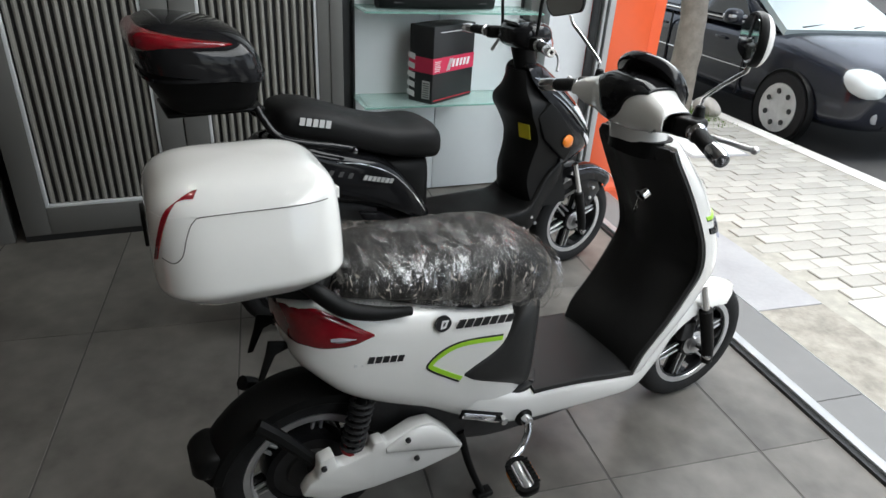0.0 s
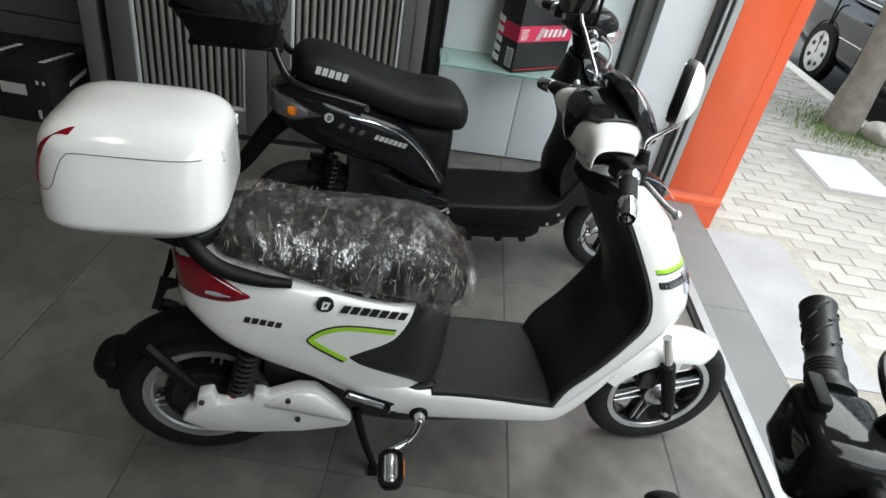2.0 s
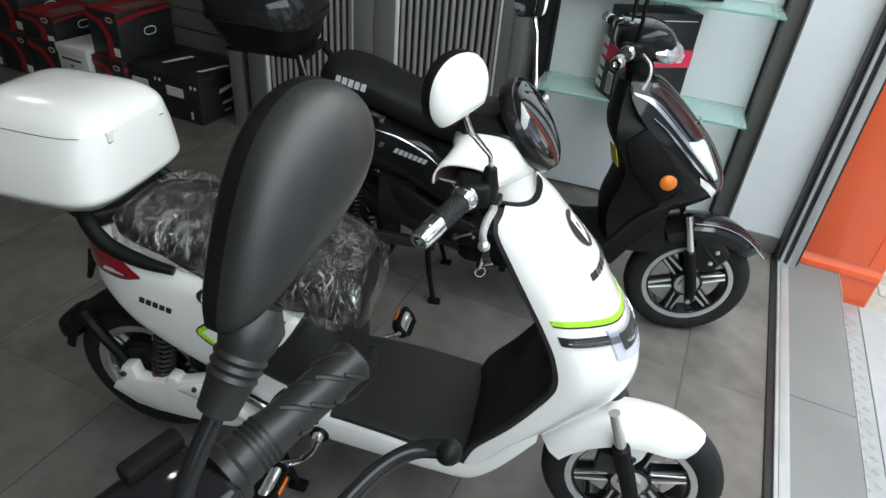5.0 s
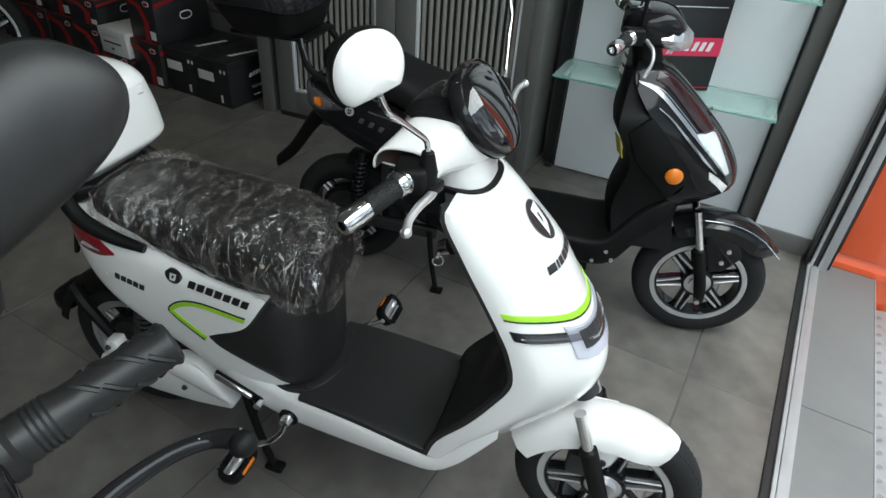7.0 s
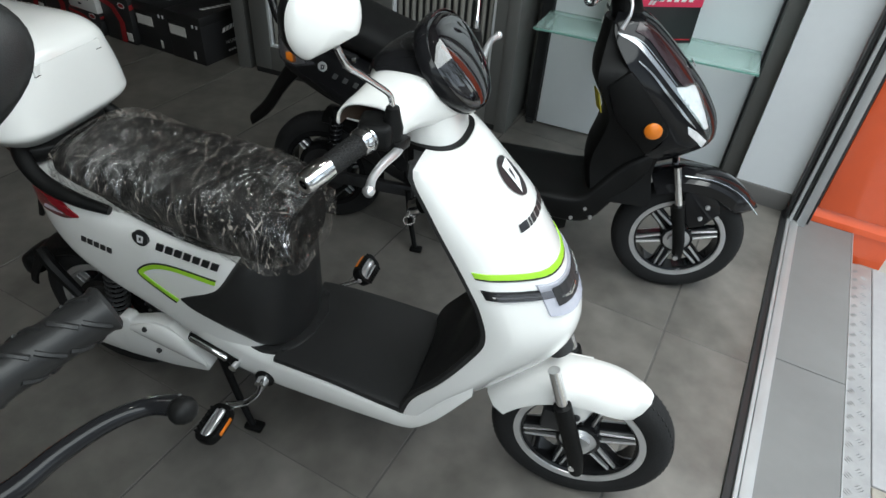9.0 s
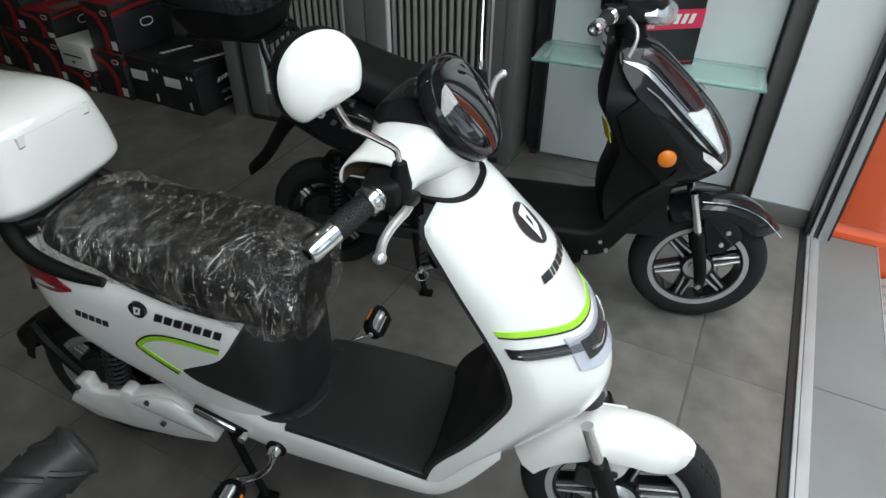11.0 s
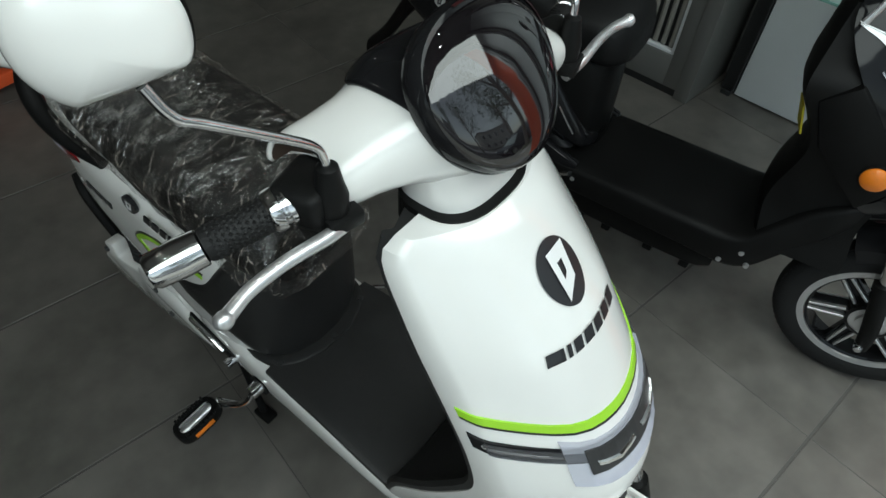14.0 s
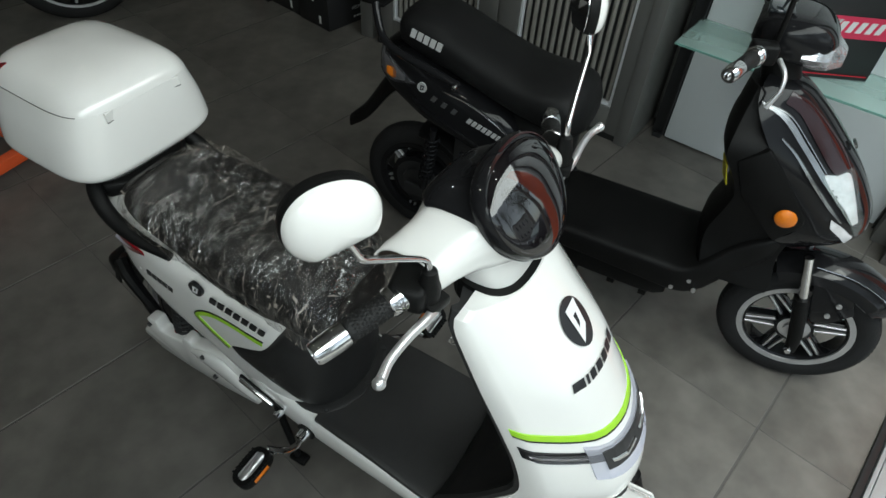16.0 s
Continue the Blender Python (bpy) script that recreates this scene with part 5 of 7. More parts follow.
VNOSE = [(0.490, 1.140, 1.080, 0.070), (0.505, 1.172, 1.075, 0.092), (0.53, 1.215, 1.075, 0.104), (0.56, 1.256, 1.100, 0.114), (0.59, 1.272, 1.110, 0.122), (0.645, 1.256, 1.095, 0.130), (0.70, 1.220, 1.045, 0.134), (0.745, 1.182, 1.005, 0.134), (0.79, 1.135, 0.965, 0.124), (0.83, 1.092, 0.930, 0.108), (0.87, 1.045, 0.905, 0.088), (0.905, 0.995, 0.900, 0.064), (0.920, 0.955, 0.905, 0.035)]


def nose_ring(z, grow=0.0, front=0.0):
    _, xf, xe, w = lerp_rows(VNOSE, z)
    xe = xe + (xf - xe) * front
    d = xf - xe
    pts = [(xe + d * k + (grow if k > 0 else 0), y * (w * (1 - 0.35 * front) + grow), z) for y, k in ((-1.0, 0.0), (-1.0, 0.15), (-0.93, 0.45), (-0.74, 0.72), (-0.5, 0.88), (-0.25, 0.965), (0, 1.0))]
    return pts + [(x, -y, z) for x, y, z in pts[-2::-1]]


def nose_half(x, z):
    """Half width of the front cowl at x and z."""
    r = nose_ring(min(max(z, 0.492), 0.918))
    for a, b in zip(r[:7], r[1:7]):
        if a[0] <= x <= b[0] and b[0] > a[0]:
            return -(a[1] + (b[1] - a[1]) * (x - a[0]) / (b[0] - a[0]))
    return -r[0][1] if x < r[0][0] else 0.004


def skin(upper, lower, surf, out, n=24, across=5):
    """A curved panel between two edge lines (x, z) on the y < 0 side of a body."""
    a = [lerp_rows([(i, *p) for i, p in enumerate(upper)], (len(upper) - 1) * k / n)[1:] for k in range(n + 1)]
    b = [lerp_rows([(i, *p) for i, p in enumerate(lower)], (len(lower) - 1) * k / n)[1:] for k in range(n + 1)]
    rows = []
    for p, q in zip(a, b):
        line = [(p[0] + (q[0] - p[0]) * j / across, p[1] + (q[1] - p[1]) * j / across) for j in range(across + 1)]
        rows.append([(x, -surf(x, z) - out, z) for x, z in line] + [(x, -surf(x, z) + 0.006, z) for x, z in reversed(line)])
    return rings(rows)


SMOKEC = mat("smoked_chrome", (0.32, 0.325, 0.33), 0.18, 0.9, vary=0.15, scale=10)
DARKRED = mat("dark_red_black_gloss", (0.018, 0.004, 0.005), 0.1, vary=0.1, scale=4, spec=0.5)
LAMPSIL = mat("silvery_lamp_facets", (0.55, 0.55, 0.57), 0.18, 0.8, vary=0.25, scale=40, bump=0.7, bscale=60)
CRINKLE = mat("faceted_reflector", (0.82, 0.81, 0.83), 0.22, 0.35, vary=0.2, scale=30, bump=0.8, bscale=70)


def black_scooter(m):
    s = thing("motor_scooter", "glossy black electric scooter with black seat and pedals", "scooter", m, group="scooters")
    side = lambda x, z: half_at(VBODY, x, z, 4.0)
    part("rear_body", loft_x(VBODY, 40, 36, 4.0), BLACKG, s, "glossy black rear bodywork")
    part("seat", loft_x(VSEAT, 40, 36, 3.0), LEATHER, s, "smooth black vinyl seat")
    part("seat_post_cover", loft_x([(0.28, 0.09, 0.36, 0.64), (0.38, 0.104, 0.355, 0.635), (0.45, 0.096, 0.355, 0.63), (0.485, 0.075, 0.355, 0.62), (0.50, 0.04, 0.355, 0.60)], 14, 28, 4), BLACKP, s, "matt black seat column")
    word(s, (0.005, -0.117, 0.790), (1, -0.03, -0.20), (0.06, 0.12, 1), (0, -1, 0.15), 5, 0.105, 0.024, SILVERINK, 0.2, "brand_mark")
    disc_logo(s, (0.055, -0.1305, 0.652), (0, -1, 0.05), (0, 0, 1), 0.015, SILVERINK, INK)
    word(s, (0.085, -0.1335, 0.622), (1, -0.01, -0.28), (0.15, 0, 1), (0, -1, 0.1), 3, 0.105, 0.018, DIMINK, 0.4, "model_mark", 0.6)
    word(s, (0.205, -0.1362, 0.590), (1, 0, -0.26), (0.12, 0, 1), (0, -1, 0.1), 7, 0.115, 0.017, SILVERINK, 0.4, "brand_mark")
    part("chrome_line", ribbon([(0.12, 0.660), (0.22, 0.638), (0.32, 0.590), (0.40, 0.510), (0.46, 0.425)], 0.0035, side, 0.002), CHROME, s, "thin bright trim line")
    part("side_crease", ribbon([(0.02, 0.60), (0.14, 0.555), (0.24, 0.515), (0.36, 0.45), (0.44, 0.40)], 0.012, side, 0.006), BLACKG, s)
    part("side_panel", plate([(0.19, 0.475), (0.27, 0.462), (0.37, 0.405), (0.50, 0.362), (0.50, 0.345), (0.32, 0.335), (0.25, 0.37)], -0.145, -0.120, "y", 0.006), BLACKG, s, "glossy black lower side panel")
    part("side_panel", plate([(0.19, 0.475), (0.27, 0.462), (0.37, 0.405), (0.50, 0.362), (0.50, 0.345), (0.32, 0.335), (0.25, 0.37)], 0.120, 0.145, "y", 0.006), BLACKG, s, "glossy black lower side panel")
    # floor, battery case
    part("floorboard", loft_x([(0.33, 0.140, 0.285, 0.350), (0.45, 0.150, 0.275, 0.360), (0.60, 0.152, 0.27, 0.362), (0.80, 0.152, 0.262, 0.362), (0.92, 0.148, 0.258, 0.372), (0.97, 0.135, 0.275, 0.43), (1.02, 0.12, 0.345, 0.49), (1.08, 0.11, 0.43, 0.53), (1.11, 0.09, 0.47, 0.53)], 36, 32, 6), BLACKP, s, "black textured floorboard")
    part("battery_case", loft_x([(0.45, 0.115, 0.215, 0.28), (0.48, 0.125, 0.200, 0.28), (0.85, 0.125, 0.195, 0.28), (0.89, 0.115, 0.21, 0.28)], 16, 24, 8), BLACKP, s, "black battery case")
    for x in (0.52, 0.60, 0.72, 0.82):
        part("case_foot", box(x, x + 0.025, -0.12, -0.09, 0.178, 0.20, 0.004), BLACKP, s)
    for x, z in ((0.938, 0.325), (0.90, 0.285), (0.96, 0.295), (0.50, 0.325)):
        part("screw", lathe([(0.001, -0.1535), (0.006, -0.153), (0.007, -0.146)], 12, "y", (x, 0.0 if x < 0.92 else 0.006, z)), ALLOY, s)
    # front
    zs = [0.490 + 0.43 * i / 40 for i in range(41)]
    part("front_cowl", rings([nose_ring(z) for z in zs]), BLACKG, s, "glossy black front cowl", smooth=30)
    rows = []
    for z in [0.355 + 0.535 * i / 36 for i in range(37)]:
        xe = lerp_rows([(0.355, 0.950), (0.45, 0.925), (0.50, 0.925), (0.57, 0.940), (0.63, 0.945), (0.69, 0.920), (0.747, 0.888), (0.83, 0.890), (0.89, 0.895)], z)[1]
        w = lerp_rows([(0.355, 0.128), (0.45, 0.108), (0.55, 0.104), (0.63, 0.118), (0.70, 0.130), (0.747, 0.134), (0.78, 0.124), (0.82, 0.085), (0.89, 0.055)], z)[1]
        front = min(xe + 0.19, lerp_rows(VNOSE, max(z, 0.52))[1] - 0.07)
        rows.append([(front, -w * 0.90, z), (xe + 0.03, -w, z), (xe, -w, z), (xe - 0.010, -w * 0.85, z), (xe - 0.022, -w * 0.4, z), (xe - 0.024, 0, z), (xe - 0.022, w * 0.4, z), (xe - 0.010, w * 0.85, z), (xe, w, z), (xe + 0.03, w, z), (front, w * 0.90, z)])
    part("leg_shield", rings(rows), BLACKP, s, "matt black inner leg shield", smooth=30)
    part("sticker", box(-0.002, 0.002, -0.027, 0.027, -0.032, 0.032, 0.001, 1), YELLOW, s, "yellow warning sticker", at=pose(0.902, -0.078, 0.668, 0, -18, 17))
    side_n = lambda x, z: nose_half(x, z)
    for f in (-1, 1):
        fl = Matrix.Diagonal((1, -f, 1, 1))
        part("side_fairing", plate([(0.915, 0.735), (0.972, 0.788), (1.02, 0.745), (1.112, 0.645), (1.118, 0.615), (1.075, 0.545), (1.02, 0.59), (0.958, 0.645)], f * 0.110, f * 0.139, "y", 0.007), BLACKP, s, "matt dark side fairing")
        ind = part("indicator", lathe([(0.001, f * 0.152), (0.018, f * 0.150), (0.025, f * 0.145), (0.027, f * 0.134)], 28, "y", (1.073, 0, 0.627)), AMBER, s, "round amber indicator")
        part("bezel", lathe([(0.026, f * 0.142), (0.030, f * 0.141), (0.031, f * 0.134), (0.026, f * 0.134)], 28, "y", (1.073, 0, 0.627), ring=True), BLACKP, ind)
        part("cowl_blade", skin([(0.915, 0.872), (0.975, 0.858), (1.035, 0.812), (1.10, 0.757), (1.165, 0.695), (1.215, 0.640)], [(0.914, 0.870), (0.968, 0.850), (1.028, 0.806), (1.093, 0.750), (1.158, 0.692), (1.213, 0.637)], side_n, 0.004), SMOKEC, s, "smoked bright cowl blade", at=fl)
        part("cowl_blade", skin([(0.985, 0.815), (1.03, 0.788), (1.085, 0.742), (1.14, 0.692), (1.19, 0.645)], [(0.984, 0.813), (1.028, 0.784), (1.081, 0.737), (1.136, 0.687), (1.189, 0.643)], side_n, 0.006), SMOKEC, s, "smoked bright cowl blade", at=fl)
        part("chrome_trim", ribbon([(0.912, 0.874), (0.978, 0.860), (1.04, 0.814), (1.105, 0.758)], 0.0016, side_n, 0.0055), SMOKEC, s, "thin bright cowl trim", at=fl)
        part("cowl_top", skin([(0.965, 0.900), (1.01, 0.882), (1.07, 0.838), (1.12, 0.795), (1.155, 0.758)], [(0.960, 0.880), (1.0, 0.862), (1.055, 0.815), (1.105, 0.770), (1.13, 0.752)], side_n, 0.004), DARKRED, s, "dark red glossy cowl centre", at=fl)
        part("headlight", skin([(1.10, 0.755), (1.135, 0.757), (1.165, 0.752), (1.205, 0.695), (1.235, 0.645), (1.245, 0.605)], [(1.10, 0.752), (1.128, 0.722), (1.155, 0.695), (1.185, 0.668), (1.215, 0.636), (1.240, 0.600)], side_n, 0.009), PANE, s, "clear faceted headlight lens", at=fl)
        part("headlight_reflector", skin([(1.105, 0.753), (1.135, 0.752), (1.160, 0.747), (1.198, 0.692), (1.228, 0.640)], [(1.105, 0.750), (1.130, 0.724), (1.157, 0.699), (1.187, 0.672), (1.218, 0.636)], side_n, 0.004), CRINKLE, s, "bright faceted headlight reflector", at=fl)
        part("lower_lens", skin([(1.165, 0.650), (1.20, 0.628), (1.235, 0.598)], [(1.172, 0.628), (1.205, 0.600), (1.228, 0.575)], side_n, 0.005), CRINKLE, s, "clear lower lamp lens", at=fl)
    part("cowl_badge", rings([[(x, y, z) for x, y in sq(16, 0.012, 0.014, 2)] for z in (0, 0.003)]), CHROME, s, "small bright nose badge", at=pose(1.145, 0, 0.79, 0, 48, 0))
    # wheels
    wheel(s, 0.0, 0.212, motor=True, black_rim=True, name="rear_wheel")
    wheel(s, 1.260, 0.212, half=0.038, steer=2.0, name="front_wheel").location.y = -0.018
    ft = Matrix.Translation((0.025, -0.018, 0))
    for f in (-1, 1):
        part("fork_leg", tube([(1.245, f * 0.082, 0.175), (1.235, f * 0.082, 0.235), (1.195, f * 0.078, 0.37)], [0.016, 0.019, 0.020], 14, 2), BLACKP, s, "black fork slider", at=ft)
        part("fork_tube", tube([(1.20, f * 0.078, 0.36), (1.155, f * 0.07, 0.50)], 0.013, 12, 1), CHROME, s, "chrome fork tube", at=ft)
        part("axle_nut", lathe([(0.001, f * 0.108), (0.008, f * 0.107), (0.011, f * 0.098), (0.011, f * 0.088)], 12, "y", (1.237, 0, 0.185)), CHROME, s, at=ft)
        part("mudguard_tab", plate([(1.20, 0.43), (1.30, 0.42), (1.33, 0.36), (1.29, 0.30), (1.25, 0.285), (1.23, 0.32)], f * 0.066, f * 0.059, "y", 0.003), BLACKG, s, at=ft)
        for x, z in ((1.275, 0.33), (1.285, 0.375)):
            part("bolt", lathe([(0.001, f * 0.0715), (0.007, f * 0.071), (0.008, f * 0.064)], 12, "y", (x, 0, z)), ALLOY, s, at=ft)
    part("front_mudguard", arc_guard(1.235, 0.212, 0.245, 37, 122, 0.135, 28, 0.024, 0.85), BLACKG, s, "glossy black beaked front mudguard", at=ft)
    part("guard_trim", tube([(1.235 + 0.262 * math.cos(radians(a)), -0.052, 0.205 + 0.262 * math.sin(radians(a))) for a in (40, 60, 80, 100)], 0.003, 6, flat=0.5), CHROME, s, "bright mudguard trim", at=ft)
    # tail
    part("tail_lamp", loft_x([(-0.135, 0.03, 0.645, 0.695), (-0.115, 0.08, 0.625, 0.71), (-0.06, 0.112, 0.615, 0.705), (0.0, 0.1225, 0.635, 0.675), (0.03, 0.126, 0.650, 0.658)], 16, 30, 5), CLEAR, s, "clear wraparound tail lens")
    part("tail_core", loft_x([(-0.132, 0.028, 0.65, 0.69), (-0.112, 0.078, 0.63, 0.705), (-0.06, 0.1085, 0.622, 0.698), (-0.01, 0.119, 0.64, 0.67)], 12, 30, 5), ALLOY, s, "silver lamp reflector")
    for f in (-1, 1):
        part("indicator", loft_x([(-0.075, 0.004, 0.648, 0.672), (-0.055, 0.007, 0.640, 0.675), (-0.03, 0.004, 0.650, 0.668)], 8, 16, 3), AMBER, s, "amber rear indicator", at=Matrix.Translation((0, f * 0.108, 0)))
        part("grab_rail", tube([(0.175, f * 0.140, 0.700), (0.10, f * 0.146, 0.722), (-0.01, f * 0.146, 0.748), (-0.07, f * 0.135, 0.772), (-0.10, f * 0.115, 0.815), (-0.115, f * 0.10, 0.85)], 0.0115, 12), BLACKG, s, "glossy black grab rail")
        part("rail_end", lathe([(0.001, f * 0.165), (0.008, f * 0.164), (0.010, f * 0.158), (0.010, f * 0.140)], 14, "y", (0.170, 0, 0.702)), CHROME, s, "chrome rail bolt")
    part("rack", box(-0.36, -0.09, -0.10, 0.10, 0.838, 0.85, 0.004), BLACKP, s, "black luggage rack")
    part("plate_arm", tube([(-0.08, 0, 0.60), (-0.14, 0, 0.53), (-0.22, 0, 0.415), (-0.29, 0, 0.348)], [0.05, 0.042, 0.034, 0.026], 12, flat=0.35), BLACKP, s, "long black rear fender fin")
    part("inner_guard", arc_guard(0.0, 0.212, 0.228, 20, 88, 0.11, 20, 0.014), BLACKP, s, "black inner mudguard")
    for f in (-1, 1):
        part("shock_absorber", tube([(0.05, f * 0.092, 0.25), (0.085, f * 0.098, 0.50)], 0.013, 10, 1), BLACKG, s)
        spring(s, (0.056, f * 0.093, 0.29), (0.082, f * 0.097, 0.47), 0.021, 10, 0.0038, BLACKG, label="dark coil spring")
    part("swing_arm", box(-0.02, 0.36, -0.10, -0.076, 0.205, 0.25, 0.006), STEEL, s)
    part("swing_arm", box(-0.02, 0.36, 0.076, 0.10, 0.205, 0.25, 0.006), STEEL, s)
    part("frame", loft_x([(0.14, 0.06, 0.30, 0.50), (0.30, 0.09, 0.24, 0.48), (0.46, 0.10, 0.20, 0.36)], 10, 20, 5), STEEL, s, "dark underframe")
    for f in (-1, 1):
        part("stand_leg", tube([(0.335, f * 0.10, 0.235), (0.352, f * 0.115, 0.12), (0.378, f * 0.132, 0.012)], [0.011, 0.010, 0.009], 10), BLACKP, s, "black centre stand leg")
        part("stand_foot", box(0.36, 0.405, f * 0.132 - 0.015, f * 0.132 + 0.015, 0.0, 0.016, 0.005), BLACKP, s)
    part("crank_boss", tube([(0.437, -0.135, 0.318), (0.437, -0.168, 0.318)], 0.012, 12, 1), STEEL, s)
    part("crank", tube([(0.437, -0.162, 0.318), (0.465, -0.166, 0.335), (0.495, -0.168, 0.352)], [0.009, 0.008, 0.010], 10, flat=0.7), CHROME, s, "short chrome crank stub")
    # handlebar
    part("stem", tube([(0.955, 0, 0.84), (0.925, 0, 0.92), (0.905, 0, 0.985)], [0.05, 0.042, 0.045], 18), BLACKP, s, "matt black steering stem")
    part("instrument_cowl", loft_x([(0.835, 0.055, 0.985, 1.035), (0.86, 0.085, 0.968, 1.052), (0.92, 0.095, 0.960, 1.062), (0.97, 0.080, 0.955, 1.055), (1.0, 0.055, 0.955, 1.03), (1.015, 0.02, 0.965, 1.0)], 24, 32, 3.5), BLACKG, s, "glossy black instrument cowl")
    part("display", box(0.845, 0.905, -0.045, 0.045, 1.048, 1.060, 0.004), CARGLASS, s, "dark display", at=None)
    part("position_lamp", loft_x([(0.945, 0.094, 0.962, 1.020), (0.975, 0.086, 0.950, 1.030), (1.005, 0.062, 0.948, 1.018), (1.032, 0.030, 0.958, 0.998)], 3, 10, 2.4), LAMPSIL, s, "silvery front position lamp", smooth=8)
    for f in (-1, 1):
        part("bar", tube([(0.895, 0, 0.995), (0.885, f * 0.08, 1.0), (0.865, f * 0.16, 1.003)], 0.013, 12), BLACKP, s)
        part("switch", box(-0.028, 0.028, -0.02, 0.02, -0.022, 0.022, 0.008, 3), BLACKP, s, "black control housing", at=pose(0.868, f * 0.135, 1.002, 0, 0, -f * 18))
        grip(s, (0.858, f * 0.158, 1.002), (0.820, f * 0.275, 0.999))
        part("brake_lever", tube([(0.905, f * 0.135, 0.995), (0.925, f * 0.165, 0.98), (0.928, f * 0.19, 0.955), (0.915, f * 0.205, 0.920)], [0.008, 0.0068, 0.006, 0.0075], 10, flat=0.7), ALLOY, s, "bright brake lever")
        part("mirror_stalk", tube([(0.885, f * 0.105, 1.01), (0.885, f * 0.11, 1.06), (0.880, f * 0.125, 1.16), (0.875, f * 0.17, 1.24)], 0.006, 10), BLACKP, s, "black mirror stalk")
    mirror(s, (0.865, -0.20, 1.275), (0.95, -0.25, 0.1), 0.062, 0.045, BLACKP, 0)
    mirror(s, (0.865, 0.20, 1.275), (0.95, 0.25, 0.1), 0.062, 0.045, BLACKP, 0)
    return s


def black_box(m):
    s = thing("top_box", "glossy black scooter top box with large red reflector", "top box", m)
    low = [(0.848, 0.085, 0.105), (0.856, 0.115, 0.140), (0.90, 0.138, 0.168), (0.955, 0.160, 0.195)]
    lid = [(0.958, 0.163, 0.198), (1.0, 0.164, 0.198), (1.045, 0.152, 0.186), (1.078, 0.122, 0.150), (1.096, 0.075, 0.095), (1.102, 0.02, 0.03)]
    for nm, t, mt, lb in (("body", low, BLACKP, "matt black box tub"), ("lid", lid, BLACKG, "glossy black domed lid")):
        rows = []
        for i in range(19):
            z, a, b = lerp_rows(t, t[0][0] + (t[-1][0] - t[0][0]) * i / 18)
            rows.append([(x - (z - 0.95) * 0.15, y, z + 0.02 * (x / 0.16) * (z > 0.95) * -1) for x, y in sq(48, a, b, 3.6)])
        part(nm, rings(rows), mt, s, lb)
    part("trim", rings([[(x, y, z) for x, y in sq(48, 0.166, 0.201, 3.6)] for z in (0.953, 0.957, 0.962)]), BLACKG, s, "thin glossy trim band")
    part("reflector", loft_x([(-0.180, 0.110, 1.030, 1.068), (-0.160, 0.155, 1.022, 1.082), (-0.115, 0.184, 1.026, 1.080), (-0.05, 0.192, 1.030, 1.068), (0.02, 0.190, 1.034, 1.056), (0.06, 0.184, 1.042, 1.048)], 20, 36, 4), RED, s, "large red rear reflector")
    return s


black_scooter(pose(0.218, 0.865, 0, 0, 0, 2.5))
black_box(pose(-0.027, 0.854, 0, 0, 0, 2.5))


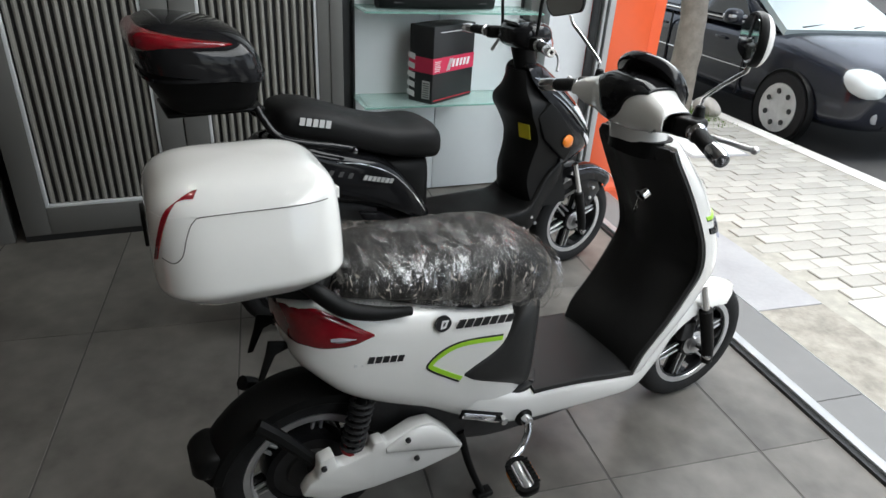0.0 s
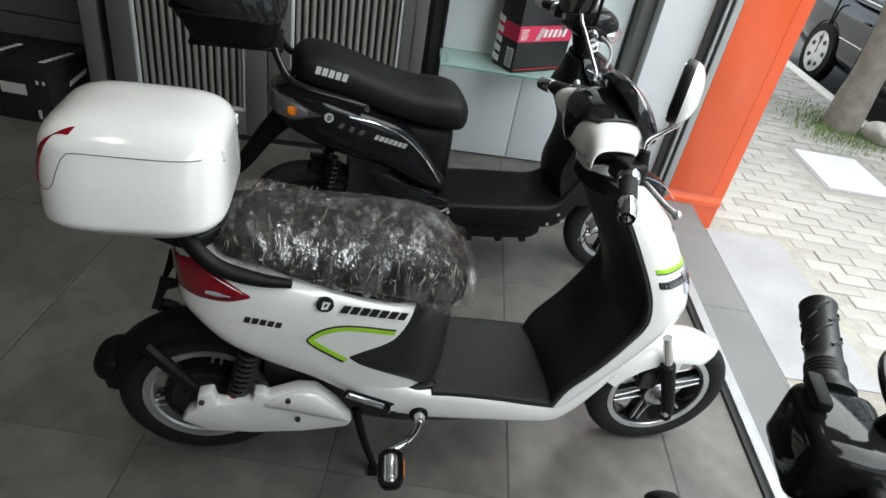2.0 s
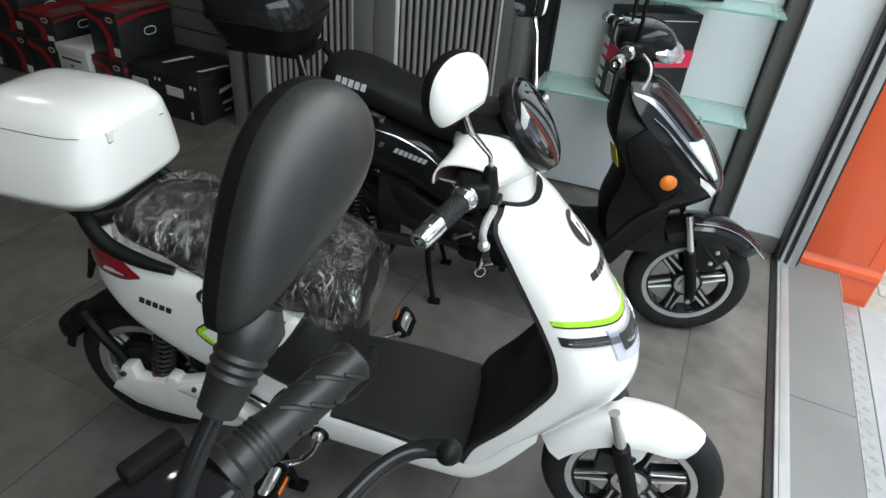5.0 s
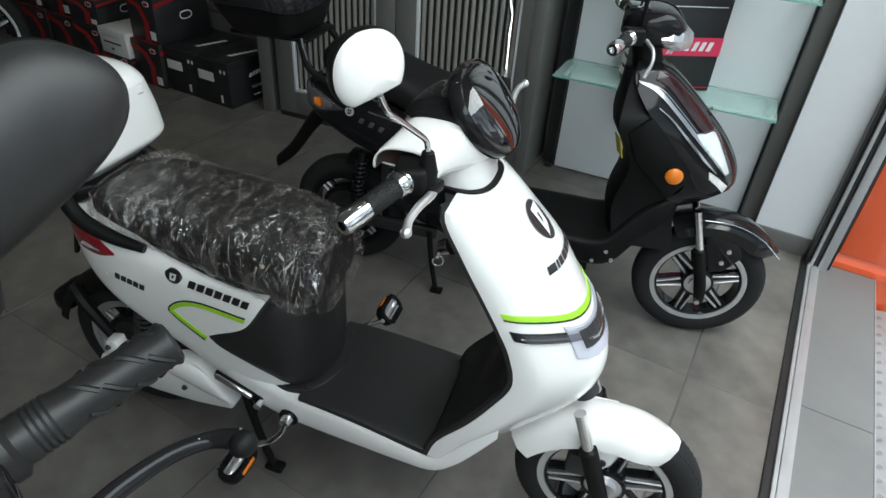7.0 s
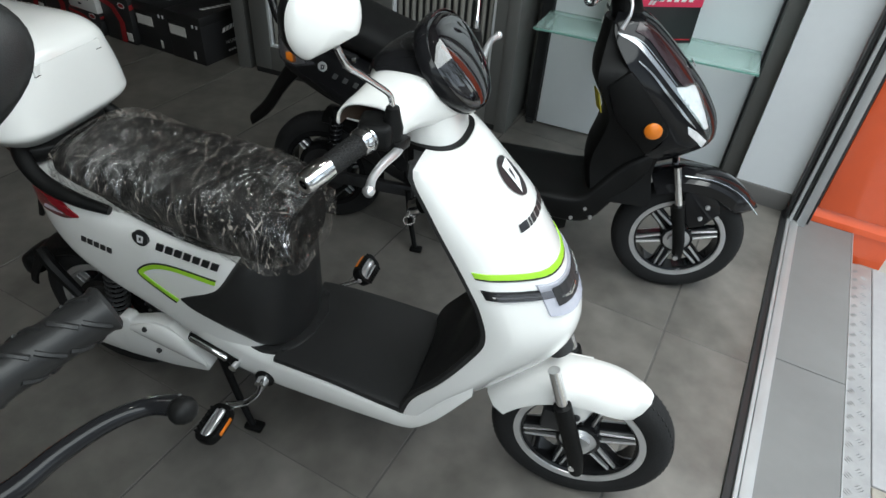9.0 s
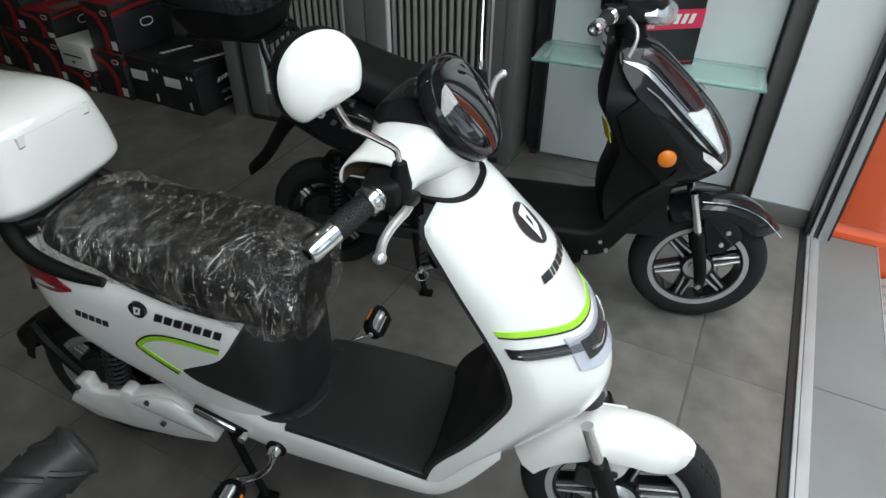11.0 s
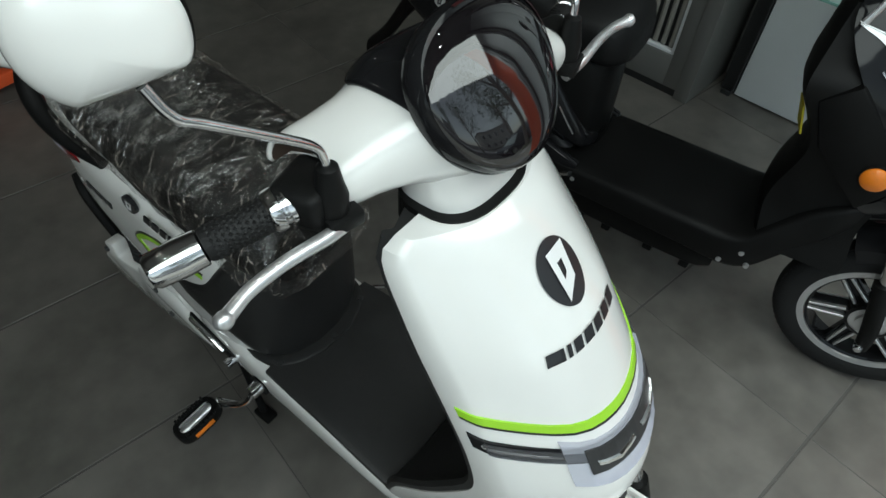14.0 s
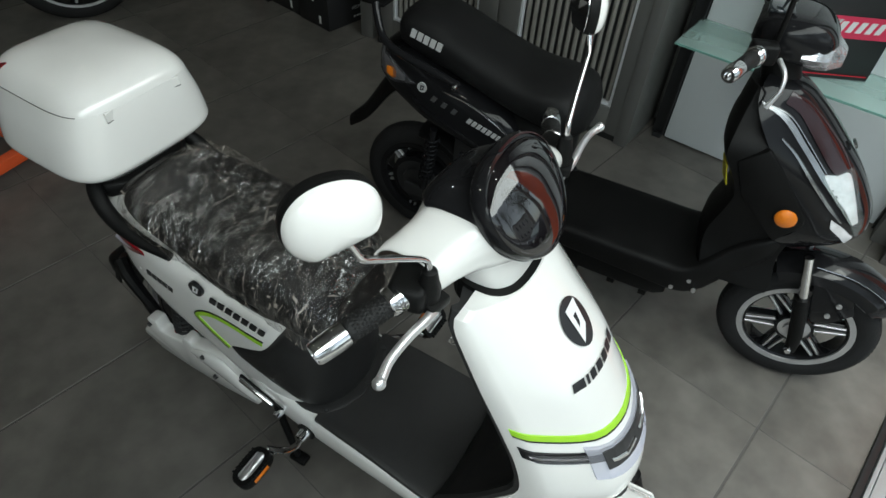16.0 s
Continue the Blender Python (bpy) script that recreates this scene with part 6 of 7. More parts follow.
# ---- the dark scooter beside the camera ----
def dark_scooter(m):
    s = thing("motor_scooter", "dark retro scooter with ribbed grips and round gauge", "scooter", m, group="scooters")
    # origin: floor below the handlebar's centre, facing +x
    part("seat", loft_x([(-0.92, 0.08, 0.70, 0.76), (-0.85, 0.14, 0.68, 0.80), (-0.6, 0.15, 0.66, 0.80), (-0.36, 0.14, 0.64, 0.77), (-0.28, 0.08, 0.65, 0.73)], 24, 30, 3.5), LEATHER, s, "black seat")
    part("rear_body", loft_x([(-1.02, 0.06, 0.50, 0.62), (-0.95, 0.14, 0.42, 0.68), (-0.6, 0.18, 0.34, 0.66), (-0.35, 0.16, 0.30, 0.64), (-0.26, 0.10, 0.30, 0.62)], 24, 30, 3.5), BLACKG, s, "glossy dark rear body")
    part("floorboard", loft_x([(-0.34, 0.16, 0.24, 0.33), (-0.1, 0.17, 0.23, 0.32), (0.10, 0.16, 0.24, 0.36), (0.18, 0.15, 0.28, 0.48)], 16, 26, 6), BLACKP, s, "black floorboard")
    part("front_cowl", rings([[(x + c, y, z) for x, y in sq(32, a, b, 2.8)] for z, c, a, b in ((0.36, 0.26, 0.10, 0.15), (0.50, 0.25, 0.11, 0.17), (0.70, 0.18, 0.085, 0.165), (0.86, 0.11, 0.06, 0.13), (0.95, 0.075, 0.05, 0.09))]), BLACKG, s, "glossy dark front shield")
    wheel(s, -0.80, 0.225, 0.225, 0.045, True, name="rear_wheel")
    wheel(s, 0.42, 0.225, 0.225, 0.045, name="front_wheel")
    part("front_mudguard", arc_guard(0.42, 0.225, 0.255, 20, 150, 0.15, 24, 0.03, 0.4), BLACKG, s, "glossy dark front mudguard")
    for f in (-1, 1):
        part("fork_leg", tube([(0.42, f * 0.085, 0.225), (0.36, f * 0.08, 0.42)], 0.018, 12, 1), STEEL, s)
        part("stand_leg", tube([(-0.45, f * 0.10, 0.30), (-0.42, f * 0.14, 0.01)], 0.012, 10, 1), STEEL, s)
    part("leg_shield", plate([(-0.10, 0.40), (0.10, 0.40), (0.15, 0.62), (0.19, 0.80), (0.26, 0.872), (0.24, 0.895), (0.12, 0.915), (-0.12, 0.915), (-0.24, 0.895), (-0.26, 0.872), (-0.19, 0.80), (-0.15, 0.62)], 0.0, 0.03, "x", 0.008), BLACKP, s, "black leg shield with pointed corners")
    part("stem", tube([(0.10, 0, 0.88), (0.04, 0, 0.96), (0.0, 0, 1.0)], [0.05, 0.045, 0.05], 16), BLACKP, s, "black steering stem")
    hb = pose(0, 0, 0, 0, 0, -30)
    bar = part("handlebar", tube([(0.0, -0.20, 1.07), (0.01, -0.10, 1.055), (0.01, 0, 1.04), (0.01, 0.10, 1.055), (0.0, 0.20, 1.07)], 0.016, 12), BLACKP, s, "black handlebar with round gauge", at=hb)
    gm = pose(-0.02, 0, 1.025, 0, -22, 0)
    part("gauge_bowl", lathe([(0.03, -0.06), (0.075, -0.045), (0.100, -0.01), (0.106, 0.012), (0.100, 0.022), (0.090, 0.016)], 40, "z"), BLACKP, bar, "round black gauge bowl", at=gm)
    part("gauge_ring", lathe([(0.060, 0.010), (0.064, 0.020), (0.088, 0.022), (0.092, 0.014)], 40, "z", ring=True), COPPER, bar, "copper coloured gauge ring", at=gm)
    for k in range(8):
        part("ring_bolt", lathe([(0.001, 0.0255), (0.004, 0.025), (0.0045, 0.021)], 10, "z", (0.076 * math.cos(k * 0.785), 0.076 * math.sin(k * 0.785), 0)), STEEL, bar, at=gm)
    part("gauge_face", lathe([(0.001, 0.012), (0.062, 0.012), (0.062, 0.006)], 40, "z"), CARGLASS, bar, "dark gauge glass", at=gm)
    part("needle", box(-0.002, 0.002, 0, 0.05, 0.0125, 0.014), REDINK, bar, at=gm)
    part("cowl", loft_x([(-0.02, 0.10, 0.93, 1.0), (0.04, 0.115, 0.92, 1.035), (0.09, 0.10, 0.91, 1.02), (0.13, 0.05, 0.93, 0.99)], 14, 28, 3), BLACKG, bar, "glossy black handlebar cowl")
    for f in (1, -1):
        part("control_housing", box(-0.056, 0.024, f * 0.178 - 0.046, f * 0.178 + 0.050, 1.022, 1.100, 0.016, 4), BLACKG, bar, "glossy black switch housing")
        part("switch", box(-0.050, -0.034, f * 0.200 - 0.022, f * 0.200 + 0.022, 1.100, 1.113, 0.004), BLACKP, bar, "black rocker switch")
        part("cable_cover", tube([(0.01, f * 0.12, 1.06), (0.05, f * 0.10, 1.03), (0.07, f * 0.05, 0.97)], 0.012, 8), BLACKP, bar)
        a, b = Vector((-0.010, f * 0.244, 1.082)), Vector((0.0, f * 0.358, 1.104))
        d = b - a
        g = Matrix.Translation(a) @ d.to_track_quat("X", "Z").to_matrix().to_4x4()
        n = d.length
        bm = lathe([(0.012, -0.02), (0.0255, -0.016), (0.0255, -0.008), (0.0195, -0.004), (0.0200, n * 0.04), (0.0190, n * 0.06), (0.0200, n * 0.08), (0.0190, n * 0.10), (0.0200, n * 0.12), (0.0190, n * 0.14), (0.0200, n * 0.16), (0.0190, n * 0.18), (0.0200, n * 0.20), (0.0185, n * 0.24), (0.0178, n * 0.30), (0.0178, n * 0.93), (0.0195, n * 0.96), (0.0195, n - 0.003), (0.016, n), (0.004, n - 0.004)], 28, "x")
        for k in range(4):
            for q in range(4):
                t0 = q * 1.571 + k * 0.8
                part("grip_rib", tube([(n * (0.36 + 0.15 * k) + 0.0034 * j, 0.0174 * math.cos(t0 + 0.22 * j), 0.0174 * math.sin(t0 + 0.22 * j)) for j in range(5)], 0.0024, 6, 2), SATIN, bar, at=g)
        part("grip", bm, SATIN, bar, "black ribbed rubber grip", at=g)
        part("lever", tube([(0.025, f * 0.150, 1.058), (0.055, f * 0.19, 1.060), (0.068, f * 0.24, 1.066), (0.067, f * 0.275, 1.070), (0.071, f * 0.308, 1.074), (0.082, f * 0.332, 1.077), (0.100, f * 0.346, 1.080)], [0.012, 0.010, 0.0085, 0.0075, 0.007, 0.007, 0.0085], 12, flat=0.8), BLACKG, bar, "black brake lever")
        part("lever_ball", lathe([(0.001, -0.0105), (0.0055, -0.009), (0.009, -0.005), (0.0105, 0), (0.009, 0.005), (0.0055, 0.009), (0.001, 0.0105)], 18, "y", (0.105, f * 0.345, 1.080)), BLACKP, bar, "black lever ball end")
        part("mirror_base", lathe([(0.014, 1.070), (0.0195, 1.076), (0.020, 1.098), (0.014, 1.118), (0.008, 1.126)], 20, "z", (0.026, f * 0.180, 0)), BLACKP, bar, "black rubber mirror boot")
        part("mirror_stalk", tube([(0.026, f * 0.180, 1.11), (0.021, f * 0.181, 1.132), (0.020, f * 0.196, 1.158), (0.020, f * 0.218, 1.187)], 0.0062, 12), BLACKG, bar, "black mirror stalk")
        bell = Matrix.Translation((0.020, f * 0.213, 1.180)) @ Vector((0, f * 0.60, 0.80)).to_track_quat("Z", "Y").to_matrix().to_4x4()
        part("mirror_neck", lathe([(0.008, 0.0), (0.0120, 0.002), (0.0140, 0.022), (0.0155, 0.025), (0.0142, 0.028), (0.0160, 0.031), (0.0146, 0.034), (0.0165, 0.037), (0.0152, 0.040), (0.0172, 0.046), (0.0185, 0.058), (0.012, 0.070)], 22, "z"), SATIN, bar, "ribbed black mirror neck", at=bell)
        oval = [(f * (x * (1 + 0.60 * y / 0.079) + 0.27 * y), y) for x, y in sq(48, 0.0390, 0.0790, 2.2)][::f]
        mm = Matrix(((f * 0.010, -0.110, 0.994, 0.0060), (0.839, f * 0.542, f * 0.051, f * 0.2878), (f * -0.545, 0.833, 0.098, 1.2835), (0, 0, 0, 1)))
        rows = []
        for i in range(11):
            t = i / 10 * math.pi / 2
            k = max(0.03, math.cos(t))
            rows.append([(x * k, y * k, 0.032 * math.sin(t)) for x, y in oval])
        part("mirror", rings(rows), SATIN, bar, "satin black mirror housing", at=mm)
        part("mirror_rim", rings([[(x * k, y * k, z) for x, y in oval] for k, z in ((0.95, -0.012), (1.0, -0.008), (1.0, 0.002))]), BLACKP, bar, at=mm)
        part("mirror_glass", rings([[(x * 0.93, y * 0.93, z) for x, y in oval] for z in (-0.0136, -0.0122)]), MIRROR, bar, "mirror glass", at=mm)
    return s


dark_scooter(pose(0.665, -1.035, 0, 0, 0, 8))


# ---- cartons and shelf goods ----
def carton(u, v, z, w, d, h, style, turn=0.0):
    """A printed carton; u, v: its front corner on the door side, front faces along -v and +u."""
    names = {"black": ("black printed helmet carton with white stickers", CARD), "red": ("black and red printed helmet carton", CARD), "redtop": ("helmet carton with plain red lid", CARD), "white": ("white printed carton with dark label", CARDW)}
    label, base = names[style]
    m = SHOP @ pose(u + 0.015, v + 0.065, z, 0, 0, turn)
    c = thing("carton", label, "carton", m, group="stacked cartons")
    part("case", box(-w, 0, 0, d, 0, h - 0.05, 0.004), base, c)
    part("lid", box(-w - 0.003, 0.003, -0.003, d + 0.003, h - 0.05, h, 0.004), base, c)
    if style == "black":
        part("sticker", box(-w * 0.92, -w * 0.45, -0.0055, -0.003, h * 0.52, h * 0.72), CARDW, c, "white address sticker")
        part("sticker", box(-w * 0.30, -w * 0.24, -0.0055, -0.003, h * 0.10, h * 0.26), CARDW, c)
        for f in (0, 1):
            part("emblem", box(-w * 0.07 - 0.012 - f * 0.03, -w * 0.07 - f * 0.03, -0.0045, -0.003, h * 0.76, h * 0.83), WHITEINK, c)
        word(c, (0.0045, d * 0.38, h * 0.56), (0, 1, 0.12), (0, 0.1, 1), (1, 0, 0), 6, d * 0.42, 0.022, WHITEINK, 0.3, "brand_mark", 0.35)
        t = bpy.data.curves.new("writing", "FONT")
        t.body, t.size, t.extrude = "HELMET", 0.026, 0.0004
        t.materials.append(WHITEINK)
        o = new("writing", t)
        o.parent = c
        o.matrix_basis = Matrix.Translation((0.0045, d * 0.42, h * 0.30)) @ pose(0, 0, 0, 90, 0, 90)
        word(c, (0.0045, d * 0.45, h * 0.13), (0, 1, 0), (0, 0, 1), (1, 0, 0), 3, d * 0.16, 0.009, WHITEINK, 0.1, "small_print", 0.4)
        word(c, (-w * 0.30, d * 0.28, h + 0.001), (0.25, 0.95, 0), (-1, 0.2, 0), (0, 0, 1), 6, d * 0.50, 0.026, WHITEINK, -0.3, "brand_mark", 0.35)
    elif style in ("red", "redtop"):
        part("band", plate([(-w, h * 0.80), (-w * 0.62, h * 0.72), (-w * 0.42, h * 0.45), (-w * 0.46, 0.004), (-w * 0.30, 0.004), (-w * 0.24, h * 0.46), (-w * 0.5, h * 0.80), (-w, h * 0.93)], -0.0045, -0.0028, "y"), CARDR, c, "red printed band", smooth=0)
        part("band", plate([(0.002, h * 0.76), (d * 0.4, h * 0.86), (d, h * 0.90), (d, h * 0.96), (d * 0.4, h * 0.93), (0.002, h * 0.86)], 0.0028, 0.0046, "x"), CARDR, c, "red printed band", smooth=0)
        for ax in (0, 1):
            bm = rings([[(x, y, zz) for x, y in sq(24, 0.042, 0.024, 2.6)] for zz in (0, 0.0014)])
            mm = Matrix.Translation((0.0045, d * 0.55, h * 0.52)) @ pose(0, 0, 0, 90, 0, 90) if ax else Matrix.Translation((-w * 0.22, -0.0045, h * 0.83)) @ pose(0, 0, 0, 90, 0, 0) @ Matrix.Scale(0.6, 4)
            e = part("emblem", bm, WHITEINK, c, "white outlined oval brand emblem", at=mm)
            part("emblem_core", rings([[(x, y, zz) for x, y in sq(24, 0.036, 0.018, 2.6)] for zz in (0.001, 0.002)]), CARDR if not ax else CARD, e)
        part("sticker", box(-w * 0.24, -w * 0.06, -0.0055, -0.003, h * 0.08, h * 0.26), CARDW, c, "white sticker")
        if style == "redtop":
            part("sheet", box(-w * 0.5, -w * 0.12, d * 0.2, d * 0.8, h, h + 0.0015), SKIRT, c)
        part("lid_print", box(-w, 0, 0, d * (1.0 if style == "redtop" else 0.4), h - 0.001, h + 0.0008), CARDR, c, "red printed lid")
    else:
        part("print", box(-w * 0.85, -w * 0.2, -0.0045, -0.0028, h * 0.45, h * 0.52), INK, c)
        part("print", box(-w * 0.6, -w * 0.5, -0.0045, -0.0028, h * 0.2, h * 0.28), INK, c)
    return c


carton(-1.37, 1.545, 0, 0.25, 0.385, 0.26, "black")
carton(-1.625, 1.55, 0, 0.25, 0.385, 0.26, "black", 0.6)
carton(-1.882, 1.52, 0, 0.235, 0.38, 0.26, "red", -0.5)
carton(-1.875, 1.53, 0.261, 0.235, 0.37, 0.26, "redtop", -2)
carton(-2.135, 1.505, 0, 0.25, 0.36, 0.13, "red", 1)
carton(-2.130, 1.495, 0.131, 0.25, 0.34, 0.15, "white", -2)
carton(-2.40, 1.53, 0, 0.26, 0.36, 0.26, "red")
carton(-2.395, 1.53, 0.261, 0.26, 0.36, 0.15, "redtop", 2)
carton(-2.68, 1.54, 0, 0.26, 0.36, 0.26, "red", -1)
carton(-2.68, 1.55, 0.261, 0.26, 0.36, 0.26, "red", 1)
carton(-2.69, 1.55, 0.522, 0.26, 0.36, 0.26, "redtop", 2)
carton(-2.96, 1.54, 0, 0.26, 0.36, 0.26, "red")
carton(-2.96, 1.55, 0.261, 0.26, 0.36, 0.26, "redtop", 1)
carton(-3.24, 1.54, 0, 0.26, 0.36, 0.26, "red")
carton(-3.24, 1.55, 0.261, 0.26, 0.36, 0.26, "red", -1)


def boot_box(m):
    """A tall printed boot carton: spine along -x, broad face along -y."""
    c = thing("carton", "black boot carton with pink band and white print", "carton", m)
    w, d, h = 0.335, 0.150, 0.365
    part("case", box(0, w, 0, d, 0, h, 0.003), CARD, c)
    part("band", box(-0.0012, w + 0.0012, -0.0012, d + 0.0012, h * 0.40, h * 0.60), PINKINK, c, "pink printed band", smooth=0)
    word(c, (w * 0.44, -0.0016, h * 0.455), (1, 0, 0), (0, 0, 1), (0, -1, 0), 5, w * 0.46, 0.036, WHITEINK, 0.3, "brand_mark", 0.4)
    word(c, (w * 0.31, -0.0016, h * 0.42), (1, 0, 0), (0, 0, 1), (0, -1, 0), 2, w * 0.09, 0.055, SILVERINK, 0.5, "brand_swoosh", 0.3)
    for k in range(6):
        part("small_print", box(0.012, 0.05 + 0.004 * (k % 3), -0.002, -0.0008, h * (0.43 + 0.024 * k), h * (0.44 + 0.024 * k)), WHITEINK, c, smooth=0)
    part("edge_line", box(0.01, w - 0.01, -0.0022, -0.0008, 0.014, 0.018), REDINK, c, smooth=0)
    part("edge_line", box(0.05, w - 0.02, -0.0022, -0.0008, h - 0.030, h - 0.027), WHITEINK, c, smooth=0)
    word(c, (-0.0016, d * 0.75, 0.02), (0, 0, 1), (0, 1, 0), (-1, 0, 0), 5, h * 0.62, 0.045, WHITEINK, 0.2, "brand_mark", 0.4)
    part("code_label", box(-0.0022, -0.0008, d * 0.10, d * 0.42, h * 0.06, h * 0.30), WHITEINK, c, "white barcode label")
    for k in range(7):
        part("code_bar", box(-0.0030, -0.0020, d * 0.14, d * 0.38, h * (0.08 + 0.03 * k), h * (0.092 + 0.03 * k)), INK, c, smooth=0)
    return c


boot_box(pose(1.133, 1.637, 0.5622, 0, 0, 25))


def shoulder_bag(m):
    c = thing("bag", "soft black bag lying on the upper glass shelf", "bag", m)
    part("body", loft_x([(-0.30, 0.05, 0.0, 0.09), (-0.26, 0.085, 0.0, 0.14), (-0.05, 0.095, 0.0, 0.16), (0.20, 0.09, 0.0, 0.15), (0.28, 0.05, 0.0, 0.10)], 20, 28, 3.5), LEATHER, c)
    part("flap", loft_x([(-0.20, 0.100, 0.05, 0.158), (0.0, 0.105, 0.05, 0.17), (0.16, 0.100, 0.05, 0.162)], 10, 24, 4), BLACKP, c)
    part("zip", box(-0.24, 0.22, -0.088, -0.080, 0.03, 0.036), STEEL, c)
    return c


shoulder_bag(NICHE @ pose(0.38, -0.13, 0.9952))


# ---- orange stand with an off-road machine ----
def bike_stand(m):
    s = thing("bike_stand", "orange painted steel motorcycle stand on small castors", "bike stand", m)
    part("beam", box(-0.62, 0, 0.30, 0.345, 0.055, 0.10, 0.004), ORANGE, s)
    part("beam", box(-0.62, 0, -0.02, 0.025, 0.055, 0.10, 0.004), ORANGE, s)
    part("cross_beam", box(-0.035, 0.01, -0.02, 0.345, 0.0555, 0.0995, 0.004), ORANGE, s)
    part("cross_beam", box(-0.62, -0.575, -0.02, 0.345, 0.0555, 0.0995, 0.004), ORANGE, s)
    part("upright", box(-0.34, -0.28, 0.13, 0.19, 0.09, 0.34, 0.004), ORANGE, s)
    part("brace", tube([(-0.04, 0.16, 0.09), (-0.29, 0.16, 0.30)], 0.016, 8, 1), ORANGE, s)
    part("table", box(-0.46, -0.10, 0.06, 0.27, 0.34, 0.375, 0.006), ORANGE, s)
    for x in (-0.02, -0.59):
        for y in (-0.03, 0.355):
            part("castor", lathe([(0.004, -0.012), (0.026, -0.011), (0.028, 0), (0.026, 0.011), (0.004, 0.012)], 20, "y", (x, y, 0.028)), RUBBER, s, "black castor")
    return s


bike_stand(pose(-1.19, 0.02, 0, 0, 0, 4))


def dirt_bike(m):
    s = thing("motorcycle", "dark off-road motorcycle with white and pink side panel", "motorcycle", m)
    wheel(s, -0.72, 0.33, 0.33, 0.05, name="rear_wheel")
    wheel(s, 0.70, 0.35, 0.35, 0.042, name="front_wheel")
    part("engine", loft_x([(-0.20, 0.06, 0.40, 0.58), (-0.12, 0.12, 0.38, 0.68), (0.08, 0.12, 0.38, 0.70), (0.18, 0.06, 0.42, 0.60)], 12, 22, 4), STEEL, s, "dark engine block")
    part("engine_fins", box(-0.06, 0.10, -0.10, 0.10, 0.66, 0.80, 0.006), ALLOY, s)
    part("frame", tube([(-0.45, 0, 0.72), (-0.1, 0, 0.86), (0.30, 0, 0.92), (0.42, 0, 0.95)], 0.024, 10), BLACKG, s)
    part("frame", tube([(0.38, 0, 0.92), (0.24, 0, 0.55), (0.1, 0, 0.40), (-0.2, 0, 0.40), (-0.30, 0, 0.62)], 0.022, 10), BLACKG, s)
    part("swing_arm", tube([(-0.18, 0.07, 0.45), (-0.72, 0.07, 0.33)], 0.024, 10, 1), ALLOY, s)
    part("swing_arm", tube([(-0.18, -0.07, 0.45), (-0.72, -0.07, 0.33)], 0.024, 10, 1), ALLOY, s)
    part("seat", loft_x([(-0.70, 0.06, 0.88, 0.93), (-0.4, 0.09, 0.86, 0.95), (0.0, 0.09, 0.85, 0.94), (0.14, 0.07, 0.87, 0.96)], 14, 22, 3.5), LEATHER, s, "black seat")
    part("tank", loft_x([(0.05, 0.08, 0.80, 0.95), (0.2, 0.13, 0.76, 1.0), (0.36, 0.10, 0.84, 1.0), (0.42, 0.04, 0.88, 0.97)], 12, 24, 3), BLACKG, s)
    for f in (-1, 1):
        part("side_panel", plate([(-0.05, 0.70), (0.28, 0.66), (0.36, 0.86), (0.10, 0.90)], f * 0.135, f * 0.147, "y", 0.004), WHITEINK, s, "white side panel")
        part("panel_print", plate([(0.10, 0.72), (0.26, 0.70), (0.30, 0.80), (0.15, 0.82)], f * 0.1465, f * 0.149, "y"), PINKINK, s, "pink print", smooth=0)
        part("fork_leg", tube([(0.70, f * 0.08, 0.35), (0.44, f * 0.08, 0.98)], 0.024, 12, 1), ALLOY, s)
        part("bar", tube([(0.42, 0, 1.04), (0.40, f * 0.15, 1.08), (0.30, f * 0.38, 1.10)], 0.013, 10), BLACKP, s)
    part("rear_mudguard", arc_guard(-0.72, 0.33, 0.42, 60, 140, 0.15, 14, 0.01), BLACKG, s)
    part("front_mudguard", arc_guard(0.70, 0.35, 0.43, 20, 120, 0.12, 14, 0.01), BLACKG, s)
    part("side_stand", tube([(-0.1, -0.12, 0.42), (-0.05, -0.26, 0.005)], 0.012, 8, 1), STEEL, s)
    return s


dirt_bike(pose(-2.35, 0.62, 0, 0, 0, 70))


# ---- the street ----
ground = solo("ground", box(4.25, 420, -300, 300, -0.6, -0.265), ASPHALT, "grey asphalt road surface reaching far out", "road", kind="structure", smooth=0, m=SHOP)
pav = solo("pavement", box(1.95, 4.10, -14, 26, -0.5, PZ - 0.0065), SAND, "pale block paved pavement outside the shop", "pavement", kind="structure", smooth=0, m=SHOP)
solo("ground", box(-420, 4.25, -300, 300, -0.7, -0.5), SAND, "plain ground below the houses", "ground", kind="structure", smooth=0, m=SHOP)
ROUGHC = mat("rough_old_concrete", (0.25, 0.235, 0.205), 0.9, vary=0.4, scale=9, fine=45, bump=0.6, bscale=70)
slab = thing("pavement_slab", "smooth grey stone slabs beside the sill", "paving slab", SHOP, kind="structure")
for v0, v1, u1, mt in ((0.80, 1.94, 2.42, SLAB), (0.0, 0.795, 2.42, ROUGHC), (-1.2, -0.005, 2.42, ROUGHC), (-2.6, -1.205, 2.42, SLAB)):
    part("slab", box(2.002, u1, v0, v1, PZ - 0.03, PZ + 0.002, 0.004), mt, slab, smooth=0)
part("slab", box(2.56, 3.10, 0.10, 0.79, PZ - 0.03, PZ + 0.004, 0.004), mat("pale_cover_concrete", (0.62, 0.62, 0.61), 0.7, vary=0.08, scale=6, bump=0.1, bscale=90), slab, "pale square slab", smooth=0)
kerb = thing("kerb", "white painted kerb stones along the road", "kerb", SHOP, kind="structure")
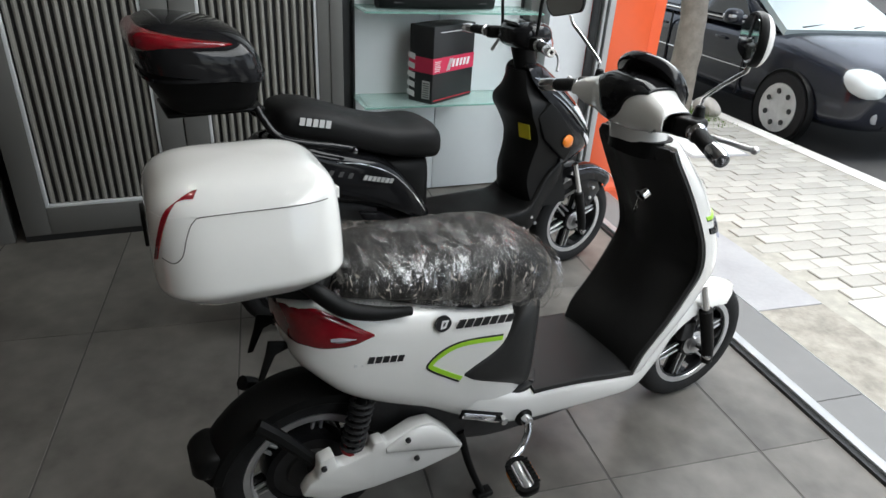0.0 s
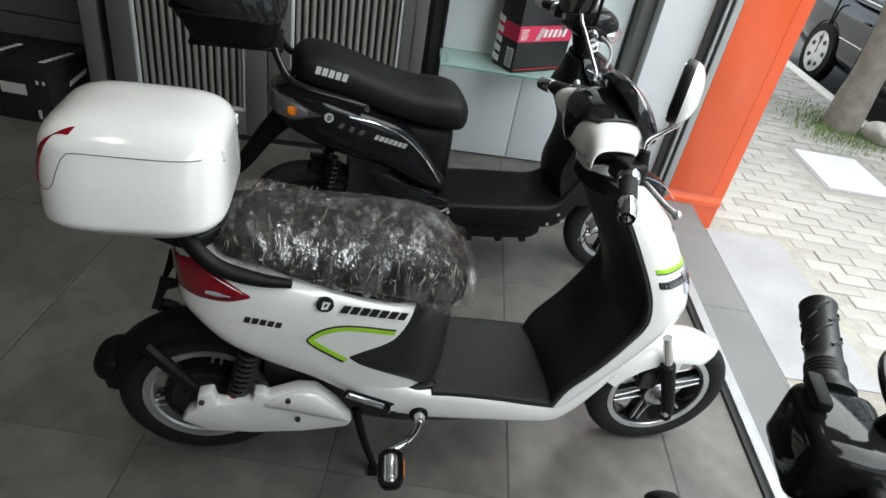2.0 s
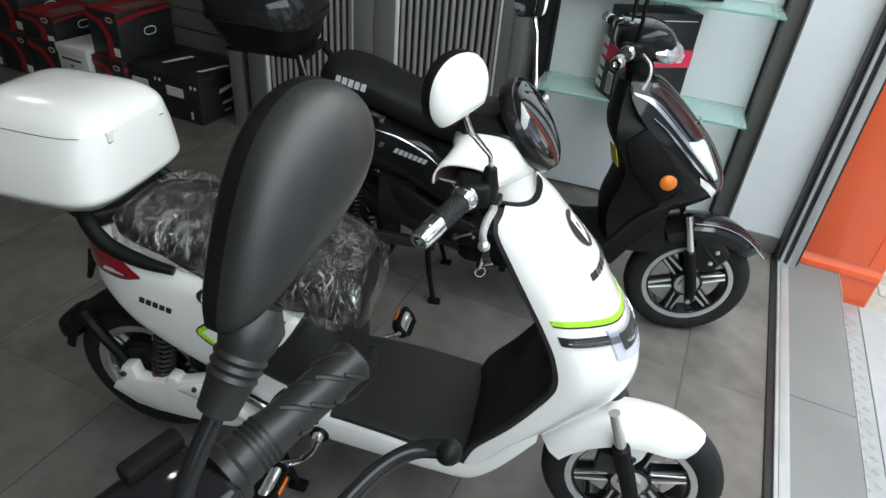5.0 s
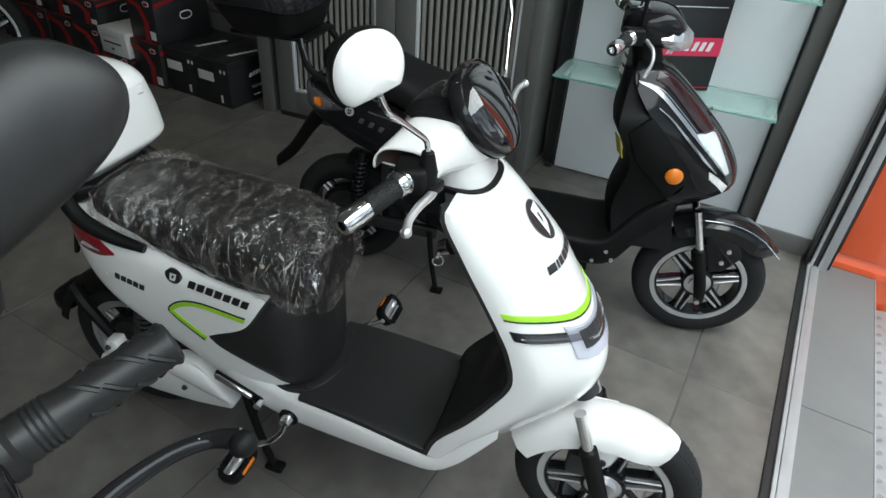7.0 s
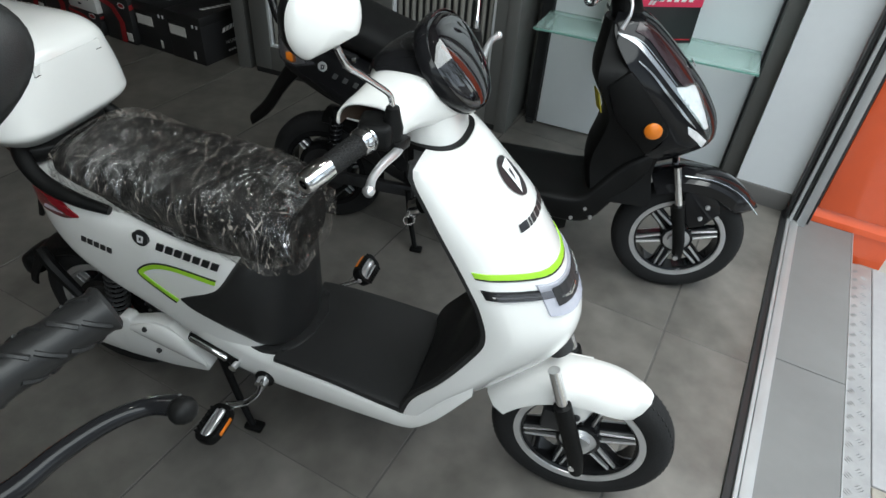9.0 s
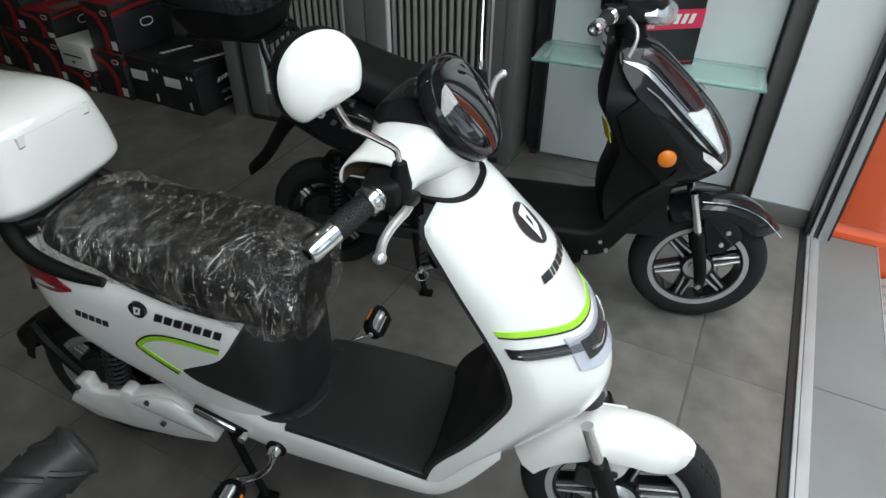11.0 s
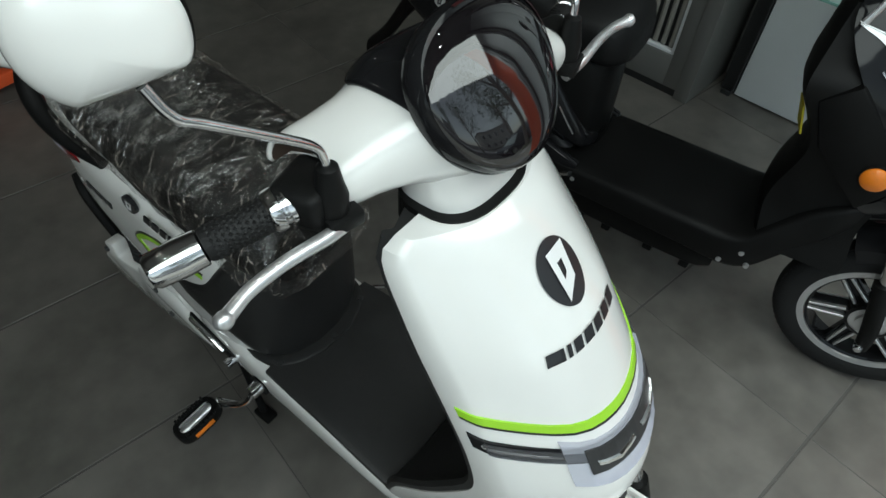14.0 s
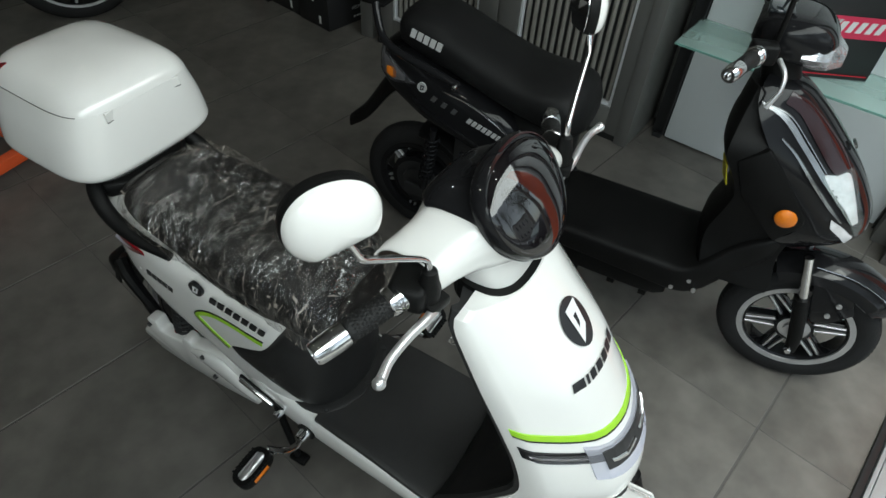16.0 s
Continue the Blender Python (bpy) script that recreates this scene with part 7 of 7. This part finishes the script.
km = mesh_of("kerb_stone", box(4.10, 4.25, -0.495, 0.495, -0.4, PZ + 0.003, 0.012), KERB)
for k in range(-8, 14):
    ob = new("kerb_stone", km)
    ob.parent = kerb
    ob.matrix_basis = Matrix.Translation((0, k + 0.5, 0))
cover = thing("manhole_cover", "pale square utility cover set in the pavement", "manhole cover", SHOP, kind="structure")
part("cover", box(3.12, 3.60, 2.82, 3.44, PZ - 0.03, PZ + 0.005, 0.004), mat("pale_cover_concrete", (0.62, 0.62, 0.61), 0.7), cover)
part("frame", box(3.09, 3.63, 2.79, 3.47, PZ - 0.03, PZ - 0.002, 0.003), SLAB, cover)


def tree(u, v, height, r, spread, seed, label, leaves=2600):
    rnd = random.Random(seed)
    base = shop(u, v, PZ - 0.02)
    t = thing("tree", label, "tree", Matrix.Translation(base))
    lean = Vector((rnd.uniform(-0.05, 0.05), rnd.uniform(-0.05, 0.05), 1))
    trunk = [lean * (height * 0.55 * k / 5) + Vector((rnd.uniform(-0.02, 0.02), rnd.uniform(-0.02, 0.02), 0)) * k for k in range(6)]
    bm = tube([tuple(p) for p in trunk], [r * 1.35, r * 1.02, r * 0.96, r * 0.9, r * 0.8, r * 0.65], 18, 5)
    for vtx in bm.verts:
        vtx.co += Vector((noise.noise(vtx.co * 6), noise.noise(vtx.co * 6 + Vector((5, 0, 0))), 0)) * r * 0.16
    tips = []
    part("trunk", bm, BARK, t, "pale rough trunk")
    for k in range(9):
        a = k * 2.4 + rnd.uniform(-0.3, 0.3)
        h0 = trunk[3 + k % 3]
        d = Vector((math.cos(a), math.sin(a), rnd.uniform(0.5, 1.2)))
        p1, p2 = h0 + d * spread * 0.3, h0 + d * spread * rnd.uniform(0.55, 0.8)
        part("limb", tube([tuple(h0), tuple(p1), tuple(p2)], [r * 0.5, r * 0.3, r * 0.1], 8, 4), BARK, t)
        tips += [p1.lerp(p2, 0.5), p2]
    bm = bmesh.new()
    for k in range(leaves):
        c = tips[k % len(tips)] + Vector((rnd.gauss(0, 1), rnd.gauss(0, 1), rnd.gauss(0, 0.8))) * spread * 0.22
        if c.z < height * 0.38:
            continue
        s = rnd.uniform(0.06, 0.14)
        x = Vector((rnd.gauss(0, 1), rnd.gauss(0, 1), rnd.gauss(0, 1))).normalized()
        y = x.orthogonal().normalized()
        bm.faces.new([bm.verts.new(c + x * s), bm.verts.new(c + y * s * 0.5), bm.verts.new(c - x * s), bm.verts.new(c - y * s * 0.5)])
    tagged(part("crown", bm, LEAF, t, "loose leafy crown", smooth=0), kind="stuff")
    return t


tree(3.83, 4.17, 6.5, 0.115, 2.2, 3, "street tree with pale rough trunk in grass")
rnd = random.Random(5)
bm = bmesh.new()
for k in range(1500):
    u, v = rnd.gauss(3.76, 0.2), rnd.gauss(4.10, 0.30)
    if not (3.30 < u < 4.08 and 3.5 < v < 4.8):
        continue
    h, a = rnd.uniform(0.02, 0.07), rnd.uniform(0, 6.3)
    p = shop(u, v, PZ - 0.01)
    d, o = Vector((math.cos(a), math.sin(a), 0)) * 0.004, Vector((rnd.uniform(-0.03, 0.03), rnd.uniform(-0.03, 0.03), h))
    bm.faces.new([bm.verts.new(p - d), bm.verts.new(p + d), bm.verts.new(p + o)])
tagged(solo("grass", bm, GRASS, "short uneven green grass round the tree", "grass", smooth=0), kind="stuff")
bm = bmesh.new()
bmesh.ops.create_icosphere(bm, subdivisions=3, radius=0.12)
for vtx in bm.verts:
    vtx.co = Vector((vtx.co.x, vtx.co.y * 1.1, vtx.co.z * 0.8)) * (1 + 0.35 * noise.noise(vtx.co * 9))
solo("stone", bm, STONE, "pale rough stone lying beside the tree", "stone", m=Matrix.Translation(shop(4.06, 3.98, PZ + 0.06)))


def car(m):
    """A parked saloon; x forward, origin on the road at its centre."""
    s = thing("car", "dark blue parked saloon car with silver wheels", "car", m)
    low = [(-2.24, 0.55, 0.42, 0.75), (-2.18, 0.74, 0.30, 0.90), (-1.9, 0.84, 0.22, 0.96), (-1.0, 0.865, 0.20, 0.95), (0.0, 0.87, 0.20, 0.93), (0.7, 0.865, 0.20, 0.92), (1.2, 0.86, 0.22, 0.90), (1.65, 0.83, 0.22, 0.82), (1.95, 0.75, 0.25, 0.74), (2.08, 0.62, 0.30, 0.64), (2.13, 0.45, 0.36, 0.56)]
    part("body", loft_x(low, 60, 40, 5.0), CARP, s, "dark glossy body")
    rows = []
    for z, x0, x1, w in ((0.90, -1.75, 1.02, 0.80), (1.05, -1.55, 0.72, 0.74), (1.25, -1.25, 0.30, 0.66), (1.37, -1.0, 0.02, 0.60), (1.42, -0.8, -0.15, 0.50)):
        rows.append([((x0 + x1) / 2 + a, b, z) for a, b in sq(40, (x1 - x0) / 2, w, 5)])
    part("roof", rings(rows), CARP, s)
    # whitish base colour painted in for the bright sky mirrored by the glass
    quad = [Vector((1.02, -0.70, 0.912)), Vector((1.02, 0.70, 0.912)), Vector((0.30, 0.58, 1.255)), Vector((0.30, -0.58, 1.255))]
    part("windscreen", rings([[p + Vector((0.43, 0, 0.90)) * h for p in quad] for h in (-0.03, 0.03)]), clear("sky_pale_windscreen", (0.75, 0.85, 0.85), 0.03, 0.8), s, "windscreen painted pale with the sky's reflection", smooth=0)
    for f in (-1, 1):
        for a, b, c2, d2 in ((-1.30, -0.52, -1.12, -0.50), (-0.46, 0.66, -0.44, 0.22)):
            bm = plate([(a, 0), (b, 0), (d2, 0.34), (c2, 0.34)], -0.005, 0.005, "y")
            part("side_window", bm, CARGLASS, s, "dark side window", smooth=0, at=Matrix.Translation((0, f * 0.792, 0.97)) @ pose(0, 0, 0, f * 22, 0, 0))
        part("window_trim", box(-1.4, 0.80, f * 0.802 - 0.01, f * 0.802 + 0.012, 0.935, 0.95, 0.003), CHROME, s, "bright window trim")
        part("side_moulding", box(-1.0, 0.85, f * 0.868 - 0.01, f * 0.868 + 0.008, 0.545, 0.555, 0.003), CHROME, s, "thin bright moulding")
        dm = part("door_mirror", loft_x([(0.50, 0.03, 0.94, 1.0), (0.56, 0.09, 0.92, 1.06), (0.64, 0.08, 0.93, 1.05), (0.68, 0.03, 0.95, 1.02)], 8, 18, 3), CARP, s, "door mirror", at=Matrix.Translation((0, f * 0.95, 0)))
        part("mirror_band", box(0.54, 0.675, -0.085, 0.085, 0.985, 1.01, 0.004), ALLOY, dm)
        for x in (0.30, -0.75):
            part("door_handle", box(x, x + 0.16, f * 0.872 - 0.01, f * 0.872 + 0.015, 0.76, 0.785, 0.006), CARP, s)
        for x in (0.78, -0.50, -1.30):
            part("door_gap", box(x, x + 0.006, f * 0.868 - 0.02, f * 0.868 + 0.003, 0.30, 0.90), DARKALU, s)
        hl = part("headlight", loft_x([(1.72, 0.08, 0.60, 0.72), (1.80, 0.15, 0.56, 0.76), (1.95, 0.16, 0.54, 0.75), (2.06, 0.13, 0.54, 0.70), (2.11, 0.05, 0.57, 0.66)], 12, 24, 2.4), PANE, s, "clear oval headlight", at=Matrix.Translation((0.0, f * 0.615, 0)))
        part("headlight_core", loft_x([(1.73, 0.075, 0.605, 0.715), (1.80, 0.143, 0.567, 0.752), (1.95, 0.152, 0.548, 0.742), (2.05, 0.12, 0.548, 0.692), (2.10, 0.045, 0.575, 0.655)], 12, 20, 2.4), WHITEINK, hl)
        part("fog_lamp", lathe([(0.001, 2.235), (0.045, 2.23), (0.05, 2.20), (0.001, 2.18)], 16, "x", (-0.14, f * 0.55, 0.40)), ALLOY, s)
        for x in (1.38, -1.28):
            part("wheel_arch", lathe([(0.06, f * 0.862), (0.325, f * 0.862), (0.332, f * 0.874), (0.340, f * 0.862), (0.340, f * 0.80), (0.06, f * 0.80)], 40, "y", (x, 0, 0.32)), BLACKP, s, "black wheel arch")
            w = part("wheel", lathe([(0.20, f * 0.80), (0.31, f * 0.80), (0.315, f * 0.84), (0.30, f * 0.882), (0.22, f * 0.888), (0.20, f * 0.86)], 40, "y", (x, 0, 0.315), ring=True), RUBBER, s, "black tyre and silver wheel trim")
            part("rim", lathe([(0.001, f * 0.878), (0.06, f * 0.886), (0.10, f * 0.878), (0.19, f * 0.884), (0.215, f * 0.890), (0.222, f * 0.87), (0.001, f * 0.85)], 40, "y", (x, 0, 0.315)), ALLOY, w, "silver wheel trim")
            for k in range(7):
                a = k * 0.8976
                part("trim_slot", lathe([(0.001, f * 0.890), (0.024, f * 0.889), (0.026, f * 0.87)], 10, "y", (x + 0.145 * math.cos(a), 0, 0.315 + 0.145 * math.sin(a))), DARKALU, w)
    part("grille", box(2.03, 2.125, -0.28, 0.28, 0.46, 0.66, 0.02), DARKALU, s, "dark front grille")
    for k in range(4):
        part("grille_bar", box(2.115, 2.132, -0.26, 0.26, 0.49 + k * 0.05, 0.50 + k * 0.05, 0.003), CHROME, s)
    part("lower_intake", box(1.99, 2.105, -0.45, 0.45, 0.30, 0.40, 0.015), DARKALU, s)
    part("wiper", tube([(1.0, -0.5, 0.955), (0.88, 0.1, 0.995)], 0.008, 6, 1), BLACKP, s)
    part("wiper", tube([(1.0, 0.1, 0.955), (0.86, 0.62, 0.995)], 0.008, 6, 1), BLACKP, s)
    return s


car(SHOP @ pose(5.30, 4.88, -0.265, 0, 0, -90))

# far side of the street
tree(9.5, -4.0, 8.0, 0.16, 3.0, 11, "leafy street tree across the road", 2200)
tree(9.8, 2.5, 9.0, 0.16, 3.2, 12, "leafy street tree across the road", 2200)
tree(9.6, 9.0, 8.5, 0.16, 3.0, 13, "leafy street tree across the road", 2200)
solo("pavement", box(8.6, 13.0, -40, 40, -0.5, -0.10, 0.01), SLAB, "plain pavement on the road's far side", "pavement", kind="structure", m=SHOP)


def house(u, v, width, storeys, label):
    h = thing("apartment_building", label, "building", SHOP @ pose(u, v, -0.12))
    part("wall", box(0, 8, 0, width, 0, 3 * storeys, 0.02), FACADE, h)
    part("roof", box(-0.3, 8.3, -0.2, width + 0.2, 3 * storeys, 3 * storeys + 0.25, 0.02), SLAB, h)
    n = int(width // 3)
    for k in range(storeys):
        for i in range(n):
            y = 0.9 + i * (width / n)
            w = part("window", box(-0.05, 0.05, y, y + 1.3, 3 * k + 0.9, 3 * k + 2.3, 0.01), WHITEINK, h)
            part("pane", box(-0.06, -0.045, y + 0.08, y + 1.22, 3 * k + 0.98, 3 * k + 2.22), CARGLASS, w, smooth=0)
    return h


house(24.0, -22, 14, 2, "pale rendered apartment building across the road")
house(24.0, 10, 15, 2, "pale rendered apartment building across the road")
# ---- floor tiles ----
tile_me = mesh_of("tile", box(-0.2487, 0.2487, -0.4987, 0.4987, -0.003, 0.0, 0.0008, 1), TILE, 0)
for i in range(-12, 4):
    for k in range(-4, 3):
        u, v = 0.32 + 0.504 * i + 0.252, -0.045 + k + 0.5
        if u > 1.35 or u < -4.7 or v < -3.7:
            continue
        ob = new("tile", tile_me)
        ob.parent = FLOOR
        ob.matrix_basis = pose(u, v, 0)
edge_me = mesh_of("tile", box(-0.122, 0.141, -0.4987, 0.4987, -0.003, 0.0, 0.0008, 1), TILE, 0)
for k in range(-4, 3):
    ob = new("tile", edge_me)
    ob.parent = FLOOR
    ob.matrix_basis = pose(1.454, -0.045 + k + 0.5, 0)

# ---- paving blocks ----
PU, PV = 0.20, 0.10
rnd = random.Random(9)
pm = mesh_of("paver", box(-0.097, 0.097, -0.047, 0.047, -0.02, 0.0, 0.004, 1), PAVER, 0)
count, rest = 0, bmesh.new()
for j in range(-40, 90):
    for i in range(0, 11):
        u = 2.10 + i * PU + (0.10 if j % 2 else 0)
        v = j * PV + 0.05
        if u + 0.1 > 4.10 or u - 0.1 < 2.002:
            continue
        if (u - 0.1 < 2.425 and -2.65 < v < 1.98) or (2.47 < u < 3.19 and 0.04 < v < 0.85):
            continue
        if 3.0 < u < 3.72 and 2.74 < v < 3.52:
            continue
        if 3.30 < u < 4.15 and 3.66 < v < 4.7:
            continue
        z = PZ + rnd.uniform(-0.003, 0.003)
        m = pose(u, v, z, rnd.uniform(-1, 1), rnd.uniform(-1, 1), rnd.uniform(-0.8, 0.8))
        if count < 300 and 0.3 < v < 3.6:
            ob = new("paver", pm)
            ob.parent = pav
            ob.matrix_basis = m
            count += 1
        else:
            vs = [rest.verts.new(m @ Vector(p)) for p in ((-0.097, -0.047, -0.02), (0.097, -0.047, -0.02), (0.097, 0.047, -0.02), (-0.097, 0.047, -0.02), (-0.095, -0.045, 0), (0.095, -0.045, 0), (0.095, 0.045, 0), (-0.095, 0.045, 0))]
            for f in ((4, 5, 6, 7), (0, 1, 5, 4), (1, 2, 6, 5), (2, 3, 7, 6), (3, 0, 4, 7)):
                rest.faces.new([vs[k] for k in f])
tagged(part("far_pavers", rest, PAVER, pav, smooth=0), kind="stuff")
